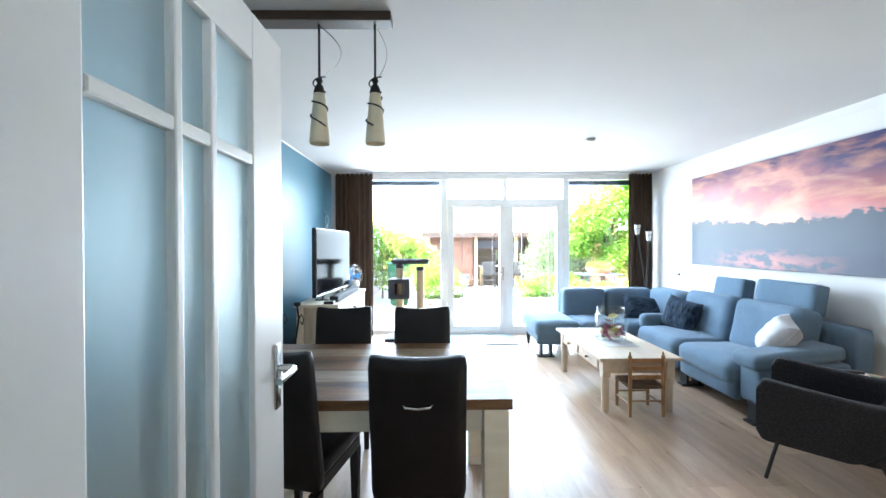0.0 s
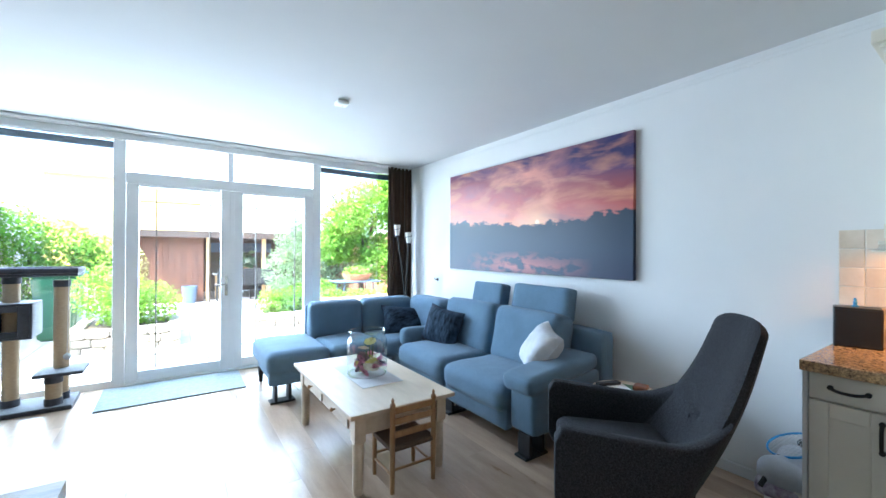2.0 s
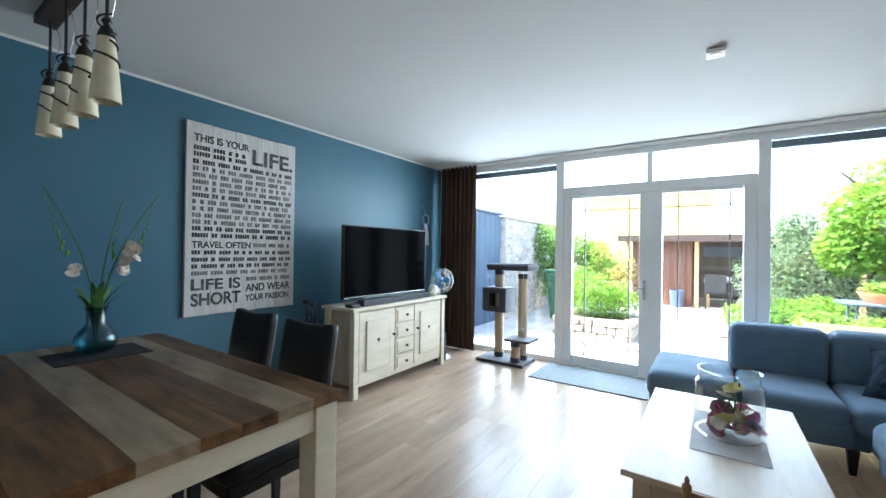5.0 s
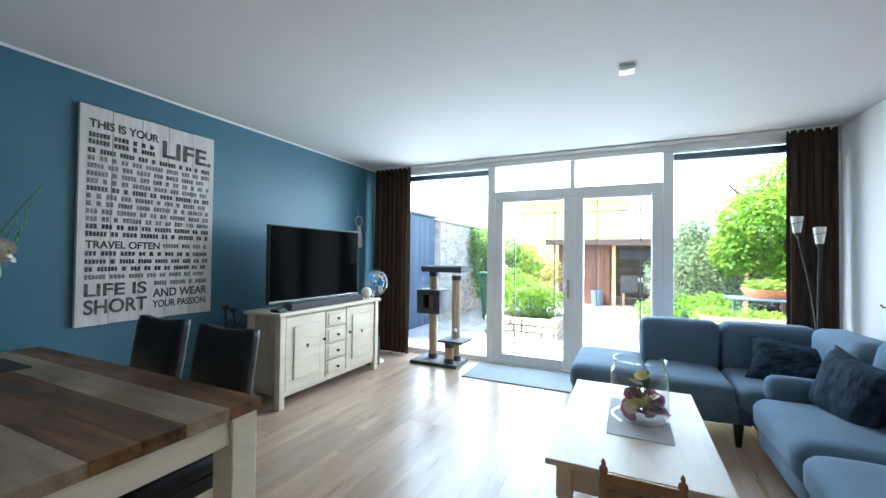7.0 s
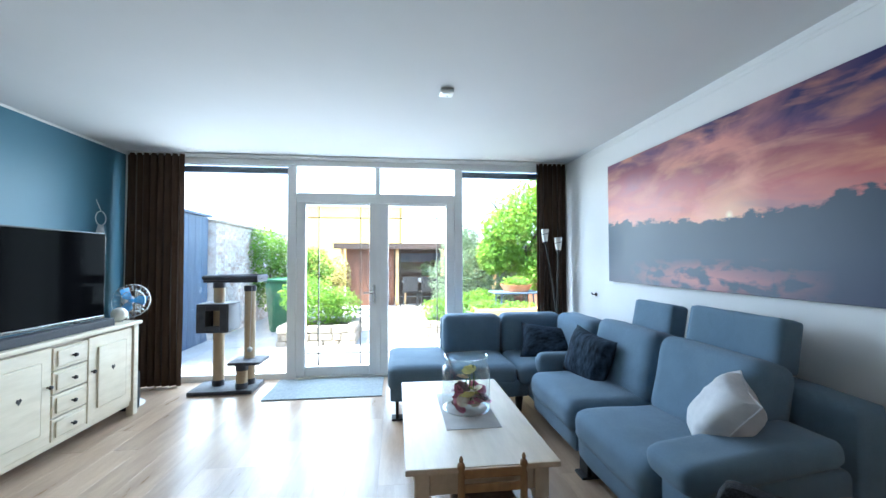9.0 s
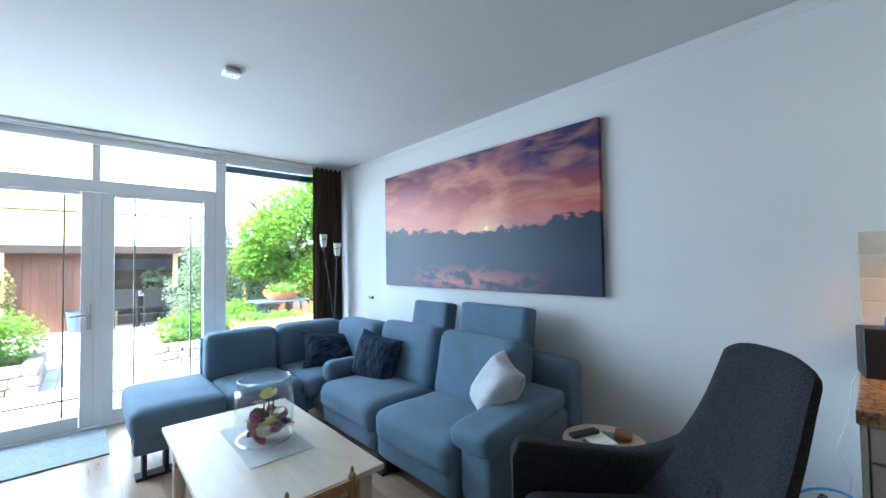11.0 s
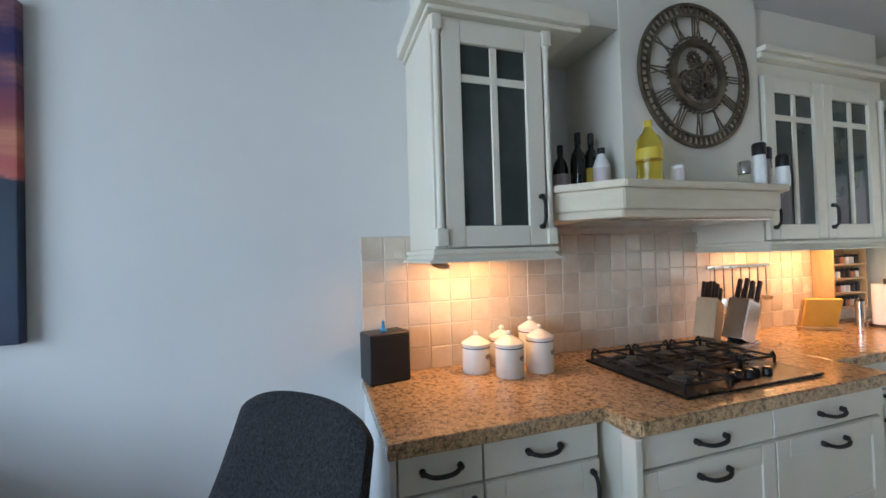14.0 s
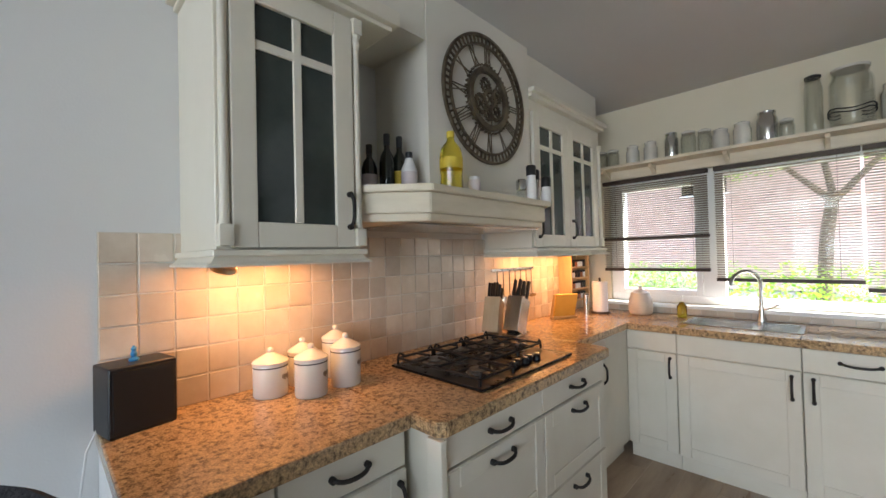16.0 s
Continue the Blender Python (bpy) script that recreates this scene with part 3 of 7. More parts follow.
along, face = Vector((0.36, -0.42, 0.80)).normalized(), Vector((-0.75, 0.32, 0.50))
face = (face - along * face.dot(along)).normalized()
stand = Matrix((along, face.cross(along), face)).transposed().to_4x4()
scatter("white crumpled linen cushion leaning on the sofa arm", M_whitecloth, 0.37, 0.33, 0.20, Matrix.Translation((3.06, 3.40, 0.640)) @ stand, 1)
scatter("dark blue velvet cushion on the sofa's low arm", M_pillow_dark, 0.46, 0.40, 0.18, Matrix.Translation((3.06, 4.71, 0.595)) @ Euler((radians(74), radians(8), radians(-78))).to_matrix().to_4x4(), 4)
scatter("dark blue velvet cushion in the sofa's corner", M_pillow_dark, 0.54, 0.38, 0.16, Matrix.Translation((3.02, 5.44, 0.555)) @ Euler((radians(50), radians(6), radians(-14))).to_matrix().to_4x4(), 7)

# ---- living room: coffee table and what stands on it ----
ct = thing("coffee_table", "low pale pine coffee table with drawers", "coffee table")
CX0, CX1, CY0, CY1 = 1.573, 2.268, 3.405, 4.63
part("tabletop", box(CX0, CX1, CY0, CY1, 0.45, 0.476, 0.005, 2), M_pine, ct, "pale worn pine top")
for x in (CX0 + 0.075, CX1 - 0.075):
    for y in (CY0 + 0.075, CY1 - 0.075):
        b = lathe([(0.026, 0), (0.03, 0.02), (0.034, 0.26), (0.030, 0.275), (0.036, 0.29), (0.030, 0.30)], 14, None, Matrix.Translation((x, y, 0)))
        box(x - 0.034, x + 0.034, y - 0.034, y + 0.034, 0.298, 0.449, 0.003, bm=b)
        part("leg", b, M_pine, ct, "", True)
for x in (CX0 + 0.05, CX1 - 0.066):
    part("apron", box(x, x + 0.016, CY0 + 0.11, CY1 - 0.11, 0.335, 0.449, 0.002), M_pine, ct)
for y in (CY0 + 0.05, CY1 - 0.066):
    part("apron", box(CX0 + 0.11, CX1 - 0.11, y, y + 0.016, 0.335, 0.449, 0.002), M_pine, ct)
for y0, y1 in ((3.56, 3.98), (4.05, 4.47)):
    d = part("drawer", box(CX0 + 0.040, CX0 + 0.0498, y0, y1, 0.345, 0.438, 0.003), M_pine, ct)
    part("knob", lathe([(0.006, 0), (0.006, 0.012), (0.014, 0.02), (0.012, 0.03), (0.0, 0.034)], 12, None, Matrix.Translation((CX0 + 0.04, (y0 + y1) / 2, 0.392)) @ Matrix.Rotation(radians(-90), 4, "Y"), False), M_pine_dark, d, "", True)
solid("table_runner", box(1.80, 2.10, 3.78, 4.34, 0.4765, 0.479, 0.001), M_whitecloth, "pale linen runner on the coffee table", "table runner")

VX, VY = 1.955, 4.07
jar = thing("glass_jar", "wide clear glass jar with dried flowers inside", "vase")
part("jar", lathe([(0.138, 0.480), (0.143, 0.487), (0.145, 0.50), (0.145, 0.715), (0.141, 0.730), (0.132, 0.738), (0.129, 0.748), (0.130, 0.785), (0.132, 0.792)], 36, None, Matrix.Translation((VX, VY, 0)), False), M_glass, jar, "", True)
part("rim", tube([(VX + 0.130 * math.cos(2 * math.pi * k / 36), VY + 0.130 * math.sin(2 * math.pi * k / 36), 0.792) for k in range(37)], 0.004, 6), M_glass, jar, "", True)
part("foot", lathe([(0.128, 0.4795), (0.140, 0.4795), (0.140, 0.486), (0.128, 0.486)], 36, None, Matrix.Translation((VX, VY, 0)), False), M_glass, jar, "", True)
M_petal_pink = mat("pink_petal", (0.68, 0.26, 0.38), 0.7, (0.52, 0.15, 0.26), 20)
M_petal_white = mat("cream_petal", (0.75, 0.68, 0.58), 0.7, (0.62, 0.52, 0.42), 20)
M_petal_yellow = mat("yellow_petal", (0.68, 0.60, 0.22), 0.7, (0.50, 0.46, 0.14), 20)
M_petal_dark = mat("mauve_petal", (0.28, 0.17, 0.20), 0.8, (0.16, 0.09, 0.11), 20)
rng = random.Random(5)


def blossom(x, y, z, r, material, parent, tilt):
    b = bmesh.new()
    for ring, count in ((1.0, 7), (0.65, 5)):
        for k in range(count):
            a = 2 * math.pi * k / count + ring
            c = Vector((math.cos(a), math.sin(a), 0))
            s = Vector((-math.sin(a), math.cos(a), 0))
            w = r * 0.42 * ring
            base = Vector((0, 0, 0.004 / ring))
            lift = Vector((0, 0, r * (0.35 / ring)))
            pts = [base, c * r * ring * 0.45 + s * w * 0.85 + lift * 0.5, c * r * ring * 0.82 + s * w + lift * 0.85, c * r * ring + s * w * 0.4 + lift, c * r * ring - s * w * 0.4 + lift, c * r * ring * 0.82 - s * w + lift * 0.85, c * r * ring * 0.45 - s * w * 0.85 + lift * 0.5]
            b.faces.new([b.verts.new(p) for p in pts])
    bmesh.ops.transform(b, matrix=Matrix.Translation((x, y, z)) @ Euler((tilt[0], tilt[1], 0)).to_matrix().to_4x4(), verts=b.verts)
    return part("flower", b, material, parent)


for k in range(24):
    a, rr = rng.uniform(0, 6.28), rng.uniform(0.02, 0.112)
    z = 0.495 + 0.0036 * k + rng.uniform(0, 0.02)
    blossom(VX + rr * math.cos(a), VY + rr * math.sin(a), z, rng.uniform(0.036, 0.052), (M_petal_pink, M_petal_white, M_petal_dark, M_petal_pink, M_petal_yellow)[k % 5], jar, (rng.uniform(-0.9, 0.9), rng.uniform(-0.9, 0.9)))
for k in range(3):
    part("stem", tube(arc((VX - 0.04 + 0.03 * k, VY, 0.50), (VX + 0.02 * k, VY + 0.03 - 0.02 * k, 0.70 + 0.02 * k), (0.02, 0.01 * k, 0)), 0.0035, 6), M_leaf_dark, jar)
blossom(VX + 0.02, VY - 0.01, 0.70, 0.045, M_petal_yellow, jar, (0.3, -0.3))
blossom(VX - 0.02, VY + 0.02, 0.65, 0.04, M_petal_white, jar, (-0.4, 0.3))

# small rush-seated chair pushed under the coffee table
ch = thing("child_chair", "small honey pine chair with a woven rush seat", "chair")
KX0, KX1, KY = 1.81, 2.085, 3.375
for x in (KX0, KX1):
    part("back_post", lathe([(0.013, 0), (0.016, 0.15), (0.016, 0.46), (0.011, 0.475), (0.017, 0.492), (0.016, 0.505), (0.007, 0.515), (0.010, 0.525), (0.003, 0.54)], 12, None, Matrix.Translation((x, KY, 0))), M_pine_dark, ch, "", True)
    part("front_leg", lathe([(0.012, 0), (0.015, 0.1), (0.015, 0.25), (0.010, 0.262)], 12, None, Matrix.Translation((x, KY + 0.24, 0))), M_pine_dark, ch, "", True)
    part("stretcher", tube([(x, KY, 0.10), (x, KY + 0.24, 0.10)], 0.008), M_pine_dark, ch, "", True)
for z, hgt in ((0.31, 0.035), (0.385, 0.035), (0.445, 0.04)):
    part("back_slat", box(KX0 + 0.008, KX1 - 0.008, KY - 0.007, KY + 0.007, z, z + hgt, 0.004, 2), M_pine_dark, ch)
part("seat", box(KX0 - 0.012, KX1 + 0.012, KY - 0.012, KY + 0.26, 0.232, 0.262, 0.012, 3), M_rush, ch, "dark woven rush seat")
for y in (KY, KY + 0.24):
    part("stretcher", tube([(KX0, y, 0.13), (KX1, y, 0.13)], 0.008), M_pine_dark, ch, "", True)

# ---- living room: armchair, facing the garden corner ----
ac = thing("armchair", "charcoal felt armchair with a tall reclined back", "armchair")
# local frame: x to the sitter's side, y forward, seat middle at the origin


def shell_back():
    b = bmesh.new()
    rows, cols = 44, 20
    front, rear = [], []
    for j in range(rows + 1):
        t = j / rows
        w = 0.212 + 0.148 * (1 - t) ** 1.7
        if t > 0.94:
            w -= 0.042 * ((t - 0.94) / 0.06) ** 2
        y = -0.20 - 0.30 * t - 0.03 * math.sin(t * math.pi)
        z = 0.36 + 0.718 * t
        fr, rr = [], []
        for i in range(cols + 1):
            u = -1 + 2 * i / cols
            thick = (0.115 - 0.045 * t) * max(0.12, 1 - abs(u) ** 5) ** 0.5 * (max(0.1, 1 - max(0, (t - 0.92) / 0.08) ** 2)) ** 0.5
            curve = (0.035 + 0.10 * (1 - t) ** 3) * u * u
            tuft = -0.020 * math.exp(-((t - 0.32) / 0.05) ** 2 - (u / 0.10) ** 2) - 0.007 * math.exp(-((t - 0.32 - 0.22 * abs(u)) / 0.018) ** 2) * (1 - u * u) - 0.006 * math.exp(-((t - 0.62) / 0.02) ** 2) * (1 - u * u)
            zz = z + (-0.018 * u ** 4 if t > 0.8 else 0) * (t - 0.8) * 5
            fr.append(b.verts.new((u * w, y + curve + thick * 0.5 + tuft, zz)))
            rr.append(b.verts.new((u * w, y + curve - thick * 0.5, zz - 0.015)))
        front.append(fr)
        rear.append(rr)
    for g, flip in ((front, False), (rear, True)):
        for a, c in zip(g, g[1:]):
            for i in range(cols):
                q = (a[i], a[i + 1], c[i + 1], c[i])
                b.faces.new(q[::-1] if flip else q)
    for i in range(cols):
        b.faces.new((front[-1][i], front[-1][i + 1], rear[-1][i + 1], rear[-1][i]))
        b.faces.new((rear[0][i], rear[0][i + 1], front[0][i + 1], front[0][i]))
    for j in range(rows):
        b.faces.new((front[j][0], front[j + 1][0], rear[j + 1][0], rear[j][0]))
        b.faces.new((rear[j][-1], rear[j + 1][-1], front[j + 1][-1], front[j][-1]))
    return b


part("backrest", shell_back(), M_dark_felt, ac, "", True)
part("seat_cushion", cushion(-0.282, 0.282, -0.19, 0.36, 0.27, 0.43, 0.34, 12, sag=0.015), M_dark_felt, ac)
for s in (-1, 1):
    b = bmesh.new()
    n = 30
    ring = []
    for j in range(n + 1):
        t = j / n
        y = -0.31 + 0.71 * t
        e = min(0.055, max(0.0, y - 0.345))
        corner = 0.055 - math.sqrt(max(0.0, 0.055 ** 2 - e * e))
        top = 0.560 + 0.058 * max(0.0, (y + 0.30) / 0.70) ** 1.3 - corner
        low = 0.245 + corner + 0.13 * max(0.0, (-0.05 - y) / 0.26) ** 1.6
        merge_in = max(0.0, 1 - t / 0.35) ** 2
        top += 0.11 * merge_in
        xm = s * (0.322 + 0.006 * math.sin(t * math.pi) - 0.065 * merge_in)
        pr = []
        for k in range(16):
            a = 2 * math.pi * k / 16
            cx, cz = math.copysign(abs(math.cos(a)) ** 0.45, math.cos(a)), math.copysign(abs(math.sin(a)) ** 0.22, math.sin(a))
            slant = 0.075 * (1 - t) ** 2 * (1 - cz)
            pr.append(b.verts.new((xm + 0.046 * cx, y + slant, (top + low) / 2 + (top - low) / 2 * cz)))
        ring.append(pr)
    for a, c in zip(ring, ring[1:]):
        for k in range(16):
            b.faces.new((a[k], a[(k + 1) % 16], c[(k + 1) % 16], c[k]))
    b.faces.new(ring[0])
    b.faces.new(ring[-1][::-1])
    part("armrest", b, M_dark_felt, ac, "", True)
part("seat_base", cushion(-0.30, 0.30, -0.13, 0.37, 0.235, 0.300, 0.25, 8), M_dark_felt, ac)
for sx in (-1, 1):
    for y0, y1 in ((0.30, 0.36), (-0.10, -0.24)):
        part("leg", tube([(sx * 0.25, y0, 0.265), (sx * 0.27, (y0 + y1) / 2, 0.14), (sx * 0.30, y1, 0.0)], 0.010, 8), M_matte_black, ac, "thin black metal leg", True)
part("button", lathe([(0.012, 0), (0.01, 0.005), (0, 0.008)], 10, None, Matrix.Translation((0, -0.245, 0.585)) @ Matrix.Rotation(radians(-70), 4, "X"), False), M_dark_felt, ac, "", True)
place(ac, 2.683, 2.455, 0, 43)

# round side table between sofa and armchair
st = thing("side_table", "small round pale side table beside the sofa", "side table")
part("tabletop", lathe([(0.195, 0.468), (0.20, 0.474), (0.20, 0.486), (0.195, 0.492)], 32, None, Matrix.Translation((3.17, 2.80, 0))), M_pine, st, "", True)
for k in range(3):
    a = 2 * math.pi * k / 3 + 0.4
    part("leg", tube([(3.17 + 0.10 * math.cos(a), 2.80 + 0.10 * math.sin(a), 0.47), (3.17 + 0.17 * math.cos(a), 2.80 + 0.17 * math.sin(a), 0.0)], 0.012, 8), M_pine, st, "", True)
b1 = solid("book", box(-0.10, 0.10, -0.07, 0.07, 0, 0.022, 0.003), mat("green_cover", (0.10, 0.22, 0.12), 0.5), "green book lying on the side table", "book")
place(b1, 3.12, 2.80, 0.4925, 25)
b2 = solid("magazine", box(-0.09, 0.09, -0.06, 0.06, 0, 0.008, 0.002), M_paper, "white paper booklet on the green book", "booklet")
place(b2, 3.11, 2.81, 0.515, 60)
b3 = solid("remote_control", box(-0.022, 0.022, -0.08, 0.08, 0, 0.018, 0.005, 2), M_black, "black remote control on the side table", "remote control")
place(b3, 3.09, 2.86, 0.5235, 70)
b4 = solid("wallet", cushion(-0.06, 0.06, -0.04, 0.04, 0, 0.03, 0.4, 6), mat("brown_leather", (0.22, 0.09, 0.04), 0.5, (0.15, 0.06, 0.03), 10), "folded brown leather case on the side table", "case")
place(b4, 3.26, 2.74, 0.4935, 20)


# ---- living room: the sunset canvas on the white wall ----
def sunset_material():
    m = bpy.data.materials.new("sunset_print")
    m.use_nodes = True
    nd, ln = m.node_tree.nodes, m.node_tree.links
    bs = nd["Principled BSDF"]
    bs.inputs["Roughness"].default_value = 0.34
    bs.inputs["Specular IOR Level"].default_value = 0.27

    def math_node(op, a, b=None, clamp=False):
        q = nd.new("ShaderNodeMath")
        q.operation, q.use_clamp = op, clamp
        for i, v in enumerate((a, b)):
            if v is None:
                continue
            if isinstance(v, (int, float)):
                q.inputs[i].default_value = v
            else:
                ln.new(v, q.inputs[i])
        return q.outputs[0]

    def ramp(fac, stops):
        r = nd.new("ShaderNodeValToRGB")
        while len(r.color_ramp.elements) < len(stops):
            r.color_ramp.elements.new(0.5)
        for e, (p, c) in zip(r.color_ramp.elements, stops):
            e.position, e.color = p, (*c, 1)
        ln.new(fac, r.inputs[0])
        return r.outputs[0]

    def mix(f, a, b):
        q = nd.new("ShaderNodeMix")
        q.data_type = "RGBA"
        for i, v in ((0, f), (6, a), (7, b)):
            if isinstance(v, (int, float)):
                q.inputs[i].default_value = v
            elif isinstance(v, tuple):
                q.inputs[i].default_value = (*v, 1)
            else:
                ln.new(v, q.inputs[i])
        return q.outputs[2]

    def noise_at(vec, scale, detail=6, dist=0.0):
        q = nd.new("ShaderNodeTexNoise")
        q.inputs["Scale"].default_value, q.inputs["Detail"].default_value, q.inputs["Distortion"].default_value = scale, detail, dist
        ln.new(vec, q.inputs["Vector"])
        return q.outputs["Fac"]

    tc = nd.new("ShaderNodeTexCoord")
    sep = nd.new("ShaderNodeSeparateXYZ")
    ln.new(tc.outputs["Object"], sep.inputs[0])
    u = math_node("DIVIDE", math_node("SUBTRACT", 5.39, sep.outputs[1]), 2.39)
    v = math_node("DIVIDE", math_node("SUBTRACT", sep.outputs[2], 1.16), 1.14)
    flat = nd.new("ShaderNodeCombineXYZ")
    ln.new(u, flat.inputs[0])
    ln.new(v, flat.inputs[1])
    st = nd.new("ShaderNodeMapping")
    st.inputs["Scale"].default_value = (1.7, 3.0, 1)
    st.inputs["Rotation"].default_value = (0, 0, radians(9))
    ln.new(flat.outputs[0], st.inputs[0])
    wisps = noise_at(st.outputs[0], 2.3, 11, 0.55)
    puffs = noise_at(flat.outputs[0], 5.5, 8, 0.6)
    # sky: peach at the horizon, rose, mauve, navy in the upper corner
    vv = math_node("ADD", v, math_node("MULTIPLY", math_node("SUBTRACT", wisps, 0.5), 0.42))
    vv = math_node("ADD", vv, math_node("MULTIPLY", math_node("SUBTRACT", u, 0.40), 0.26))
    sky_col = ramp(vv, [(0.40, (0.62, 0.25, 0.17)), (0.52, (0.56, 0.17, 0.13)), (0.66, (0.42, 0.10, 0.085)), (0.80, (0.24, 0.060, 0.075)), (0.92, (0.09, 0.045, 0.12)), (1.0, (0.035, 0.03, 0.10))])
    bright = math_node("MULTIPLY", math_node("SUBTRACT", wisps, 0.49, True), 3.4, True)
    sky_col = mix(math_node("MULTIPLY", bright, 0.85), sky_col, (0.86, 0.37, 0.19))
    shade = math_node("MULTIPLY", math_node("SUBTRACT", 0.46, wisps, True), 4.0, True)
    sky_col = mix(math_node("MULTIPLY", shade, 0.65), sky_col, (0.10, 0.06, 0.13))
    # a fan of lit cloud over the sun, breaking up into small puffs
    fan = math_node("SUBTRACT", 1.0, math_node("MULTIPLY", math_node("ABSOLUTE", math_node("SUBTRACT", u, 0.53)), 2.6), True)
    lit = math_node("MULTIPLY", math_node("SUBTRACT", puffs, 0.42, True), 4.5, True)
    sky_col = mix(math_node("MULTIPLY", math_node("MULTIPLY", fan, lit), 0.75), sky_col, (0.80, 0.34, 0.24))
    # low sun just over the tree line
    du = math_node("MULTIPLY", math_node("SUBTRACT", u, 0.60), 2.1)
    dv = math_node("SUBTRACT", v, 0.435)
    dist = math_node("SQRT", math_node("ADD", math_node("MULTIPLY", du, du), math_node("MULTIPLY", dv, dv)))
    sky_col = mix(math_node("MULTIPLY", math_node("SUBTRACT", 1.0, math_node("MULTIPLY", dist, 4.0), True), 0.7), sky_col, (0.85, 0.48, 0.26))
    sky_col = mix(math_node("SUBTRACT", 1.0, math_node("MULTIPLY", dist, 34.0), True), sky_col, (1.0, 0.86, 0.55))
    # dark tree line and water with a rosy reflection
    line_vec = nd.new("ShaderNodeCombineXYZ")
    ln.new(u, line_vec.inputs[0])
    hills = noise_at(line_vec.outputs[0], 13.0, 4)
    twigs = noise_at(flat.outputs[0], 26.0, 5)
    edge = math_node("ADD", math_node("MULTIPLY", math_node("SUBTRACT", hills, 0.5), 0.17), 0.425)
    edge = math_node("ADD", edge, math_node("MULTIPLY", math_node("SUBTRACT", u, 0.66, True), 0.20))
    edge = math_node("ADD", edge, math_node("MULTIPLY", math_node("SUBTRACT", twigs, 0.5), 0.11))
    edge = math_node("ADD", edge, math_node("MULTIPLY", math_node("SUBTRACT", 0.55, u, True), 0.16))
    below = math_node("MULTIPLY", math_node("SUBTRACT", edge, v), 60.0, True)
    land = ramp(v, [(0.0, (0.035, 0.045, 0.085)), (0.20, (0.032, 0.05, 0.085)), (0.45, (0.022, 0.036, 0.060))])
    ru = math_node("SUBTRACT", 1.0, math_node("MULTIPLY", math_node("ABSOLUTE", math_node("SUBTRACT", u, 0.50)), 2.8), True)
    rv = math_node("SUBTRACT", 1.0, math_node("MULTIPLY", math_node("ABSOLUTE", math_node("SUBTRACT", v, 0.07)), 8.0), True)
    rose = math_node("MULTIPLY", math_node("MULTIPLY", ru, rv), math_node("MULTIPLY", math_node("SUBTRACT", noise_at(flat.outputs[0], 15.0, 8, 0.2), 0.44, True), 9.0, True), True)
    land = mix(rose, land, (0.50, 0.16, 0.15))
    col = mix(below, sky_col, land)
    ln.new(col, bs.inputs["Base Color"])
    return m


pic = thing("canvas_picture", "wide unframed canvas print of a red sunset", "picture")
part("canvas", box(3.63, 3.668, 3.005, 5.390, 1.160, 2.300, 0.004, 2), sunset_material(), pic)

# ---- living room: the lettered board on the blue wall ----
board = thing("text_board", "whitewashed wooden board covered with black lettering", "wall decoration")
PY0, PY1, PZ0, PZ1 = 2.995, 3.945, 0.832, 2.350
for k in range(5):
    w = (PY1 - PY0) / 5
    part("plank", box(XL + 0.002, XL + 0.030, PY0 + w * k + 0.001, PY0 + w * (k + 1) - 0.001, PZ0 + 0.004 * (k % 2), PZ1 - 0.003 * (k % 2), 0.002), M_board, board)
FACE = XL + 0.0315


def words(text, u0, u1, v0, v1, material):
    """Lettering in the built-in font on the board; u from its near edge, v down from its top."""
    cu = bpy.data.curves.new("lettering", "FONT")
    cu.body, cu.size, cu.extrude, cu.offset = text, 1.0, 0.004, 0.026
    tmp = new("lettering", cu)
    bpy.context.view_layer.update()
    me = bpy.data.meshes.new_from_object(tmp)
    bpy.data.objects.remove(tmp)
    co = np.array([q.co[:] for q in me.vertices])
    lo, hi = co.min(0), co.max(0)
    wy, hz = (PY1 - PY0) * (u1 - u0), (PZ1 - PZ0) * (v1 - v0)
    y0, z0 = PY0 + (PY1 - PY0) * u0, PZ1 - (PZ1 - PZ0) * v1
    for q in me.vertices:
        q.co = (FACE + (q.co.z - lo[2]) * 0.15, y0 + (q.co.x - lo[0]) / (hi[0] - lo[0]) * wy, z0 + (q.co.y - lo[1]) / (hi[1] - lo[1]) * hz)
    me.materials.append(material)
    ob = new("lettering", me)
    ob.parent = board
    return ob


words("LIFE.", 0.55, 0.970, 0.078, 0.168, M_ink)
words("THIS IS YOUR", 0.055, 0.52, 0.058, 0.098, M_ink)
words("TRAVEL OFTEN", 0.05, 0.545, 0.612, 0.648, M_ink)
words("LIFE IS", 0.05, 0.455, 0.808, 0.868, M_ink)
words("SHORT", 0.05, 0.46, 0.882, 0.950, M_ink)
words("AND WEAR", 0.50, 0.955, 0.848, 0.892, M_ink)
words("YOUR PASSION.", 0.50, 0.955, 0.908, 0.946, M_ink)
rng = random.Random(3)


def bars(u0, u1, v0, v1, dark):
    u = u0
    while u < u1 - 0.03:
        b = bmesh.new()
        w = min(rng.choice((0.035, 0.05, 0.07, 0.10, 0.13)), u1 - u)
        y0, y1 = PY0 + (PY1 - PY0) * u, PY0 + (PY1 - PY0) * (u + w)
        z0, z1 = PZ1 - (PZ1 - PZ0) * v1, PZ1 - (PZ1 - PZ0) * v0
        # letters too small to read: narrow upright strokes side by side
        n = max(1, int((y1 - y0) / 0.019))
        for k in range(n):
            a = y0 + (y1 - y0) * k / n
            c = a + (y1 - y0) / n * 0.74
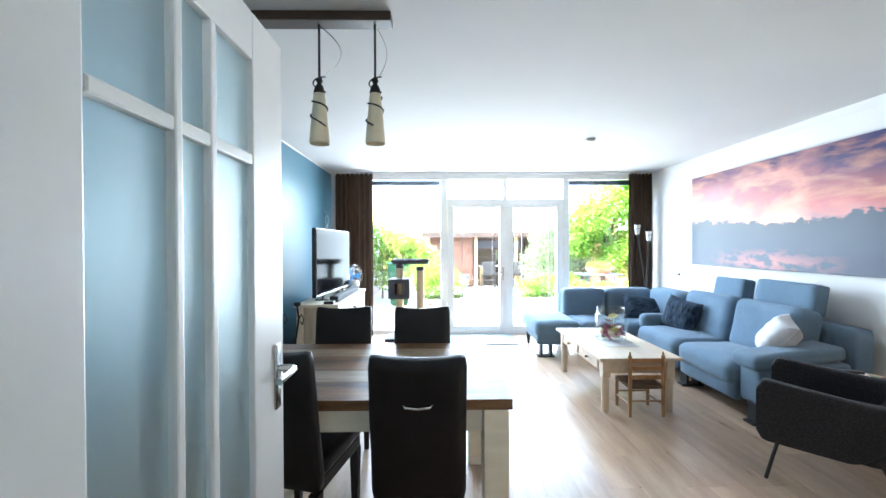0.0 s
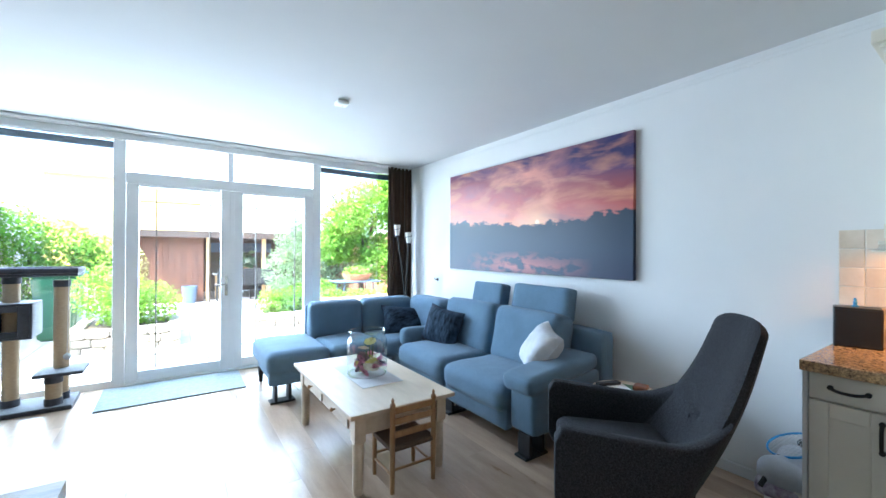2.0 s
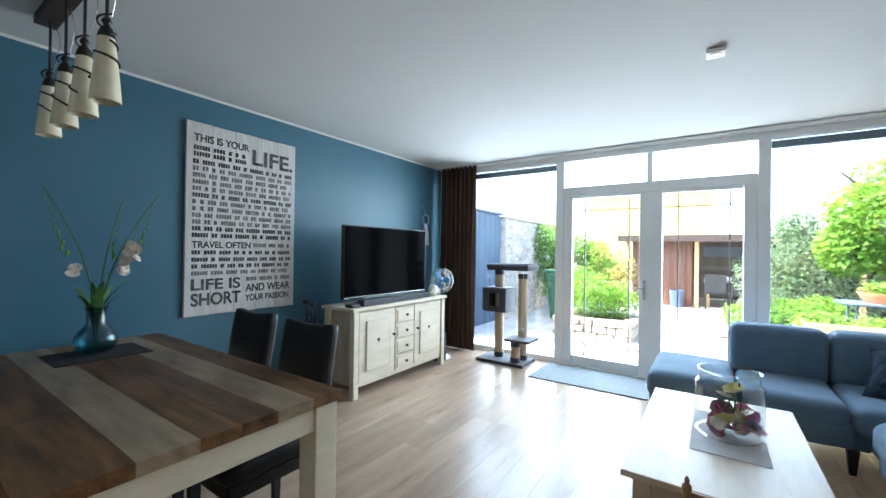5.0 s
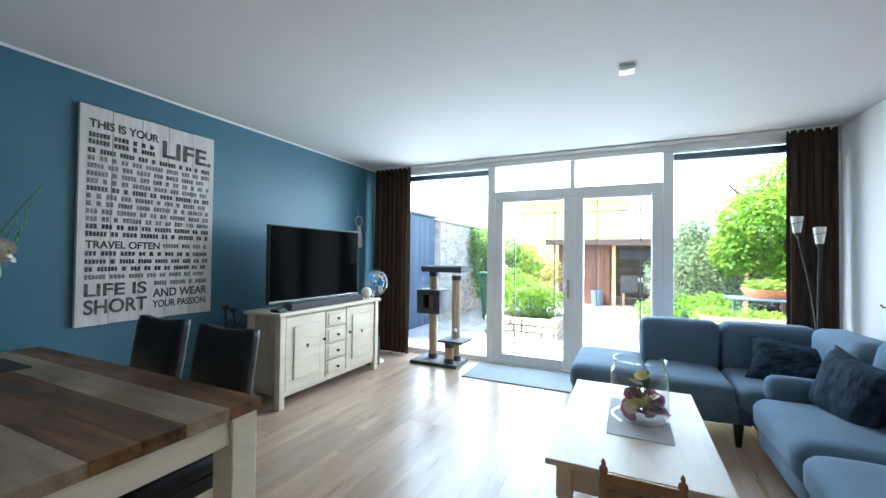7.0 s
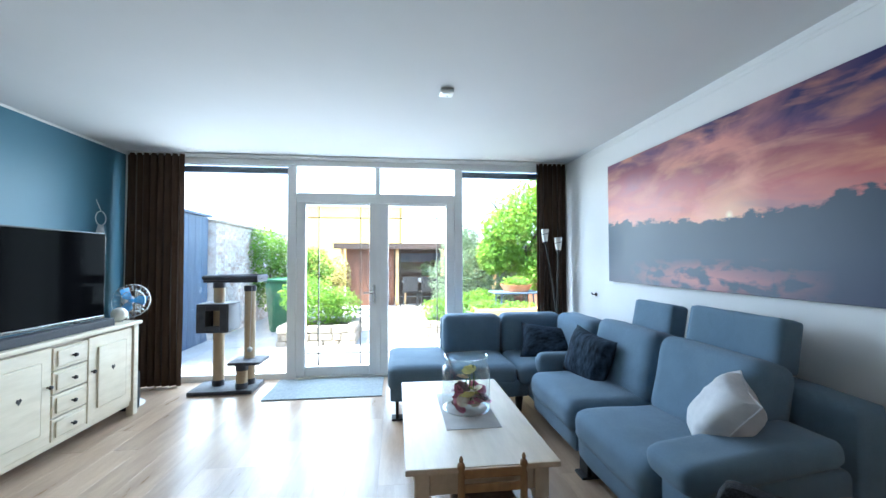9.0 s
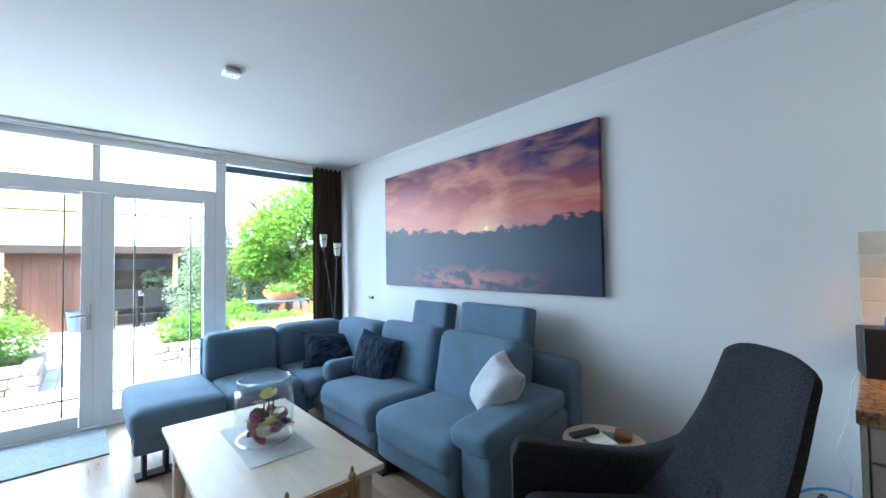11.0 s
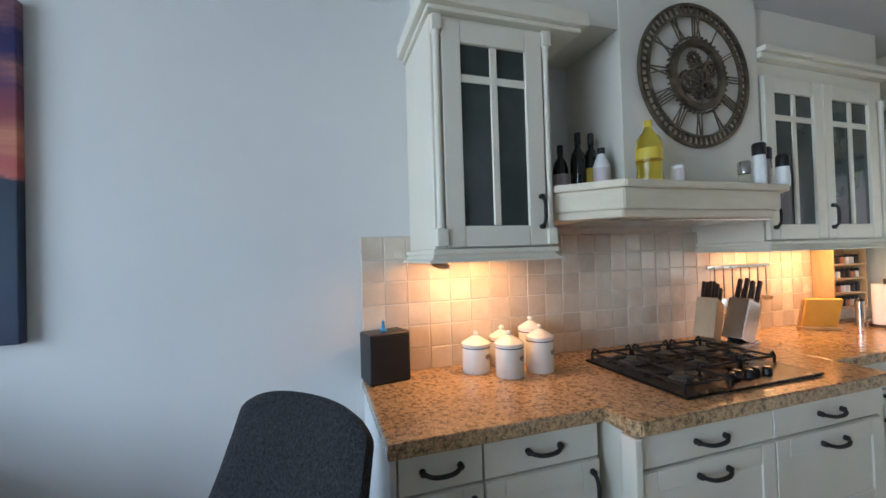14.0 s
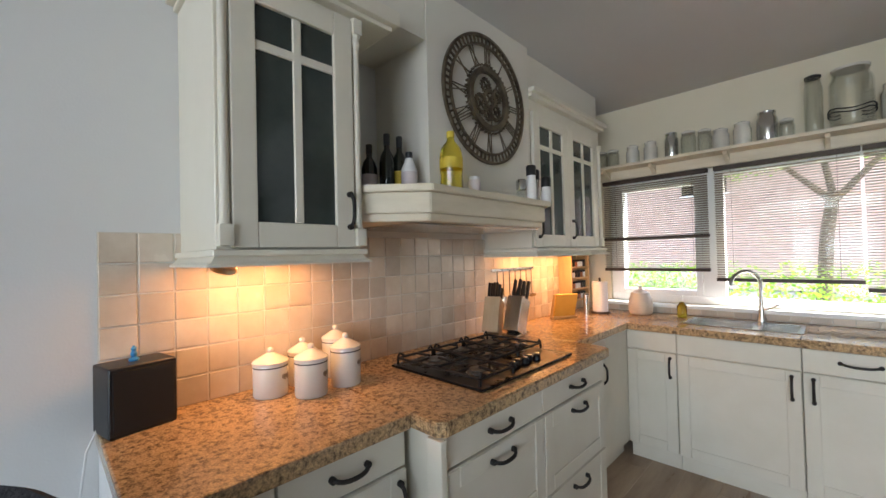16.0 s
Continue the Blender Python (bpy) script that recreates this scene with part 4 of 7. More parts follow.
            box(FACE, FACE + 0.001, a, c, z0 + rng.uniform(0, 0.003), z1 - rng.uniform(0, 0.003), bm=b)
        for zz in (z0 + 0.001, z1 - 0.006, (z0 + z1) / 2 - 0.003):
            for k in range(n):
                if rng.random() < 0.85:
                    a = y0 + (y1 - y0) * k / n
                    box(FACE, FACE + 0.0014, a, a + (y1 - y0) / n * rng.uniform(0.6, 1.0), zz, zz + 0.005, bm=b)
        u += w + 0.025
        part("small_print", b, M_ink if dark else M_ink_pale, board)


for v in (0.118, 0.150):
    bars(0.055, 0.51, v, v + 0.024, rng.random() < 0.5)
v = 0.190
while v < 0.60:
    bars(0.05, 0.96, v, v + 0.0235, rng.random() < 0.30)
    v += 0.0345
bars(0.57, 0.96, 0.617, 0.640, False)
for v in (0.660, 0.697, 0.732, 0.768):
    bars(0.05, 0.96, v, v + 0.022, rng.random() < 0.5)
bars(0.51, 0.955, 0.808, 0.832, False)

# ---- living room: sideboard with television ----
sb = thing("sideboard", "cream painted sideboard with two doors and four drawers", "sideboard")
BX0, BX1, BY0, BY1, BZ = -1.20, -0.80, 4.13, 5.58, 0.832
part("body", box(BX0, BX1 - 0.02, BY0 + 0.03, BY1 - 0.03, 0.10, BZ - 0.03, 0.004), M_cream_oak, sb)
part("top", box(BX0 - 0.02, BX1 + 0.03, BY0 - 0.03, BY1 + 0.03, BZ - 0.03, BZ, 0.008, 3), M_cream_wood, sb)
for y in (BY0 + 0.025, BY1 - 0.025):
    for x in (BX0 + 0.03, BX1 - 0.018):
        part("leg", box(x - 0.03, x + 0.03, y - 0.03, y + 0.03, 0, BZ - 0.031, 0.006, 2), M_cream_wood, sb)
fx = BX1 - 0.02
for y0, y1, ky in ((BY0 + 0.07, BY0 + 0.56, BY0 + 0.53), (BY1 - 0.56, BY1 - 0.07, BY1 - 0.53)):
    d = part("door", box(fx, fx + 0.022, y0, y1, 0.135, BZ - 0.05, 0.004, 2), M_cream_wood, sb)
    b = box(fx + 0.0225, fx + 0.034, y0 + 0.085, y1 - 0.085, 0.22, BZ - 0.135, 0.010, 2)
    part("raised_panel", b, M_cream_wood, d)
    b = bmesh.new()
    ym, zm = (y0 + y1) / 2, 0.50
    pts = [(0, -0.022), (0.02, 0.006), (0.011, 0.018), (0, 0.010), (-0.011, 0.018), (-0.02, 0.006)]
    f = b.faces.new([b.verts.new((fx + 0.0345, ym + a, zm + c)) for a, c in pts])
    e = bmesh.ops.extrude_face_region(b, geom=[f])
    bmesh.ops.translate(b, vec=(0.003, 0, 0), verts=[q for q in e["geom"] if isinstance(q, bmesh.types.BMVert)])
    part("heart_cutout", b, M_metal, d, "small dark heart ornament")
    part("knob", lathe([(0.006, 0), (0.006, 0.012), (0.015, 0.02), (0.012, 0.032), (0, 0.035)], 12, None, Matrix.Translation((fx + 0.022, ky, 0.52)) @ Matrix.Rotation(radians(90), 4, "Y"), False), M_metal, d, "dark metal knob", True)
for k in range(4):
    z0 = 0.135 + 0.162 * k
    d = part("drawer", box(fx, fx + 0.022, BY0 + 0.575, BY1 - 0.575, z0, z0 + 0.15, 0.004, 2), M_cream_wood, sb)
    part("raised_panel", box(fx + 0.0225, fx + 0.032, BY0 + 0.60, BY1 - 0.60, z0 + 0.02, z0 + 0.13, 0.008, 2), M_cream_wood, d)
    part("knob", lathe([(0.006, 0), (0.006, 0.012), (0.015, 0.02), (0.012, 0.032), (0, 0.035)], 12, None, Matrix.Translation((fx + 0.032, (BY0 + BY1) / 2, z0 + 0.075)) @ Matrix.Rotation(radians(90), 4, "Y"), False), M_metal, d, "dark metal knob", True)
part("plinth", box(fx - 0.01, fx + 0.004, BY0 + 0.056, BY1 - 0.056, 0.09, 0.132, 0.003), M_cream_wood, sb)

tv = thing("television", "large flat black television, switched off", "television")
TX, TY0, TY1, TZ0, TZ1 = -0.985, 4.195, 5.400, 0.885, 1.610
part("housing", box(TX - 0.045, TX, TY0, TY1, TZ0, TZ1, 0.006, 2), M_black, tv)
part("screen", box(TX + 0.0005, TX + 0.004, TY0 + 0.010, TY1 - 0.010, TZ0 + 0.026, TZ1 - 0.010, 0.001), M_screen, tv, "glossy dark screen")
part("lower_bezel", box(TX + 0.0005, TX + 0.006, TY0 + 0.004, TY1 - 0.004, TZ0 + 0.003, TZ0 + 0.024, 0.002), M_chrome, tv, "thin silver lower edge")
for y in (TY0 + 0.25, TY1 - 0.25):
    b = box(TX - 0.03, TX - 0.01, y - 0.02, y + 0.02, BZ + 0.004, TZ0 + 0.01, 0.003)
    box(TX - 0.10, TX + 0.05, y - 0.03, y + 0.03, BZ, BZ + 0.01, 0.003, bm=b)
    part("foot", b, M_black, tv)
tv.matrix_basis = Matrix.Translation((TX, 4.80, 0)) @ Matrix.Rotation(radians(-3.2), 4, "Z") @ Matrix.Translation((-TX, -4.80, 0))
bar1 = thing("soundbar", "long dark grey soundbar before the television", "soundbar")
part("housing", box(-0.905, -0.815, 4.27, 5.32, BZ, BZ + 0.062, 0.012, 3), mat("dark_speaker_cloth", (0.06, 0.063, 0.07), 0.8, (0.045, 0.047, 0.053), 60, bump=0.4, bscale=500), bar1)
for y in (4.273, 5.305):
    part("end_cap", box(-0.904, -0.814, y, y + 0.012, BZ + 0.001, BZ + 0.0625, 0.003), M_black, bar1)
sp = solid("set_top_box", box(-0.93, -0.83, 4.14, 4.24, BZ, BZ + 0.028, 0.006, 2), M_black, "small black receiver box on the sideboard", "receiver")
gl = thing("ball_lamp", "small white glass ball on the sideboard", "ornament")
part("ball", lathe([(0.02, BZ + 0.004)] + [(0.062 * math.sin(a), BZ + 0.068 - 0.062 * math.cos(a)) for a in [0.35 + 0.28 * k for k in range(10)]] + [(0.004, BZ + 0.13)], 24, None, Matrix.Translation((-0.90, 5.50, 0))), M_ceramic, gl, "", True)
part("foot", cyl(-0.90, 5.50, BZ, BZ + 0.008, 0.03), M_chrome, gl, "", True)

# table fan behind the sideboard's end
fan = thing("standing_fan", "standing fan with blue blades beside the curtain", "fan")
FXc, FYc, FZc = -1.02, 5.80, 0.99
M_blueplastic = mat("blue_plastic", (0.05, 0.30, 0.62), 0.35, (0.04, 0.25, 0.55), 5)
part("base", lathe([(0.15, 0), (0.15, 0.012), (0.13, 0.025), (0.02, 0.035)], 24, None, Matrix.Translation((FXc, FYc, 0))), M_paper, fan, "", True)
part("pole", cyl(FXc, FYc, 0.03, 0.95, 0.012), M_chrome, fan, "", True)
turn = Matrix.Translation((FXc + 0.03, FYc, FZc)) @ Euler((radians(90), 0, radians(50))).to_matrix().to_4x4()
part("motor", lathe([(0.02, -0.12), (0.045, -0.10), (0.045, -0.03), (0.02, -0.015)], 16, None, turn), M_paper, fan, "", True)
b = bmesh.new()
for k in range(24):
    a = 2 * math.pi * k / 24
    c, s = math.cos(a), math.sin(a)
    tube([turn @ Vector(p) for p in ((0.03 * c, 0.03 * s, 0.05), (0.11 * c, 0.11 * s, 0.045), (0.155 * c, 0.155 * s, 0.01), (0.11 * c, 0.11 * s, -0.025))], 0.0016, 4, bm=b)
for r in (0.155, 0.10):
    tube([turn @ Vector((r * math.cos(2 * math.pi * k / 32), r * math.sin(2 * math.pi * k / 32), 0.012 if r > 0.12 else 0.046)) for k in range(33)], 0.003, 5, bm=b)
part("guard", b, M_chrome, fan, "", True)
for k in range(3):
    b = bmesh.new()
    a = 2 * math.pi * k / 3
    pts = [(0.02, -0.02, -0.006), (0.12, -0.05, -0.012), (0.135, 0.03, 0.012), (0.06, 0.045, 0.010), (0.02, 0.02, 0.006)]
    f = b.faces.new([b.verts.new(p) for p in pts])
    bmesh.ops.solidify(b, geom=[f], thickness=0.002)
    bmesh.ops.transform(b, matrix=turn @ Matrix.Rotation(a, 4, "Z"), verts=b.verts)
    part("blade", b, M_blueplastic, fan, "blue plastic blade")
part("hub", lathe([(0.022, -0.012), (0.025, 0.0), (0.02, 0.02), (0, 0.028)], 16, None, turn, False), M_blueplastic, fan, "", True)

# white pendant ornament hanging on the blue wall behind the television
orn = thing("hanging_ornament", "white tasselled ornament hanging on the blue wall", "wall decoration")
OX, OY = XL + 0.05, 6.02
part("hoop", tube([(OX, OY + 0.07 * math.cos(2 * math.pi * k / 24), 1.80 + 0.07 * math.sin(2 * math.pi * k / 24)) for k in range(25)], 0.004, 6), M_trim, orn, "", True)
part("cord", tube([(XL + 0.004, OY, 1.99), (OX, OY, 1.87)], 0.002, 5), M_trim, orn)
b = bmesh.new()
rng = random.Random(8)
for k in range(60):
    dy = rng.uniform(-0.055, 0.055)
    tube([(OX + rng.uniform(-0.01, 0.01), OY + dy * 0.4, 1.73), (OX + rng.uniform(-0.025, 0.025), OY + dy, 1.60), (OX + rng.uniform(-0.02, 0.02), OY + dy * 1.2, 1.44 + rng.uniform(0, 0.05))], 0.0045, 4, bm=b)
part("tassel", b, M_whitecloth, orn, "soft white fringe", True)

# tall black loudspeaker between sideboard and curtain
ls = thing("floor_speaker", "slim black loudspeaker on the floor beside the sideboard", "loudspeaker")
part("cabinet", box(-1.05, -0.86, 5.635, 5.735, 0.0, 0.34, 0.006, 2), M_black, ls)
part("grille", box(-0.859, -0.853, 5.645, 5.725, 0.012, 0.328, 0.002), M_matte_black, ls)

# pair of curved iron ornaments behind the dining chairs
for k, (ox, oy) in enumerate(((-1.32, 4.00), (-1.12, 3.93))):
    o = thing("iron_candle_holder", "dark iron candle holder with a curled stem", "candle holder", "iron candle holders")
    part("foot", cyl(0, 0, 0, 0.012, 0.07), M_metal, o, "", True)
    part("stem", tube([(0, 0, 0.01), (0.02, 0, 0.25), (-0.02, 0, 0.5), (0.015, 0, 0.72), (0, 0, 0.84)], 0.010, 8), M_metal, o, "", True)
    part("cup", lathe([(0.012, 0.84), (0.03, 0.855), (0.034, 0.88), (0.026, 0.88), (0.02, 0.86)], 14), M_metal, o, "", True)
    part("curl", tube([(0.0, 0, 0.70), (0.05, 0.02, 0.76), (0.07, 0.02, 0.70), (0.05, 0.01, 0.66), (0.035, 0.01, 0.69)], 0.007, 6), M_metal, o, "", True)
    place(o, ox, oy, 0, 40 * k)

# ---- dining table ----
tb = thing("dining_table", "oak dining table with cream legs and striped top", "dining table")
DX, DX2, DY, DY2, DZ = -1.36, 0.548, 1.83, 2.805, 0.762
edges = [DY, DY + 0.235, DY + 0.405, DY + 0.675, DY + 0.835, DY2]
for k in range(5):
    b = bmesh.new()
    if k % 2:
        cuts = [DX, DX + 0.95, DX2]
    else:
        cuts = [DX, DX + 0.62 + 0.1 * k, DX + 1.3 + 0.05 * k, DX2]
    rows = 2 if k in (2,) else 1
    for r in range(rows):
        ya = edges[k] + (edges[k + 1] - edges[k]) * r / rows
        yb = edges[k] + (edges[k + 1] - edges[k]) * (r + 1) / rows
        for a, c in zip(cuts, cuts[1:]):
            sh = 0.25 * r
            box(max(DX, min(DX2 - 0.05, a + (sh if a > DX else 0))) + 0.0005, (c + (sh if c < DX2 else 0)) - 0.0005, ya + 0.0005, yb - 0.0005, DZ - 0.045, DZ, 0.0006, bm=b)
    part("tabletop_plank", b, M_table_light if k % 2 else M_table_dark, tb, "pale oak plank" if k % 2 else "brown knotty oak plank")
for x in (DX + 0.055, DX2 - 0.070):
    for y in (DY + 0.062, DY2 - 0.062):
        part("leg", box(x - 0.055, x + 0.055, y - 0.055, y + 0.055, 0, DZ - 0.046, 0.006, 2), M_cream_wood, tb, "cream painted leg")
for y in (DY + 0.03, DY2 - 0.055):
    part("apron", box(DX + 0.112, DX2 - 0.127, y, y + 0.025, DZ - 0.15, DZ - 0.046, 0.003), M_cream_wood, tb)
for x in (DX + 0.02, DX2 - 0.05):
    part("apron", box(x, x + 0.025, DY + 0.119, DY2 - 0.119, DZ - 0.15, DZ - 0.046, 0.003), M_cream_wood, tb)

# dining chair; local y points to where the sitter looks
dc = thing("dining_chair", "black leather dining chair with a high straight back", "chair", "chairs round the dining table")
part("seat", cushion(-0.198, 0.198, -0.18, 0.25, 0.40, 0.495, 0.38, 10, sag=0.01), M_leather, dc, "black leather seat")
lean = Matrix.Translation((0, -0.19, 0.45)) @ Matrix.Rotation(radians(9), 4, "X") @ Matrix.Translation((0, 0.19, -0.45))
b = cushion(-0.196, 0.196, -0.235, -0.165, 0.36, 1.00, 0.36, 12, lean, wrinkle=0.003)
for vtx in b.verts:
    if vtx.co.z > 0.9:
        vtx.co.z -= 0.02 * (1 - (vtx.co.x / 0.196) ** 2)
bk = part("backrest", b, M_leather, dc, "black leather back")
part("grip", tube([lean @ Vector(p) for p in ((-0.055, -0.236, 0.80), (-0.05, -0.246, 0.797), (0, -0.248, 0.792), (0.05, -0.246, 0.797), (0.055, -0.236, 0.80))], 0.006, 8), M_chrome, bk, "small steel hand grip", True)
part("seat_frame", box(-0.186, 0.186, -0.19, 0.235, 0.345, 0.405, 0.006, 2), M_leather, dc)
for x in (-0.168, 0.168):
    b = bmesh.new()
    bmesh.ops.create_cone(b, cap_ends=True, segments=4, radius1=0.022, radius2=0.032, depth=0.35, matrix=Matrix.Translation((x, 0.21, 0.175)) @ Matrix.Rotation(radians(45), 4, "Z"))
    part("leg", b, M_matte_black, dc)
    b = bmesh.new()
    bmesh.ops.create_cone(b, cap_ends=True, segments=4, radius1=0.022, radius2=0.032, depth=0.355, matrix=Matrix.Translation((x, -0.20, 0.175)) @ Matrix.Rotation(radians(45), 4, "Z") @ Matrix.Shear("XY", 4, (0.0, 0.0)))
    part("leg", b, M_matte_black, dc)
place(dc, 0.115, 2.69, 0, 180)
for x, y, a in ((-0.44, 2.71, 181), (0.146, 1.995, 0), (-0.425, 2.085, -12)):
    copy_thing(dc, pose(x, y, 0, 0, 0, a))

# vase of gladioli on a dark mat
solid("placemat", box(-1.14, -0.80, 2.16, 2.58, DZ + 0.0005, DZ + 0.004, 0.001), mat("dark_woven_mat", (0.025, 0.022, 0.022), 0.9, (0.015, 0.013, 0.013), 80, bump=0.6, bscale=300), "dark woven place mat on the dining table", "place mat")
vs = thing("flower_vase", "blue-green glass vase with white gladioli", "vase")
GX, GY, GZ = -1.01, 2.37, DZ + 0.0045
part("vase", lathe([(0.045, 0), (0.085, 0.02), (0.10, 0.06), (0.095, 0.10), (0.06, 0.145), (0.045, 0.165), (0.045, 0.24), (0.055, 0.26), (0.051, 0.26), (0.041, 0.24), (0.041, 0.167), (0.056, 0.147), (0.09, 0.10), (0.095, 0.06), (0.08, 0.024), (0.02, 0.008)], 28, None, Matrix.Translation((GX, GY, GZ))), M_bluegreen_glass, vs, "", True)
rng = random.Random(2)
for k, (dx, dy, hh) in enumerate(((0.10, -0.24, 0.90), (0.03, 0.10, 0.86), (0.10, 0.26, 0.92), (0.06, 0.20, 0.80))):
    top = Vector((GX + dx, GY + dy, GZ + hh))
    stem = arc((GX, GY, GZ + 0.02), top, (0.0, -dy * 0.25, 0.03), 10)
    part("stem", tube(stem, 0.006, 6, None, 0.003), M_leaf_dark, vs, "", True)
    b = bmesh.new()
    for j in range(12):
        p = Vector(stem[0]).lerp(top, 0.62 + 0.38 * j / 12)
        r = 0.011 * (1.1 - j / 14)
        bmesh.ops.create_icosphere(b, subdivisions=1, radius=r, matrix=Matrix.Translation(p + Vector((rng.uniform(-0.008, 0.008), rng.uniform(-0.008, 0.008), 0))) @ Matrix.Diagonal((0.7, 0.7, 1.5, 1)))
    part("bud_spike", b, M_leaf, vs, "", True)
for j in range(13):
    z, dy = (0.46 + 0.015 * j, 0.115 + 0.004 * j) if j < 11 else (0.45 + 0.03 * (j - 11), -0.125)
    blossom(GX + 0.05 + 0.025 * (j % 2), GY + dy + rng.uniform(-0.022, 0.022), GZ + z, rng.uniform(0.028, 0.036), M_petal_white, vs, (rng.uniform(-0.7, 0.7), rng.uniform(0.6, 1.3)))
for k in range(20):
    b = bmesh.new()
    a = rng.uniform(0, 6.28)
    d = Vector((math.cos(a), math.sin(a), 0))
    s = Vector((-d.y, d.x, 0))
    hh, rr = rng.uniform(0.34, 0.52), rng.uniform(0.04, 0.19)
    prev = None
    for j in range(8):
        t = j / 7
        c = Vector((GX, GY, GZ + 0.12)) + d * rr * t ** 1.8 + Vector((0, 0, (hh - 0.12) * t - 0.10 * rr / 0.2 * t ** 4))
        w = 0.020 * math.sin(math.pi * (0.15 + 0.85 * t)) + 0.001
        cur = (b.verts.new(c + s * w), b.verts.new(c - s * w))
        if prev:
            b.faces.new((prev[0], prev[1], cur[1], cur[0]))
        prev = cur
    part("leaf", b, M_leaf_dark, vs, "", True)

# pendant lamp over the dining table
pl = thing("pendant_lamp", "dark rail lamp with four cream glass cones", "ceiling lamp")
LY = 2.15
part("ceiling_rail", box(-1.06, 0.0, LY - 0.045, LY + 0.045, H - 0.048, H - 0.001, 0.005, 2), M_darkwood, pl, "dark wooden ceiling rail")
for k, x in enumerate((-0.085, -0.365, -0.655, -0.945)):
    p = part("rod", tube([(x, LY, H - 0.048), (x, LY, 2.24)], 0.006, 8), M_metal, pl, "", True)
    b = lathe([(0.012, 2.265), (0.018, 2.25), (0.010, 2.235), (0.020, 2.222), (0.026, 2.205), (0.030, 2.185)], 14, None, Matrix.Translation((x, LY, 0)))
    tube([(x + 0.030 * math.cos(a), LY + 0.030 * math.sin(a), 2.195 + 0.012 * a) for a in [0.5 * q for q in range(14)]], 0.004, 6, bm=b)
    part("lamp_holder", b, M_metal, pl, "twisted dark iron holder", True)
    sh = part("shade", lathe([(0.026, 2.20), (0.032, 2.14), (0.043, 2.03), (0.051, 1.938), (0.048, 1.934), (0.041, 2.03), (0.030, 2.14), (0.024, 2.198)], 24, None, Matrix.Translation((x, LY, 0)), False), M_lampglass, pl, "cream frosted glass cone", True)
    b = bmesh.new()
    spiral = []
    for q in range(27):
        a = 0.42 * q + k
        z = 2.17 - 0.115 * q / 26 - (0.04 if q > 20 else 0) * (q - 20) / 6
        r = 0.030 + (2.17 - z) * 0.105 + 0.003
        spiral.append((x + r * math.cos(a), LY + r * math.sin(a), z))
    tube(spiral, 0.0045, 6, bm=b)
    part("iron_spiral", b, M_metal, sh, "dark iron band round the glass", True)
    part("cord", tube(arc((x, LY, H - 0.05), (x + 0.015, LY + 0.01, 2.27), (0.10 if k % 2 else 0.05, 0.01, 0.0), 10), 0.0025, 5), M_chrome, pl, "", True)

# smoke detector
sd = thing("smoke_detector", "white square smoke detector on the ceiling", "smoke detector")
part("housing", box(1.840, 1.936, 4.402, 4.498, H - 0.030, H - 0.001, 0.012, 3), M_frame, sd)
part("vent_ring", lathe([(0.034, H - 0.034), (0.036, H - 0.0302)], 24, None, Matrix.Translation((1.888, 4.45, 0))), M_frame, sd, "", True)
part("test_button", lathe([(0.006, H - 0.036), (0.007, H - 0.0342)], 12, None, Matrix.Translation((1.895, 4.457, 0))), M_greyblind, sd, "", True)

# ---- cat tree ----
cat = thing("cat_tree", "cat tree with sisal posts, a box and platforms", "cat tree")
part("base", box(-0.57, 0.06, 5.97, 6.36, 0.0, 0.04, 0.008, 2), M_plush, cat, "dark plush base board")
for x, y, z0, z1 in ((-0.36, 6.20, 0.04, 1.14), (-0.05, 6.22, 0.04, 1.10), (-0.07, 6.06, 0.04, 0.29)):
    b = lathe([(0.053 + 0.0035 * (k % 2), z0 + (z1 - z0) * k / 60) for k in range(61)], 18, None, Matrix.Translation((x, y, 0)))
    p = part("post", b, M_sisal, cat, "rope-wound post", True)
    part("collar", cyl(x, y, z0 + 0.001, z0 + 0.06, 0.061), M_plush, p, "", True)
    part("collar", cyl(x, y, z1 - 0.06, z1 - 0.001, 0.061), M_plush, p, "", True)
bx = bmesh.new()
box(-0.52, -0.20, 6.04, 6.36, 0.62, 0.64, 0.006, bm=bx)
box(-0.52, -0.20, 6.04, 6.36, 0.90, 0.92, 0.006, bm=bx)
box(-0.52, -0.20, 6.34, 6.36, 0.64, 0.90, 0.004, bm=bx)
box(-0.52, -0.50, 6.04, 6.34, 0.64, 0.90, 0.004, bm=bx)
box(-0.22, -0.20, 6.04, 6.34, 0.64, 0.90, 0.004, bm=bx)
box(-0.50, -0.43, 6.04, 6.06, 0.64, 0.90, 0.004, bm=bx)
box(-0.29, -0.22, 6.04, 6.06, 0.64, 0.90, 0.004, bm=bx)
box(-0.43, -0.29, 6.04, 6.06, 0.64, 0.69, 0.004, bm=bx)
box(-0.43, -0.29, 6.04, 6.06, 0.85, 0.90, 0.004, bm=bx)
part("sleeping_box", bx, M_plush, cat, "dark grey plush box with a square opening")
part("step", box(-0.19, 0.13, 5.98, 6.30, 0.29, 0.32, 0.008, 2), M_plush, cat, "small plush step")
part("top_bed", box(-0.46, 0.08, 6.05, 6.38, 1.14, 1.165, 0.008, 2), M_plush, cat)
rim = [(-0.45, 6.06), (0.07, 6.06), (0.07, 6.37), (-0.45, 6.37), (-0.45, 6.06)]
part("bed_rim", tube([(x, y, 1.19) for x, y in rim], 0.028, 8), M_plush, cat, "padded rim", True)
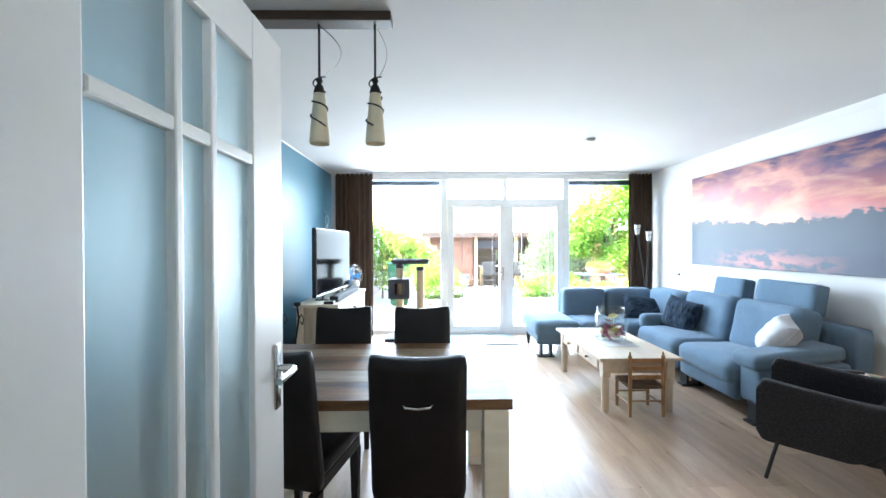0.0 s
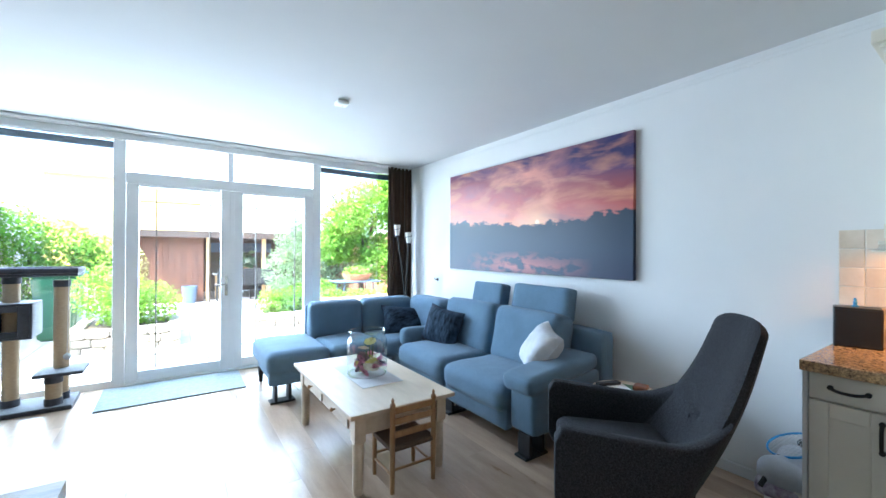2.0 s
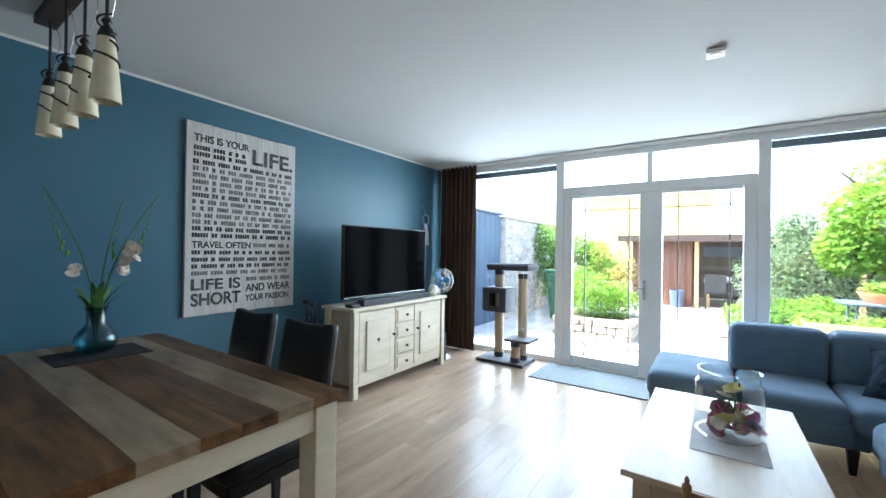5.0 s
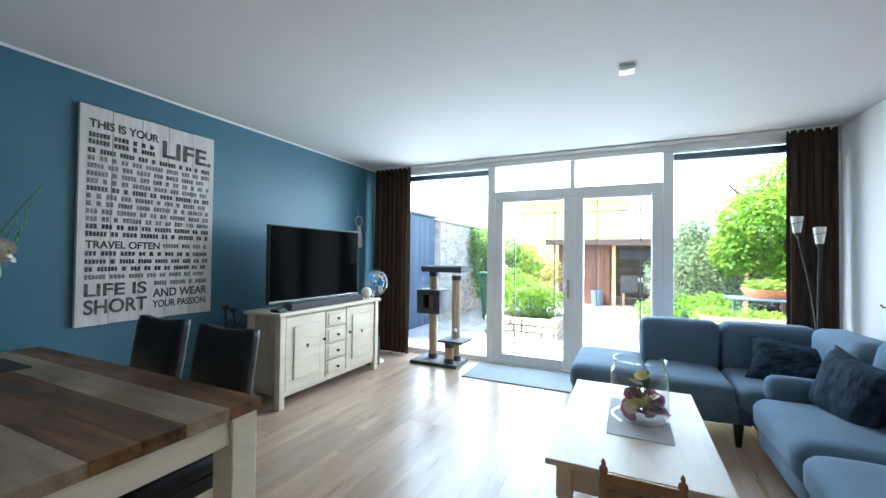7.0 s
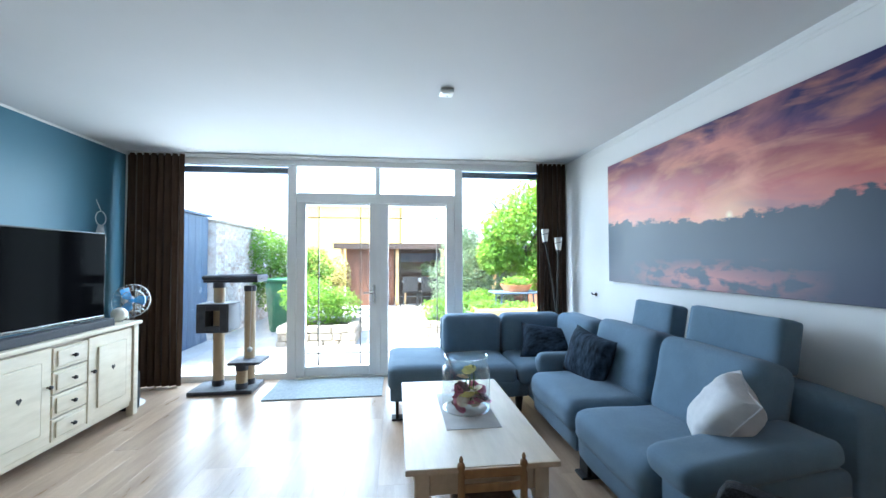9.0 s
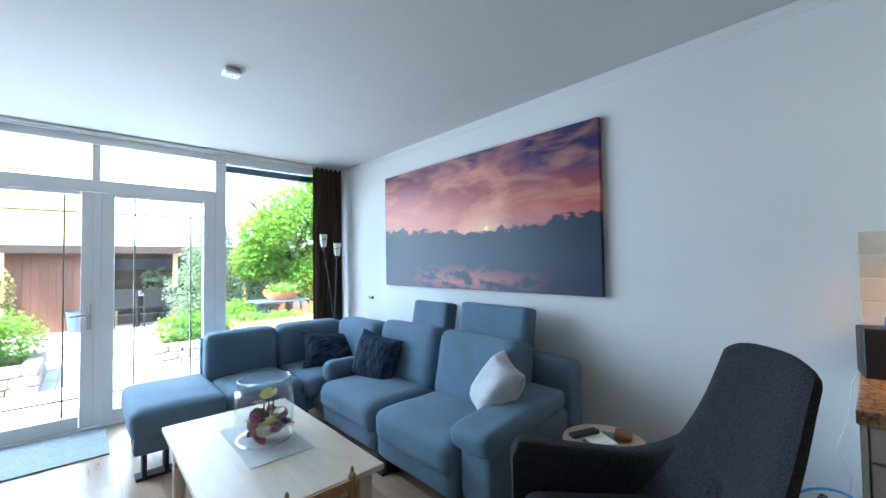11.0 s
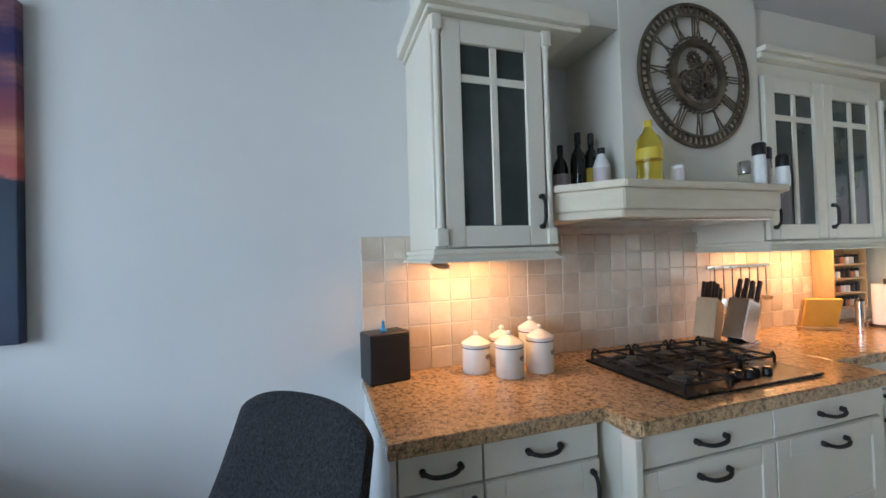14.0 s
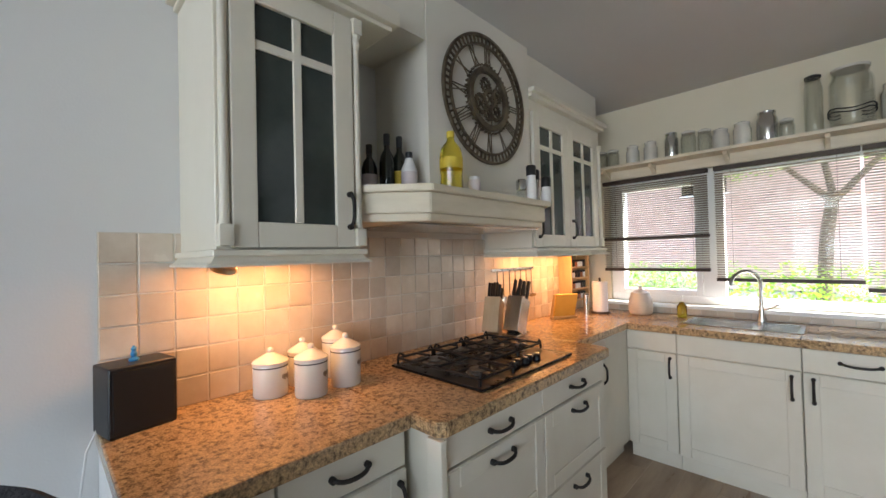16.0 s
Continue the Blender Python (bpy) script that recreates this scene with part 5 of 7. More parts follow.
part("toy_ball", lathe([(0.001, 0.42)] + [(0.028 * math.sin(a), 0.448 - 0.028 * math.cos(a)) for a in (0.5, 1.0, 1.57, 2.1, 2.6)] + [(0.001, 0.476)], 12, None, Matrix.Translation((0.02, 6.02, 0))), M_whitecloth, cat, "", True)
part("toy_cord", tube([(0.02, 6.02, 0.476), (0.02, 6.07, 1.14)], 0.002, 5), M_trim, cat)

solid("door_mat", box(0.22, 1.39, 5.745, 6.405, 0.001, 0.012, 0.004, 2), M_mat, "flat grey door mat before the garden doors", "door mat")

# ---- floor lamp in the corner by the curtain ----
fl = thing("floor_lamp", "dark iron floor lamp with two white glass cups", "floor lamp")
part("base", lathe([(0.13, 0), (0.13, 0.012), (0.10, 0.022), (0.02, 0.03)], 24, None, Matrix.Translation((3.40, 6.08, 0))), M_metal, fl, "", True)
for k, (x, y, z) in enumerate(((3.22, 6.02, 1.60), (3.335, 5.92, 1.50))):
    part("arm", tube(arc((3.40, 6.08, 0.02), (x, y, z - 0.02), (0.05 - 0.06 * k, 0.02, 0), 14), 0.009, 8), M_metal, fl, "", True)
    part("holder", lathe([(0.012, z - 0.05), (0.026, z - 0.02), (0.030, z + 0.01)], 14, None, Matrix.Translation((x, y, 0))), M_metal, fl, "", True)
    part("shade", lathe([(0.026, z - 0.02), (0.034, z + 0.03), (0.044, z + 0.12), (0.041, z + 0.12), (0.031, z + 0.03), (0.022, z - 0.012)], 20, None, Matrix.Translation((x, y, 0))), M_ceramic, fl, "white glass cup shade", True)
    part("iron_band", tube([(x + (0.038 + 0.002 * a) * math.cos(a), y + (0.038 + 0.002 * a) * math.sin(a), z + 0.02 + 0.010 * a) for a in [0.5 * q for q in range(15)]], 0.003, 5), M_metal, fl, "", True)
# small wall lamp arm by the corner
wl = thing("wall_hook", "small dark metal hook on the white wall", "hook")
part("plate", lathe([(0.022, 0), (0.018, 0.008)], 16, None, Matrix.Translation((XR - 0.001, 5.72, 1.00)) @ Matrix.Rotation(radians(-90), 4, "Y")), M_metal, wl, "", True)
part("arm", tube([(XR - 0.008, 5.72, 1.0), (XR - 0.05, 5.70, 1.0), (XR - 0.07, 5.69, 1.02)], 0.006, 6), M_metal, wl, "", True)

# bin with towel and a badminton racket between wall and kitchen units
bn = thing("laundry_bin", "white bin with a crumpled pale towel on top", "bin")
b = bmesh.new()
for q in ((3.20, 3.215, 1.925, 2.085), (3.545, 3.56, 1.925, 2.085), (3.2155, 3.5445, 1.925, 1.938), (3.2155, 3.5445, 2.072, 2.085)):
    box(*q, 0.008, 0.25, 0.003, bm=b)
box(3.20, 3.56, 1.925, 2.085, 0.0, 0.0075, bm=b)
part("bin", b, M_ceramic, bn)
part("towel", cushion(3.19, 3.57, 1.925, 2.12, 0.18, 0.36, 0.45, 14, wrinkle=0.04), M_whitecloth, bn, "crumpled white towel", True)
part("patterned_cloth", cushion(3.185, 3.40, 1.935, 2.13, 0.16, 0.27, 0.45, 12, wrinkle=0.03), mat("printed_cloth", (0.55, 0.52, 0.56), 0.9, (0.22, 0.16, 0.24), 30, bump=0.3, bscale=150), bn, "grey and plum printed cloth", True)
rk = thing("racket", "badminton racket with blue frame lying on the bin", "racket")
hp = Matrix.Translation((3.46, 2.03, 0.375)) @ Euler((radians(-14), radians(10), radians(75))).to_matrix().to_4x4()
part("head", tube([hp @ Vector((0.11 * math.cos(2 * math.pi * k / 28), 0.135 * math.sin(2 * math.pi * k / 28), 0)) for k in range(29)], 0.006, 6), M_blueplastic, rk, "blue oval frame", True)
b = bmesh.new()
for k in range(-5, 6):
    hw = 0.135 * math.sqrt(max(0, 1 - (k * 0.019 / 0.11) ** 2))
    tube([hp @ Vector((k * 0.019, -hw, 0)), hp @ Vector((k * 0.019, hw, 0))], 0.0008, 4, bm=b)
    hx = 0.11 * math.sqrt(max(0, 1 - (k * 0.024 / 0.135) ** 2))
    tube([hp @ Vector((-hx, k * 0.024, 0)), hp @ Vector((hx, k * 0.024, 0))], 0.0008, 4, bm=b)
part("strings", b, M_trim, rk)
part("handle", tube([hp @ Vector((0, 0.135, 0)), hp @ Vector((0, 0.24, -0.03)), hp @ Vector((0, 0.33, -0.06))], 0.012, 8), M_matte_black, rk, "black grip", True)


# ---- kitchen ----
def pull(points_axis, c, half, parent, out):
    """A dark iron bow handle. axis: 'y', 'x' or 'z' along which it runs; out: the way it stands off."""
    o = Vector(out)
    ax = {"x": Vector((1, 0, 0)), "y": Vector((0, 1, 0)), "z": Vector((0, 0, 1))}[points_axis]
    c = Vector(c)
    n = 10
    pts = []
    for i in range(n + 1):
        u = -1 + 2 * i / n
        pts.append(c + ax * half * u + o * (0.010 + 0.020 * (1 - u ** 4)) + (Vector((0, 0, -0.008 * (1 - u * u))) if points_axis != "z" else Vector((0, 0, 0))))
    b = tube(pts, 0.0065, 8)
    for u in (-1, 1):
        tube([c + ax * half * u, c + ax * half * u + o * 0.014], 0.010, 8, bm=b)
    return part("handle", b, M_metal, parent, "dark iron bow handle", True)


def front(a0, a1, z0, z1, plane, at, parent, name, panel=True):
    """A drawer or door front. plane 'x': it faces -x and spans y; plane 'y': it faces +y and spans x."""
    g = 0.002
    if plane == "x":
        d = part(name, box(at - 0.019, at, a0 + g, a1 - g, z0 + g, z1 - g, 0.003, 2), M_cream, parent)
    else:
        d = part(name, box(a0 + g, a1 - g, at, at + 0.019, z0 + g, z1 - g, 0.003, 2), M_cream, parent)
    if panel:
        # frame round a recessed field, standing proud of the leaf
        w, t = 0.065, 0.007
        b = bmesh.new()
        for q0, q1, r0, r1 in ((a0 + g, a0 + w, z0 + g, z1 - g), (a1 - w, a1 - g, z0 + g, z1 - g), (a0 + w, a1 - w, z0 + g, z0 + w), (a0 + w, a1 - w, z1 - w, z1 - g)):
            if plane == "x":
                box(at - 0.019 - t, at - 0.0192, q0 + 0.0004, q1 - 0.0004, r0 + 0.0004, r1 - 0.0004, 0.0025, bm=b)
            else:
                box(q0 + 0.0004, q1 - 0.0004, at + 0.0192, at + 0.019 + t, r0 + 0.0004, r1 - 0.0004, 0.0025, bm=b)
        part("panel_frame", b, M_cream, d)
    return d


OUTX, OUTY = (-1, 0, 0), (0, 1, 0)
GROUP = "cream kitchen base units"
# narrow and middle unit at the counter's free end
for y0, y1, name in ((1.635, 1.885, "narrow cream base unit with drawer and door"), (1.235, 1.632, "cream base unit with drawer and panelled door")):
    u = thing("base_unit", name, "kitchen cabinet", GROUP)
    part("body", box(3.07, 3.66, y0, y1, 0.10, 0.866), M_cream, u)
    part("plinth", box(3.12, 3.14, y0, y1, 0.0, 0.099), M_cream, u)
    d = front(y0, y1, 0.755, 0.866, "x", 3.069, u, "drawer", False)
    pull("y", (3.05, (y0 + y1) / 2, 0.815), 0.055, d, OUTX)
    d = front(y0, y1, 0.11, 0.752, "x", 3.069, u, "door")
    pull("z", (3.043, y0 + 0.032, 0.66), 0.055, d, OUTX)
end = solid("end_panel", box(3.05, 3.665, 1.888, 1.905, 0.0, 0.866, 0.002), M_frame, "white end panel of the kitchen units", "panel")
# deeper block under the hob, with three drawers in two columns
for y0, y1 in ((0.64, 1.20), (0.06, 0.637)):
    u = thing("drawer_unit", "cream base unit with three drawers below the hob", "kitchen cabinet", GROUP)
    part("body", box(2.94, 3.66, y0, y1, 0.10, 0.866), M_cream, u)
    part("plinth", box(2.99, 3.01, y0, y1, 0.0, 0.099), M_cream, u)
    for z0, z1, panel in ((0.762, 0.866, False), (0.435, 0.758, True), (0.11, 0.431, True)):
        d = front(y0, y1, z0, z1, "x", 2.939, u, "drawer", panel)
        pull("y", (2.92 if not panel else 2.913, (y0 + y1) / 2, (z0 + z1) / 2 if not panel else z1 - 0.045), 0.06, d, OUTX)
solid("corner_post", box(2.90, 2.96, 1.203, 1.228, 0.0, 0.866, 0.004, 2), M_cream, "narrow cream post at the hob block", "post")
solid("corner_post", box(2.93, 3.66, 0.02, 0.055, 0.0, 0.866, 0.004, 2), M_cream, "narrow cream panel beside the hob block", "post")
u = thing("base_unit", "cream corner base unit with drawer front and door", "kitchen cabinet", GROUP)
part("body", box(3.12, 3.66, -0.74, 0.015, 0.10, 0.866), M_cream, u)
part("plinth", box(3.16, 3.18, -0.83, 0.015, 0.0, 0.099), M_cream, u)
front(-0.42, 0.01, 0.745, 0.866, "x", 3.119, u, "drawer", False)
d = front(-0.42, 0.01, 0.11, 0.741, "x", 3.119, u, "door")
pull("z", (3.093, -0.35, 0.66), 0.055, d, OUTX)
front(-0.799, -0.424, 0.11, 0.866, "x", 3.119, u, "filler_panel", False)
# units below the window
for x0, x1, hx in ((2.80, 3.099, (2.835,)), (2.215, 2.797, (2.255,)), (1.62, 2.212, (2.17,)), (1.36, 1.617, ())):
    u = thing("base_unit", "cream base unit below the kitchen window", "kitchen cabinet", GROUP)
    part("body", box(x0, x1, YK + 0.01, -0.80, 0.10, 0.866), M_cream, u)
    part("plinth", box(x0, x1, -0.85, -0.83, 0.0, 0.099), M_cream, u)
    d = front(x0, x1, 0.745, 0.866, "y", -0.799, u, "drawer", False)
    if x0 == 1.62:
        pull("x", (2.0, -0.78, 0.81), 0.07, d, OUTY)
    d = front(x0, x1, 0.11, 0.741, "y", -0.799, u, "door", x0 > 2.7 or True)
    for q in hx:
        pull("z", (q, -0.773, 0.65), 0.06, d, OUTY)
solid("floor_vent", box(1.95, 2.10, -0.828, -0.824, 0.02, 0.085, 0.001), M_metal, "small dark ventilation grille in the plinth", "vent")

# granite worktop in one piece, with its step round the hob and the sink's cut-out
wt = thing("worktop", "polished brown speckled granite worktop", "worktop")
T0, T1 = 0.868, COUNTER


def slab(x0, x1, y0, y1):
    return part("slab", box(x0, x1, y0, y1, T0, T1, 0.006, 2), M_granite, wt)


slab(3.030, XR - 0.002, 1.2255, 1.912)
b = bmesh.new()
outline = [(2.90, 0.02), (2.90, 1.20), (2.925, 1.225), (XR - 0.002, 1.225), (XR - 0.002, -0.0), (2.94, -0.0)]
f = b.faces.new([b.verts.new((x, y, T0)) for x, y in outline])
e = bmesh.ops.extrude_face_region(b, geom=[f])
bmesh.ops.translate(b, vec=(0, 0, T1 - T0), verts=[q for q in e["geom"] if isinstance(q, bmesh.types.BMVert)])
bmesh.ops.bevel(b, geom=b.edges[:], offset=0.005, segments=2, affect="EDGES")
part("slab", b, M_granite, wt)
slab(3.085, XR - 0.002, -0.7595, -0.0005)
slab(2.80, XR - 0.002, YK + 0.002, -0.760)
slab(1.352, 2.215, YK + 0.002, -0.760)
slab(2.2155, 2.7995, -0.93, -0.760)
slab(2.2155, 2.7995, YK + 0.002, -1.225)
# sink
sk = thing("sink", "steel double sink set into the granite", "sink")
b = None
for x0, x1 in ((2.225, 2.40), (2.43, 2.79)):
    b = bmesh.new()
    for q in ((x0, x1, -1.222, -1.214), (x0, x1, -0.941, -0.933), (x0, x0 + 0.008, -1.214, -0.941), (x1 - 0.008, x1, -1.214, -0.941)):
        box(*q, 0.74, T1 + 0.002, bm=b)
    box(x0, x1, -1.222, -0.933, 0.735, 0.742, bm=b)
    part("basin", b, M_chrome, sk)
b = bmesh.new()
for q in ((2.205, 2.81, -1.235, -1.222), (2.205, 2.81, -0.933, -0.920), (2.205, 2.225, -1.222, -0.933), (2.40, 2.43, -1.222, -0.933), (2.79, 2.81, -1.222, -0.933)):
    box(*q, T1 + 0.001, T1 + 0.005, 0.0015, bm=b)
part("rim", b, M_chrome, sk)
tp = thing("kitchen_tap", "tall curved steel mixer tap behind the sink", "tap")
part("base", lathe([(0.028, T1 + 0.001), (0.026, T1 + 0.02), (0.018, T1 + 0.06), (0.016, T1 + 0.10)], 18, None, Matrix.Translation((2.42, -1.28, 0))), M_chrome, tp, "", True)
sp_pts = [(2.42, -1.28, T1 + 0.09), (2.42, -1.28, T1 + 0.22)] + [(2.42 + 0.09 * (1 - math.cos(a)) * 0.75, -1.28 + 0.09 * (1 - math.cos(a)), T1 + 0.24 + 0.095 * math.sin(a)) for a in [0.1 + 0.30 * k for k in range(11)]]
part("spout", tube(sp_pts, 0.012, 10), M_chrome, tp, "", True)
part("lever", tube([(2.42, -1.28, T1 + 0.075), (2.36, -1.26, T1 + 0.10), (2.33, -1.25, T1 + 0.12)], 0.007, 8), M_chrome, tp, "", True)

# gas hob
M_hob_glass = mat("black_hob_enamel", (0.005, 0.005, 0.006), 0.28, (0.003, 0.003, 0.004), 8, spec=0.22)
M_burner = mat("dull_burner_alloy", (0.16, 0.16, 0.155), 0.4, (0.06, 0.06, 0.06), 30, metal=0.6)
hb = thing("gas_hob", "black gas hob with cast iron grates", "hob")
HX0, HX1, HY0, HY1, HZ = 2.975, 3.485, 0.265, 0.945, COUNTER + 0.001
part("plate", box(HX0, HX1, HY0, HY1, HZ, HZ + 0.010, 0.004, 2), M_hob_glass, hb, "black enamelled plate")
burn = [(3.11, 0.80, 0.038), (3.36, 0.80, 0.045), (3.24, 0.60, 0.030), (3.38, 0.60, 0.034), (3.24, 0.69, 0.02), (3.36, 0.39, 0.055)]
for x, y, r in burn:
    if r < 0.025:
        continue
    q = part("burner", lathe([(r * 1.3, HZ + 0.010), (r * 1.2, HZ + 0.020), (r, HZ + 0.024), (r, HZ + 0.030), (0.002, HZ + 0.032)], 20, None, Matrix.Translation((x, y, 0)), False), M_burner, hb, "", True)
    part("burner_ring", lathe([(r * 1.32, HZ + 0.0105), (r * 1.34, HZ + 0.016), (r * 1.22, HZ + 0.0165)], 20, None, Matrix.Translation((x, y, 0)), False), M_chrome, q, "", True)
for y0, y1 in ((0.705, 0.925), (0.485, 0.700), (0.28, 0.48)):
    x0 = 3.0 if y0 > 0.6 else 3.13
    b = bmesh.new()
    zt = HZ + 0.042
    x1_ = HX1 - 0.013
    for q in ((x0, x0 + 0.011, y0, y1), (x1_ - 0.011, x1_, y0, y1), (x0, x1_, y0, y0 + 0.011), (x0, x1_, y1 - 0.011, y1)):
        box(*q, zt - 0.009, zt, 0.002, bm=b)
    ym = (y0 + y1) / 2
    for xc in ((x0 + (x1_ - x0) * 0.26, x0 + (x1_ - x0) * 0.74)):
        for dx, dy in ((1, 0), (-1, 0), (0, 1), (0, -1)):
            e0 = Vector((xc + 0.030 * dx, ym + 0.030 * dy, zt))
            reach = (x1_ - x0) * 0.245 if dx else (y1 - y0) / 2 - 0.004
            e1 = Vector((xc + reach * dx, ym + reach * dy, zt - 0.004))
            tube([e0, (e0 + e1) / 2, e1], 0.0058, 5, bm=b)
    box((x0 + x1_) / 2 - 0.004, (x0 + x1_) / 2 + 0.004, y0, y1, zt - 0.009, zt, 0.002, bm=b)
    for xx in (x0, x1_ - 0.008):
        for yy, dy in ((y0, 1), (y1 - 0.008, -1)):
            box(xx, xx + 0.008, yy, yy + 0.008, HZ + 0.010, zt - 0.009, bm=b)
            tube([(xx + 0.004, yy + 0.004, zt - 0.002), (xx + 0.004, yy + 0.004 + 0.010 * dy, zt + 0.014), (xx + 0.004, yy + 0.03 * dy, zt + 0.002)], 0.0052, 5, bm=b)
    part("grate", b, M_matte_black, hb, "cast iron pan support")
for k in range(5):
    part("knob", lathe([(0.017, HZ + 0.010), (0.016, HZ + 0.030), (0.012, HZ + 0.034)], 14, None, Matrix.Translation((3.045 + 0.010 * (k % 2), 0.655 - 0.047 * k, 0))), M_black, hb, "control knob", True)
    part("knob_cap", lathe([(0.012, HZ + 0.0345), (0.0125, HZ + 0.038), (0.010, HZ + 0.0395)], 14, None, Matrix.Translation((3.045 + 0.010 * (k % 2), 0.655 - 0.047 * k, 0))), M_chrome, hb, "steel cap of the knob", True)

# wall cabinet with glazed door
def glazed_door(y0, y1, z0, z1, x, parent, cols, split):
    # the body behind is solid, so the pane's dark colour gives the shaded inside
    d = part("door", box(x, x + 0.004, y0 + 0.06, y1 - 0.06, z0 + 0.07, z1 - 0.07), M_cab_glass, parent, "door with glass panes, the dim inside put into their colour")
    b = bmesh.new()
    w = 0.07
    for q0, q1, r0, r1 in ((y0, y0 + w, z0, z1), (y1 - w, y1, z0, z1), (y0 + w, y1 - w, z0, z0 + 0.075), (y0 + w, y1 - w, z1 - 0.075, z1)):
        box(x - 0.014, x + 0.008, q0 + 0.0005, q1 - 0.0005, r0 + 0.0005, r1 - 0.0005, 0.004, 2, bm=b)
    part("frame", b, M_cream, d)
    ym = (y0 + y1) / 2
    part("glazing_bar", box(x - 0.010, x - 0.0002, ym - 0.014, ym + 0.014, z0 + 0.076, z1 - 0.076, 0.003), M_cream, d)
    part("glazing_bar", box(x - 0.0096, x - 0.0002, y0 + w + 0.001, y1 - w - 0.001, split - 0.014, split + 0.014, 0.003), M_cream, d)
    return d


wc = thing("wall_cabinet", "cream wall cabinet with one glazed door and pilasters", "kitchen cabinet", "cream wall cabinets")
part("body", box(3.285, XR - 0.002, 1.225, 1.690, 1.43, 2.25, 0.003), M_cream, wc)
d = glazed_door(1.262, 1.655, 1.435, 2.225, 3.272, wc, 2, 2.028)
pull("z", (3.258, 1.285, 1.56), 0.055, d, OUTX)
for y in (1.672, 1.243):
    b = lathe([(0.016, 1.50), (0.013, 1.52), (0.012, 2.13), (0.016, 2.15), (0.013, 2.165), (0.018, 2.18)], 12, None, Matrix.Translation((3.268, y, 0)))
    box(3.245, 3.284, y - 0.019, y + 0.019, 1.44, 1.50, 0.004, 2, bm=b)
    box(3.248, 3.284, y - 0.018, y + 0.018, 2.18, 2.235, 0.004, 2, bm=b)
    part("pilaster", b, M_cream, wc, "turned cream pilaster", True)
part("bottom_board", box(3.245, XR - 0.002, 1.222, 1.708, 1.412, 1.4295, 0.003), M_cream, wc)


def pelmet(x, y0, y1, z0, z1, parent):
    """A flared moulding along the front and both ends of a wall cabinet."""
    b = bmesh.new()
    prof = ((0.0, z1), (-0.006, z1 - 0.008), (-0.010, (z0 + z1) / 2), (-0.024, z0 + 0.006), (-0.024, z0), (0.010, z0))
    rows_ = []
    for o, z in prof:
        rows_.append([b.verts.new(p) for p in ((XR - 0.006, y0 + o, z), (x + o, y0 + o, z), (x + o, y1 - o, z), (XR - 0.006, y1 - o, z))])
    for a, c in zip(rows_, rows_[1:]):
        for k in range(3):
            b.faces.new((a[k], a[k + 1], c[k + 1], c[k]))
    bmesh.ops.recalc_face_normals(b, faces=b.faces)
    bmesh.ops.solidify(b, geom=b.faces[:], thickness=0.008)
    return part("light_pelmet", b, M_cream, parent)


pelmet(3.258, 1.235, 1.700, 1.383, 1.4115, wc)
lm = thing("cabinet_spot", "small round spot light below the wall cabinet", "lamp", "spot lights under the wall cabinets")
part("housing", lathe([(0.045, 1.397), (0.045, 1.4045)], 20, None, Matrix.Translation((3.50, 1.47, 0))), M_chrome, lm, "", True)
part("lens", lathe([(0.036, 1.3945), (0.036, 1.3968)], 20, None, Matrix.Translation((3.50, 1.47, 0))), glow("warm_lamp_lens", (1.0, 0.62, 0.25), 4.0), lm)
for ly in (-0.30, -0.72):
    copy_thing(lm, Matrix.Translation((0, ly - 1.47, 0)))
hl = thing("swivel_spot", "small round brass swivel lamp under the wall cabinet", "lamp")
sw = Matrix.Translation((3.41, 1.632, 1.380)) @ Matrix.Rotation(radians(26), 4, Vector((0.7, 0.7, 0)))
part("housing", lathe([(0.026, 0.010), (0.036, 0.004), (0.038, -0.008), (0.033, -0.012), (0.030, -0.008)], 24, None, sw, False), mat("pale_brass", (0.62, 0.44, 0.26), 0.3, (0.52, 0.36, 0.2), 12, metal=0.6), hl, "", True)
part("stem", tube([(3.41, 1.632, 1.411), (3.41, 1.632, 1.386)], 0.008, 8), M_chrome, hl, "", True)

# crown moulding from the cabinet to the chimney, with the boxing above it
b = bmesh.new()
for k, (o, z0, z1) in enumerate(((0.004, 2.25, 2.268), (0.026, 2.268, 2.325))):
    box(3.255 - o, XR - 0.002, 1.09 - o, 1.70 + o, z0 + 0.0003, z1, 0.006, 2, bm=b)
solid("cornice", b, M_cream, "stepped cream cornice above the wall cabinet", "cornice")
structure("wall_boxing", box(3.305, XR, 0.865, 1.66, 2.326, H), M_warm_white, "warm white boxing between cornice and ceiling", "wall")
structure("chimney_breast", box(3.30, XR, 0.06, 0.862, 1.66, H), M_warm_white, "warm white plastered chimney above the hob", "chimney")
structure("wall_boxing", box(3.34, XR, -0.96, 0.058, 2.356, H), M_warm_white, "warm white boxing above the double wall cabinet", "wall")

# mantel-shaped cooker hood
hd = thing("cooker_hood", "cream mantel cooker hood with a stepped shelf", "cooker hood")


def mantel(o, z0, z1):
    b = bmesh.new()
    pts = [(XR - 0.003, 1.2245), (3.31 - o, 1.2245), (3.13 - o, 1.03 + o * 0.5), (3.13 - o, 0.25 - o * 0.5), (3.31 - o, 0.062), (XR - 0.003, 0.062)]
    f = b.faces.new([b.verts.new((x, y, z0)) for x, y in pts])
    e = bmesh.ops.extrude_face_region(b, geom=[f])
    bmesh.ops.translate(b, vec=(0, 0, z1 - z0), verts=[q for q in e["geom"] if isinstance(q, bmesh.types.BMVert)])
    bmesh.ops.bevel(b, geom=b.edges[:], offset=0.004, segments=2, affect="EDGES")
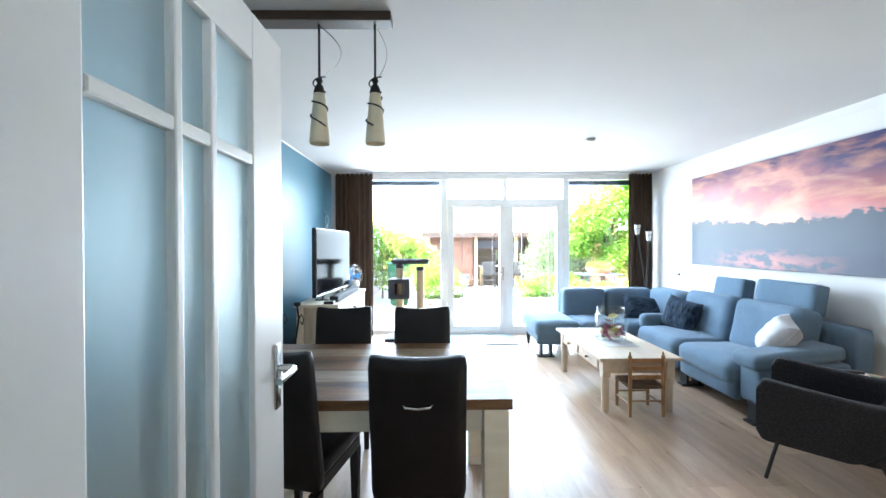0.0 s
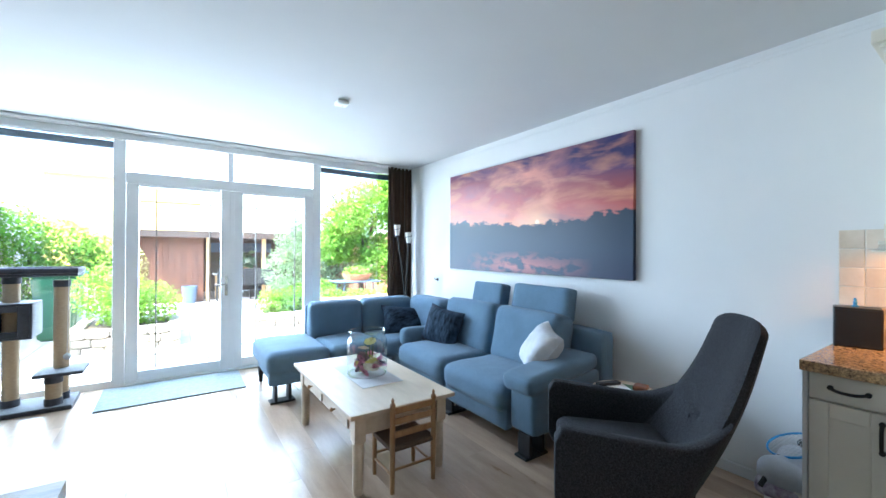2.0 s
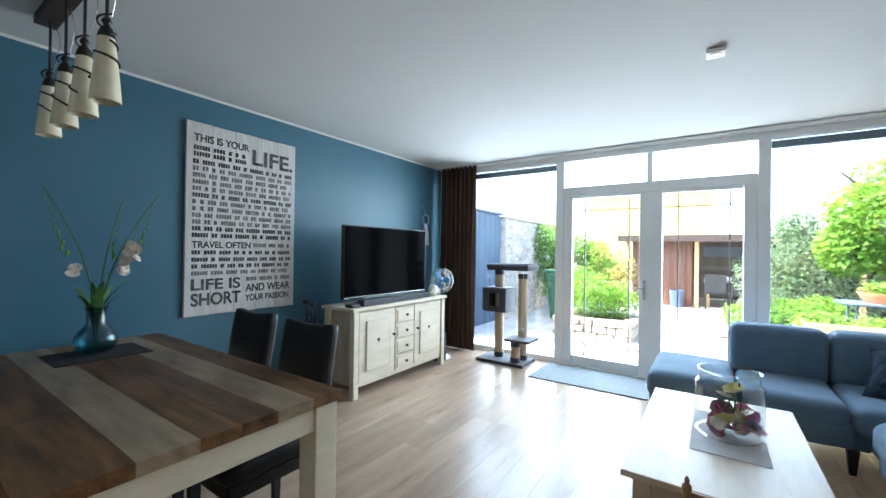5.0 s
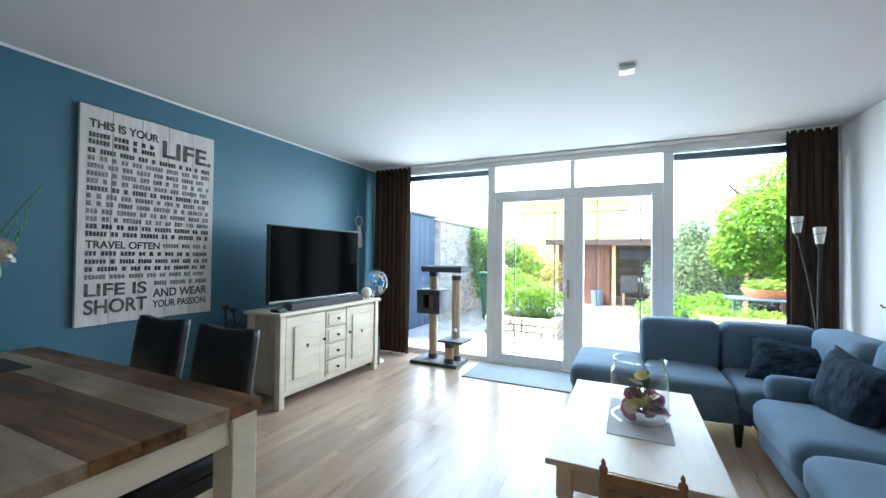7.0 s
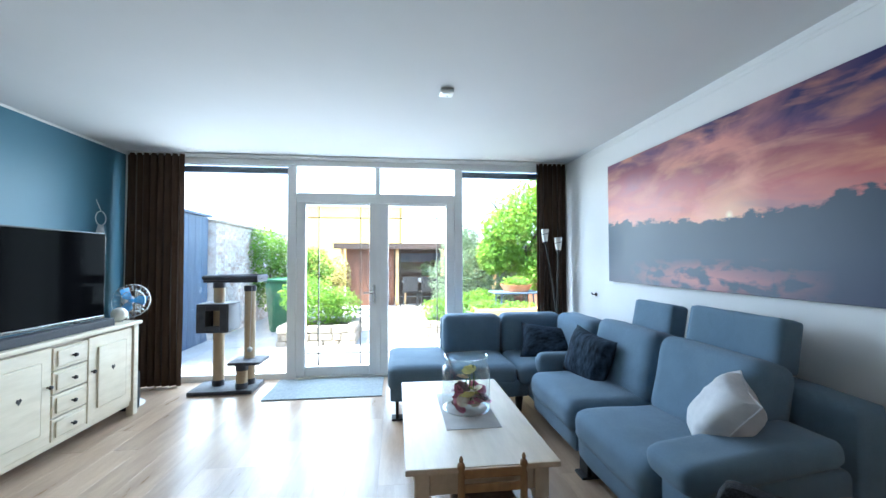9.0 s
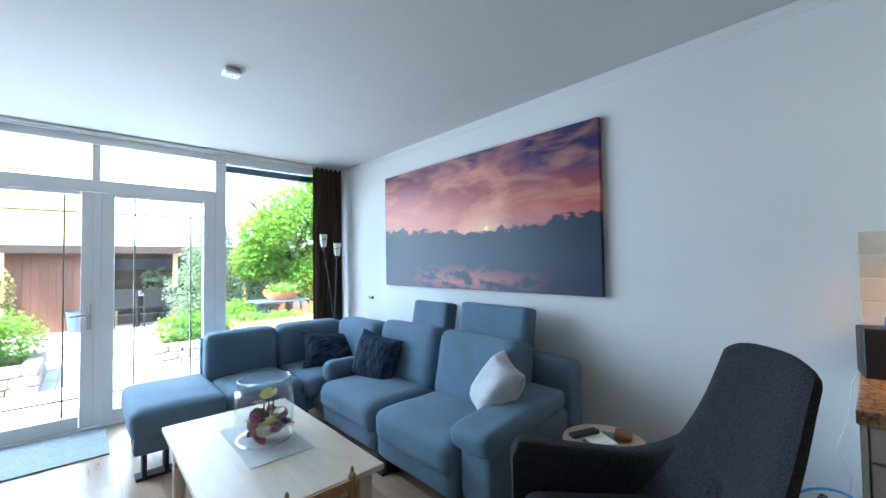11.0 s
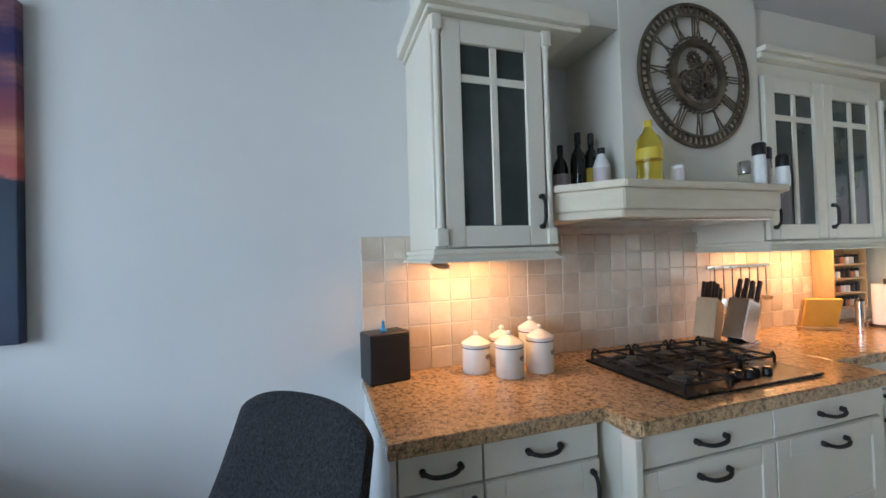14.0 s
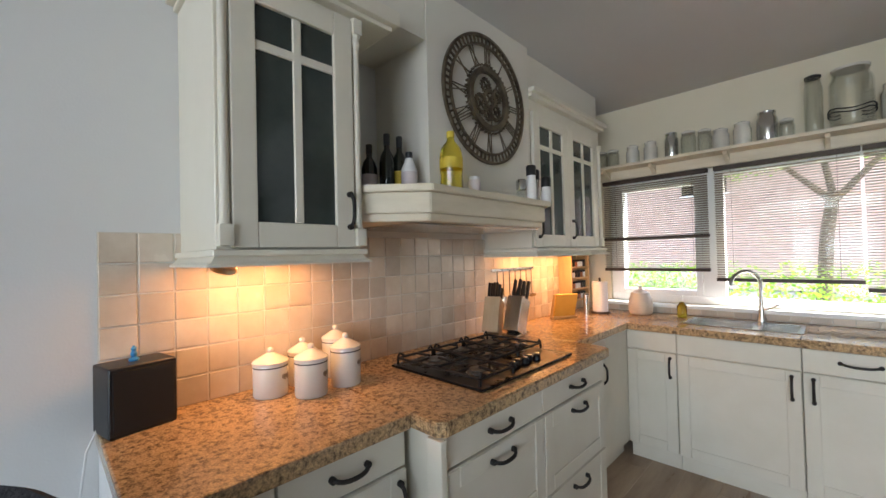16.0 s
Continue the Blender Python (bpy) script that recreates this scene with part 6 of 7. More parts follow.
    return b


part("shelf", mantel(0.045, 1.632, 1.658), M_cream_wood, hd, "projecting cream shelf")
part("fascia", mantel(0.018, 1.557, 1.6317), M_cream_wood, hd)
part("moulding", mantel(0.0, 1.528, 1.5568), M_cream_wood, hd)
part("filter", box(3.18, 3.60, 0.20, 1.05, 1.520, 1.5275, 0.002), M_chrome, hd, "steel grease filter")

# double wall cabinet
wc2 = thing("wall_cabinet", "cream wall cabinet with two glazed doors", "kitchen cabinet", "cream wall cabinets")
part("body", box(3.315, XR - 0.002, -0.93, 0.040, 1.43, 2.30, 0.003), M_cream, wc2)
for y0, y1, hy in ((-0.385, 0.035, 0.003), (-0.825, -0.389, -0.421)):
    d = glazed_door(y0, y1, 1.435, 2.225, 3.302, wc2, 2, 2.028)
    pull("z", (3.288, hy, 1.55), 0.055, d, OUTX)
b = lathe([(0.016, 1.50), (0.013, 1.52), (0.012, 2.13), (0.016, 2.15), (0.018, 2.18)], 12, None, Matrix.Translation((3.295, -0.875, 0)))
box(3.275, 3.314, -0.894, -0.856, 1.44, 1.50, 0.004, 2, bm=b)
part("pilaster", b, M_cream, wc2, "turned cream pilaster", True)
part("bottom_board", box(3.275, XR - 0.002, -0.945, 0.050, 1.412, 1.4295, 0.003), M_cream, wc2)
pelmet(3.288, -0.935, 0.040, 1.380, 1.4115, wc2)
b = box(3.28, XR - 0.002, -0.95, 0.058, 2.301, 2.328, 0.006, 2)
box(3.26, XR - 0.002, -0.97, 0.0585, 2.3285, 2.355, 0.006, 2, bm=b)
part("cornice", b, M_cream, wc2)

# skeleton wall clock
ck = thing("wall_clock", "large round bronze skeleton clock with roman numerals", "clock")
CM = Matrix.Translation((3.292, 0.466, 2.166)) @ Matrix.Scale(1.045, 4) @ Matrix.Rotation(radians(-90), 4, "Y") @ Matrix.Rotation(radians(-90), 4, "Z")
# in the clock's own plane x runs to the viewer's right, y up, z towards the viewer


def ring(r0, r1, z0, z1, segs=64):
    b = bmesh.new()
    lathe([(r0, z0), (r1, z0), (r1, z1), (r0, z1), (r0, z0)], segs, b, None, False)
    return b


def on_clock(b):
    bmesh.ops.transform(b, matrix=CM, verts=b.verts)
    return b


part("outer_ring", on_clock(ring(0.292, 0.305, 0.0, 0.014)), M_bronze, ck, "", True)
part("minute_ring", on_clock(ring(0.252, 0.262, 0.002, 0.014)), M_bronze, ck, "", True)
b = bmesh.new()
for k in range(60):
    a = 2 * math.pi * k / 60
    box(0.262, 0.292, -0.0042, 0.0042, 0.004, 0.011, bm=b, m=Matrix.Rotation(a, 4, "Z"))
part("minute_band", on_clock(b), M_bronze, ck)
part("dial_ring", on_clock(ring(0.122, 0.150, 0.006, 0.026)), M_bronze, ck, "", True)
numerals = ["III", "II", "I", "XII", "XI", "X", "IX", "VIII", "VII", "VI", "V", "IIII"]
for k, num in enumerate(numerals):
    a = 2 * math.pi * k / 12
    b = bmesh.new()
    strokes = {"I": 0.012, "V": 0.026, "X": 0.026}
    total = sum(strokes[c] for c in num)
    t = -total / 2
    for c in num:
        w = strokes[c]
        mid = t + w / 2
        if c == "I":
            lines = [((0.160, mid), (0.250, mid))]
        elif c == "V":
            lines = [((0.250, mid - w * 0.4), (0.160, mid)), ((0.250, mid + w * 0.4), (0.160, mid))]
        else:
            lines = [((0.250, mid - w * 0.4), (0.160, mid + w * 0.4)), ((0.250, mid + w * 0.4), (0.160, mid - w * 0.4))]
        for p, q in lines:
            tube([(p[0], p[1], 0.014), (q[0], q[1], 0.014)], 0.0032, 4, bm=b)
        t += w
    bmesh.ops.transform(b, matrix=Matrix.Rotation(a, 4, "Z"), verts=b.verts)
    part("numeral", on_clock(b), M_bronze, ck)


def gear(x, y, r, z, teeth):
    b = ring(r * 0.72, r, z, z + 0.008, 28)
    for k in range(teeth):
        box(r, r + 0.007, -0.003, 0.003, z, z + 0.008, bm=b, m=Matrix.Rotation(2 * math.pi * k / teeth, 4, "Z"))
    for k in range(4):
        box(0, r * 0.75, -0.003, 0.003, z + 0.001, z + 0.007, bm=b, m=Matrix.Rotation(math.pi * k / 2 + r * 20, 4, "Z"))
    lathe([(0.008, z), (0.008, z + 0.014)], 12, b)
    bmesh.ops.translate(b, vec=(x, y, 0), verts=b.verts)
    part("gear", on_clock(b), M_bronze, ck)


for gx, gy, gr, gz, gt in ((0, 0, 0.045, 0.018, 20), (0.05, -0.05, 0.038, 0.010, 16), (-0.055, -0.03, 0.042, 0.008, 18), (-0.02, 0.06, 0.034, 0.012, 14), (0.06, 0.03, 0.030, 0.016, 14), (-0.015, -0.075, 0.026, 0.018, 12)):
    gear(gx, gy, gr, gz, gt)
b = bmesh.new()
for k in range(40):
    box(0.155, 0.164, -0.004, 0.004, 0.006, 0.022, bm=b, m=Matrix.Rotation(2 * math.pi * k / 40, 4, "Z"))
part("toothed_rim", on_clock(b), M_bronze, ck)
for ln_, ang, wd in ((0.10, 62, 0.006), (0.145, -95, 0.004)):
    part("clock_hand", on_clock(box(-0.02, ln_, -wd, wd, 0.036, 0.039, 0.001, m=Matrix.Rotation(radians(ang), 4, "Z"))), M_bronze, ck)

# bottles and jars on the hood's shelf
SH = 1.6585


def bottle(name, x, y, profile, material, label, cap=None, cap_profile=None, band=None):
    b = thing(name, label, "bottle")
    p = part("body", lathe(profile, 18, None, Matrix.Translation((x, y, SH))), material, b, "", True)
    if cap:
        part("cap", lathe(cap_profile, 14, None, Matrix.Translation((x, y, SH))), cap, b, "", True)
    if band:
        r, z0, z1, mt = band
        part("paper_label", lathe([(r, z0), (r, z1)], 18, None, Matrix.Translation((x, y, SH)), False), mt, p, "", True)
    return b


M_dark_bottle = mat("dark_bottle_glass", (0.012, 0.016, 0.010), 0.08, (0.008, 0.010, 0.007), 4, spec=0.7)
M_oil = glass("sunflower_oil", (0.95, 0.80, 0.10))
M_oil.node_tree.nodes["Principled BSDF"].inputs["Transmission Weight"].default_value = 1.0
M_label_y = mat("yellow_label", (0.70, 0.52, 0.05), 0.6)
M_label_p = mat("pale_label", (0.68, 0.60, 0.60), 0.6)
wine = [(0.030, 0), (0.033, 0.01), (0.033, 0.13), (0.026, 0.16), (0.012, 0.185), (0.012, 0.235)]
for x, y, s, lab in ((3.50, 1.12, 0.80, None), (3.47, 1.05, 0.88, M_label_p), (3.42, 0.995, 1.06, None), (3.41, 0.935, 1.05, M_label_y)):
    bottle("bottle", x, y, [(r, z * s) for r, z in wine], M_dark_bottle, "dark glass bottle of oil or vinegar on the shelf", M_black, [(0.0135, 0.20 * s), (0.0135, 0.245 * s), (0.010, 0.248 * s)], (0.0335, 0.03, 0.10 * s, lab) if lab else None)
bottle("bottle", 3.335, 0.945, [(0.030, 0), (0.034, 0.01), (0.034, 0.10), (0.020, 0.135), (0.014, 0.15)], M_paper, "white plastic bottle beside the dark bottles", M_black, [(0.015, 0.15), (0.015, 0.175)], (0.0345, 0.025, 0.09, M_label_p))
bottle("oil_bottle", 3.195, 0.838, [(0.044, 0), (0.048, 0.013), (0.045, 0.07), (0.048, 0.09), (0.048, 0.145), (0.041, 0.18), (0.018, 0.21), (0.014, 0.225)], M_oil, "clear bottle of yellow cooking oil on the hood", M_label_y, [(0.016, 0.225), (0.016, 0.25)], (0.0484, 0.095, 0.138, M_label_y))
bottle("spice_jar", 3.185, 0.705, [(0.026, 0), (0.028, 0.005), (0.028, 0.055), (0.022, 0.065)], M_label_p, "small pale pink jar beside the oil bottle", M_paper, [(0.024, 0.065), (0.024, 0.078)])
for x, y, h_, m_, cp in ((3.17, 0.36, 0.055, M_glass, M_chrome), (3.15, 0.30, 0.13, M_paper, M_black), (3.17, 0.235, 0.12, M_chrome, M_black), (3.14, 0.175, 0.085, M_paper, M_black)):
    bottle("pepper_mill", x, y, [(0.024, 0), (0.025, h_ * 0.5), (0.022, h_)], m_, "small spice mill with dark lid on the hood", cp, [(0.025, h_), (0.025, h_ + 0.045), (0.020, h_ + 0.052)])

# things on the worktop
spk = thing("speaker", "black cube loudspeaker at the worktop's end", "loudspeaker")
part("housing", box(-0.06, 0.06, -0.085, 0.085, 0, 0.195, 0.008, 3), M_black, spk)
part("grille", box(-0.0625, -0.0603, -0.076, 0.076, 0.012, 0.183, 0.001), M_matte_black, spk)
place(spk, 3.585, 1.825, COUNTER + 0.0005, 12)
tr = thing("figurine", "tiny red and blue figurine standing on the loudspeaker", "figurine")
part("figure", lathe([(0.012, 0), (0.014, 0.006), (0.006, 0.012), (0.009, 0.022), (0.005, 0.03), (0.008, 0.036), (0.002, 0.045)], 12, None, Matrix.Translation((3.58, 1.83, COUNTER + 0.196))), M_blueplastic, tr, "", True)


def canister(x, y, r, h_):
    c = thing("canister", "white enamel storage canister with a knobbed lid", "canister", "white canisters on the worktop")
    bd = part("body", lathe([(r * 0.96, 0), (r, 0.006), (r, h_ - 0.004), (r * 0.97, h_)], 28, None, Matrix.Translation((x, y, COUNTER + 0.001))), M_ceramic, c, "", True)
    part("rim_band", lathe([(r * 1.012, h_ - 0.012), (r * 1.012, h_ - 0.008)], 28, None, Matrix.Translation((x, y, COUNTER + 0.001)), False), M_metal, bd, "dark line round the rim", True)
    b = bmesh.new()
    for k in range(7):
        a = radians(200 + 5.5 * k)
        q = Matrix.Translation((x + (r + 0.0006) * math.cos(a), y + (r + 0.0006) * math.sin(a), COUNTER + h_ * 0.62)) @ Matrix.Rotation(a, 4, "Z")
        box(-0.0004, 0.0004, -0.0022, 0.0022, -0.006 - 0.004 * (k % 3), 0.006 + 0.003 * (k % 2), bm=b, m=q)
    part("lettering", b, M_greyblind, bd, "faint grey script")
    part("lid", lathe([(r * 1.04, h_ + 0.0015), (r * 1.04, h_ + 0.006), (r * 0.86, h_ + 0.014), (r * 0.3, h_ + 0.032), (0.008, h_ + 0.036), (0.012, h_ + 0.044), (0.010, h_ + 0.052), (0.002, h_ + 0.056)], 28, None, Matrix.Translation((x, y, COUNTER + 0.001))), M_ceramic, c, "", True)
    return c


for x, y, r, h_ in ((3.545, 1.445, 0.059, 0.115), (3.435, 1.345, 0.057, 0.128), (3.445, 1.198, 0.057, 0.140), (3.585, 1.305, 0.054, 0.122), (3.585, 1.160, 0.054, 0.150)):
    canister(x, y, r, h_)


def knife_block(x, y, material, a, label, seed):
    k = thing("knife_block", label, "knife block", "knife blocks beside the hob")
    tilt = Matrix.Rotation(radians(24), 4, "X")
    lift = Matrix.Translation((0, 0, 0.024))
    part("block", box(-0.045, 0.045, -0.055, 0.055, 0.0, 0.20, 0.004, 2, m=lift @ tilt), material, k)
    part("foot", box(-0.045, 0.045, -0.10, 0.06, 0, 0.022, 0.003), material, k)
    r_ = random.Random(seed)
    for i in range(6):
        bx_, by_ = -0.03 + 0.03 * (i % 3), -0.03 + 0.05 * (i // 3)
        ln2 = r_.uniform(0.06, 0.11)
        q = part("knife", box(bx_ - 0.001, bx_ + 0.001, by_ - 0.012, by_ + 0.012, 0.19, 0.21, m=lift @ tilt), M_chrome, k)
        part("knife_handle", box(bx_ - 0.007, bx_ + 0.007, by_ - 0.012, by_ + 0.012, 0.2105, 0.21 + ln2, 0.004, 2, m=lift @ tilt), M_matte_black, q, "black knife handle")
    place(k, x, y, COUNTER + 0.001, a)
    k.scale = (1.04, 1.04, 1.04)
    return k


knife_block(3.50, 0.20, mat("pale_beech", (0.55, 0.42, 0.27), 0.45, (0.46, 0.34, 0.21), 5, (3, 3, 0.6)), 22, "pale beech knife block with black knives", 1)
knife_block(3.42, 0.095, M_chrome, 8, "steel knife block with black knives", 2)

# utensil rail on the tiles
ut = thing("utensil_rail", "steel wall rail with hanging cooking utensils", "utensil rail")
part("rail", box(3.640, 3.652, -0.50, 0.00, 1.285, 1.305, 0.003), M_chrome, ut)
for y in (-0.48, -0.02):
    part("bracket", box(3.652, XR - 0.012, y - 0.01, y + 0.01, 1.285, 1.305, 0.002), M_chrome, ut)
for k in range(7):
    y = -0.045 - 0.068 * k
    b = tube([(3.634, y, 1.30), (3.634, y, 1.12)], 0.004, 6)
    if k % 3 == 0:
        lathe([(0.004, 0), (0.026, 0.010), (0.030, 0.028), (0.028, 0.028), (0.022, 0.012), (0.004, 0.004)], 14, b, Matrix.Translation((3.632, y, 1.085)))
    elif k % 3 == 1:
        box(3.632, 3.636, y - 0.026, y + 0.026, 1.03, 1.115, 0.004, 2, bm=b)
    else:
        for q in (-0.012, 0, 0.012):
            tube([(3.634, y, 1.125), (3.634, y + q, 1.10), (3.634, y + q, 1.05)], 0.003, 5, bm=b)
    part("utensil", b, M_chrome, ut, "steel cooking utensil", True)

# cookbook stand, spice rack, kitchen roll, cookie jar, soap
cb = thing("cookbook_stand", "yellow cookbook on a wooden stand", "book stand")
stand = Matrix.Rotation(radians(-20), 4, "X")
part("book", box(-0.085, 0.085, 0.004, 0.022, 0.022, 0.20, 0.003, m=stand), mat("yellow_cover", (0.72, 0.42, 0.07), 0.5, (0.62, 0.34, 0.05), 6), cb, "yellow book cover")
part("stand", box(-0.095, 0.095, -0.012, 0.0, 0.006, 0.19, 0.003, m=stand), M_warmwood, cb)
part("ledge", box(-0.095, 0.095, -0.02, 0.05, 0, 0.016, 0.003), M_warmwood, cb)
place(cb, 3.53, -0.70, COUNTER + 0.001, 55)
sr = thing("spice_rack", "beech spice rack filled with small jars", "spice rack")
RX0, RX1, RY0, RY1, RZ0, RZ1 = 3.545, XR - 0.013, -1.22, -0.90, COUNTER + 0.09, 1.37
for y in (RY1 - 0.014, RY0):
    part("side", box(RX0, RX1, y, y + 0.014, RZ0, RZ1, 0.002), M_warmwood, sr)
part("back", box(RX1 - 0.008, RX1, RY0 + 0.0145, RY1 - 0.0145, RZ0, RZ1), M_warmwood, sr)
for k in range(4):
    z = RZ0 + 0.005 + 0.088 * k
    s_ = part("shelf", box(RX0, RX1 - 0.0085, RY0 + 0.0145, RY1 - 0.0145, z, z + 0.010), M_warmwood, sr)
    for i in range(6):
        y = RY0 + 0.045 + 0.046 * i
        part("jar", lathe([(0.017, z + 0.0105), (0.018, z + 0.045), (0.014, z + 0.05)], 10, None, Matrix.Translation((RX0 + 0.035, y, 0))), (M_paper, M_metal, M_paper, M_darkwood, M_terracotta)[(i * 2 + k) % 5], s_, "", True)
        part("lid", cyl(RX0 + 0.035, y, z + 0.0505, z + 0.066, 0.018, None, 10), M_matte_black, s_, "", True)
kr = thing("kitchen_roll", "white kitchen roll on a dark holder", "kitchen roll")
part("foot", cyl(3.40, -1.08, COUNTER + 0.001, COUNTER + 0.016, 0.075, 0.07), M_darkwood, kr, "", True)
part("roll", lathe([(0.02, COUNTER + 0.017), (0.058, COUNTER + 0.017), (0.058, COUNTER + 0.25), (0.02, COUNTER + 0.25)], 24, None, Matrix.Translation((3.40, -1.08, 0)), False), M_paper, kr, "", True)
part("spindle", cyl(3.40, -1.08, COUNTER + 0.016, COUNTER + 0.28, 0.008), M_darkwood, kr, "", True)
bottles_ = thing("steel_shaker", "two steel shakers before the spice rack", "shaker")
part("body", cyl(3.47, -0.98, COUNTER + 0.001, COUNTER + 0.15, 0.022), M_chrome, bottles_, "", True)
part("cap", cyl(3.47, -0.98, COUNTER + 0.1505, COUNTER + 0.165, 0.023, 0.015), M_black, bottles_, "", True)
cj = thing("cookie_jar", "round cream ceramic jar with lid on the worktop", "jar")
part("body", lathe([(0.066, 0), (0.080, 0.012), (0.086, 0.05), (0.080, 0.115), (0.064, 0.150)], 26, None, Matrix.Translation((3.135, -1.19, COUNTER + 0.001))), M_beige_ceramic, cj, "", True)
part("lid", lathe([(0.068, 0.1505), (0.064, 0.165), (0.030, 0.182), (0.012, 0.188), (0.018, 0.203), (0.004, 0.216)], 26, None, Matrix.Translation((3.135, -1.19, COUNTER + 0.001))), M_beige_ceramic, cj, "", True)
so = thing("soap_bottle", "clear soap bottle with yellow liquid by the sink", "bottle")
part("body", lathe([(0.03, 0), (0.032, 0.01), (0.032, 0.08), (0.018, 0.10), (0.012, 0.11)], 18, None, Matrix.Translation((2.86, -1.20, COUNTER + 0.001))), M_oil, so, "", True)
part("pump", tube([(2.86, -1.20, COUNTER + 0.11), (2.86, -1.20, COUNTER + 0.15), (2.86, -1.16, COUNTER + 0.15)], 0.006, 6), M_paper, so, "", True)
# loudspeaker lead and plug
solid("speaker_cable", tube([(3.60, 1.91, COUNTER + 0.02), (3.62, 1.935, COUNTER - 0.05), (3.63, 1.95, 0.72), (3.60, 1.99, 0.58), (3.64, 1.95, 0.45), (3.655, 1.97, 0.33)], 0.0035, 6), M_trim, "white lead hanging from the loudspeaker", "cable", smooth=True)
sk2 = thing("wall_socket", "white double wall socket with black plugs", "socket")
part("plate", box(XR - 0.012, XR - 0.001, 1.93, 2.08, 0.29, 0.37, 0.004, 2), M_frame, sk2)
for y in (1.965, 2.045):
    part("plug", lathe([(0.018, 0), (0.019, 0.03), (0.012, 0.04)], 14, None, Matrix.Translation((XR - 0.012, y, 0.33)) @ Matrix.Rotation(radians(-90), 4, "Y")), M_black, sk2, "", True)

# ---- kitchen window with blinds and shelf ----
kw = thing("window_2", "wide kitchen window with white frames", "window", kind="structure")
KY0, KY1 = YK - 0.09, YK - 0.03


def kbar(x0, x1, z0, z1, name="window_frame", d=0.0):
    return part(name, box(x0, x1, KY0, KY1 + d, z0, z1, 0.005, 2), M_frame, kw)


kbar(1.452, 3.418, 0.992, 1.052)
kbar(1.452, 3.418, 1.93, 1.988)
kbar(3.355, 3.418, 1.053, 1.929)
kbar(2.62, 2.755, 1.053, 1.929, "mullion", 0.012)
kbar(1.452, 1.51, 1.053, 1.929)
for q in ((2.757, 2.80, 1.053, 1.929), (3.31, 3.353, 1.053, 1.929), (2.801, 3.309, 1.053, 1.095), (2.801, 3.309, 1.887, 1.929)):
    kbar(*q, "casement", 0.018)
for x0, x1 in ((2.80, 3.31), (1.51, 2.62)):
    p = part("pane", box(x0, x1, YK - 0.062, YK - 0.057, 1.053, 1.929), M_pane, kw)
    p.visible_shadow = False
structure("window_sill", box(1.40, 3.47, YK - 0.002, YK + 0.075, 0.965, 0.992, 0.006, 2), M_frame, "white sill below the kitchen window", "window sill")


def blind(x0, x1, zt, zb, label, mid=None):
    bl = thing("venetian_blind", label, "blind", "venetian blinds at the kitchen window")
    part("head_rail", box(x0, x1, YK + 0.006, YK + 0.046, zt, zt + 0.03, 0.003), M_darkwood, bl, "dark wooden head rail")
    part("bottom_rail", box(x0, x1, YK + 0.008, YK + 0.044, zb - 0.024, zb, 0.004, 2), M_darkwood, bl, "dark wooden bottom rail")
    n = int((zt - zb) / 0.0165)
    proto = box(x0 + 0.004, x1 - 0.004, -0.0115, 0.0115, -0.0008, 0.0008, m=Matrix.Rotation(radians(15), 4, "X"))
    me = bpy.data.meshes.new("slat")
    proto.to_mesh(me)
    proto.free()
    me.materials.append(M_greyblind)
    for k in range(n):
        s_ = new("slat", me)
        s_.parent = bl
        s_.matrix_basis = Matrix.Translation((0, YK + 0.026, zb + 0.008 + 0.0165 * k))
    for xx in (x0 + 0.10, x1 - 0.10):
        part("ladder_cord", tube([(xx, YK + 0.040, zt), (xx, YK + 0.040, zb)], 0.0012, 4), M_darkwood, bl)
    if mid:
        part("middle_rail", box(x0, x1, YK + 0.008, YK + 0.044, mid - 0.011, mid + 0.011, 0.004, 2), M_darkwood, bl)


blind(2.70, 3.45, 1.952, 1.262, "grey-beige slatted blind half lowered over the casement", 1.50)
blind(1.945, 2.665, 1.952, 1.195, "grey-beige slatted blind half lowered over the wide pane")
blind(1.46, 1.937, 1.952, 1.15, "narrow grey-beige slatted blind over the wide pane's end")

sf = thing("wall_shelf", "long cream shelf above the kitchen window", "shelf")
part("board", box(1.352, 3.665, YK + 0.001, YK + 0.165, 2.065, 2.088, 0.005, 2), M_cream_wood, sf)
part("fascia", box(1.352, 3.665, YK + 0.001, YK + 0.020, 1.990, 2.0645, 0.004, 2), M_cream_wood, sf)
for x in (1.55, 2.08, 2.58, 3.05, 3.40):
    b = bmesh.new()
    f = b.faces.new([b.verts.new((x - 0.012, YK + 0.021 + a, 2.064 - c)) for a, c in ((0, 0), (0.11, 0), (0.10, 0.02), (0.03, 0.045), (0, 0.07))])
    e = bmesh.ops.extrude_face_region(b, geom=[f])
    bmesh.ops.translate(b, vec=(0.024, 0, 0), verts=[q for q in e["geom"] if isinstance(q, bmesh.types.BMVert)])
    part("bracket", b, M_cream_wood, sf)
SZ = 2.0885
M_jar_milk = mat("milky_glass_jar", (0.66, 0.63, 0.55), 0.2, (0.54, 0.51, 0.44), 6)
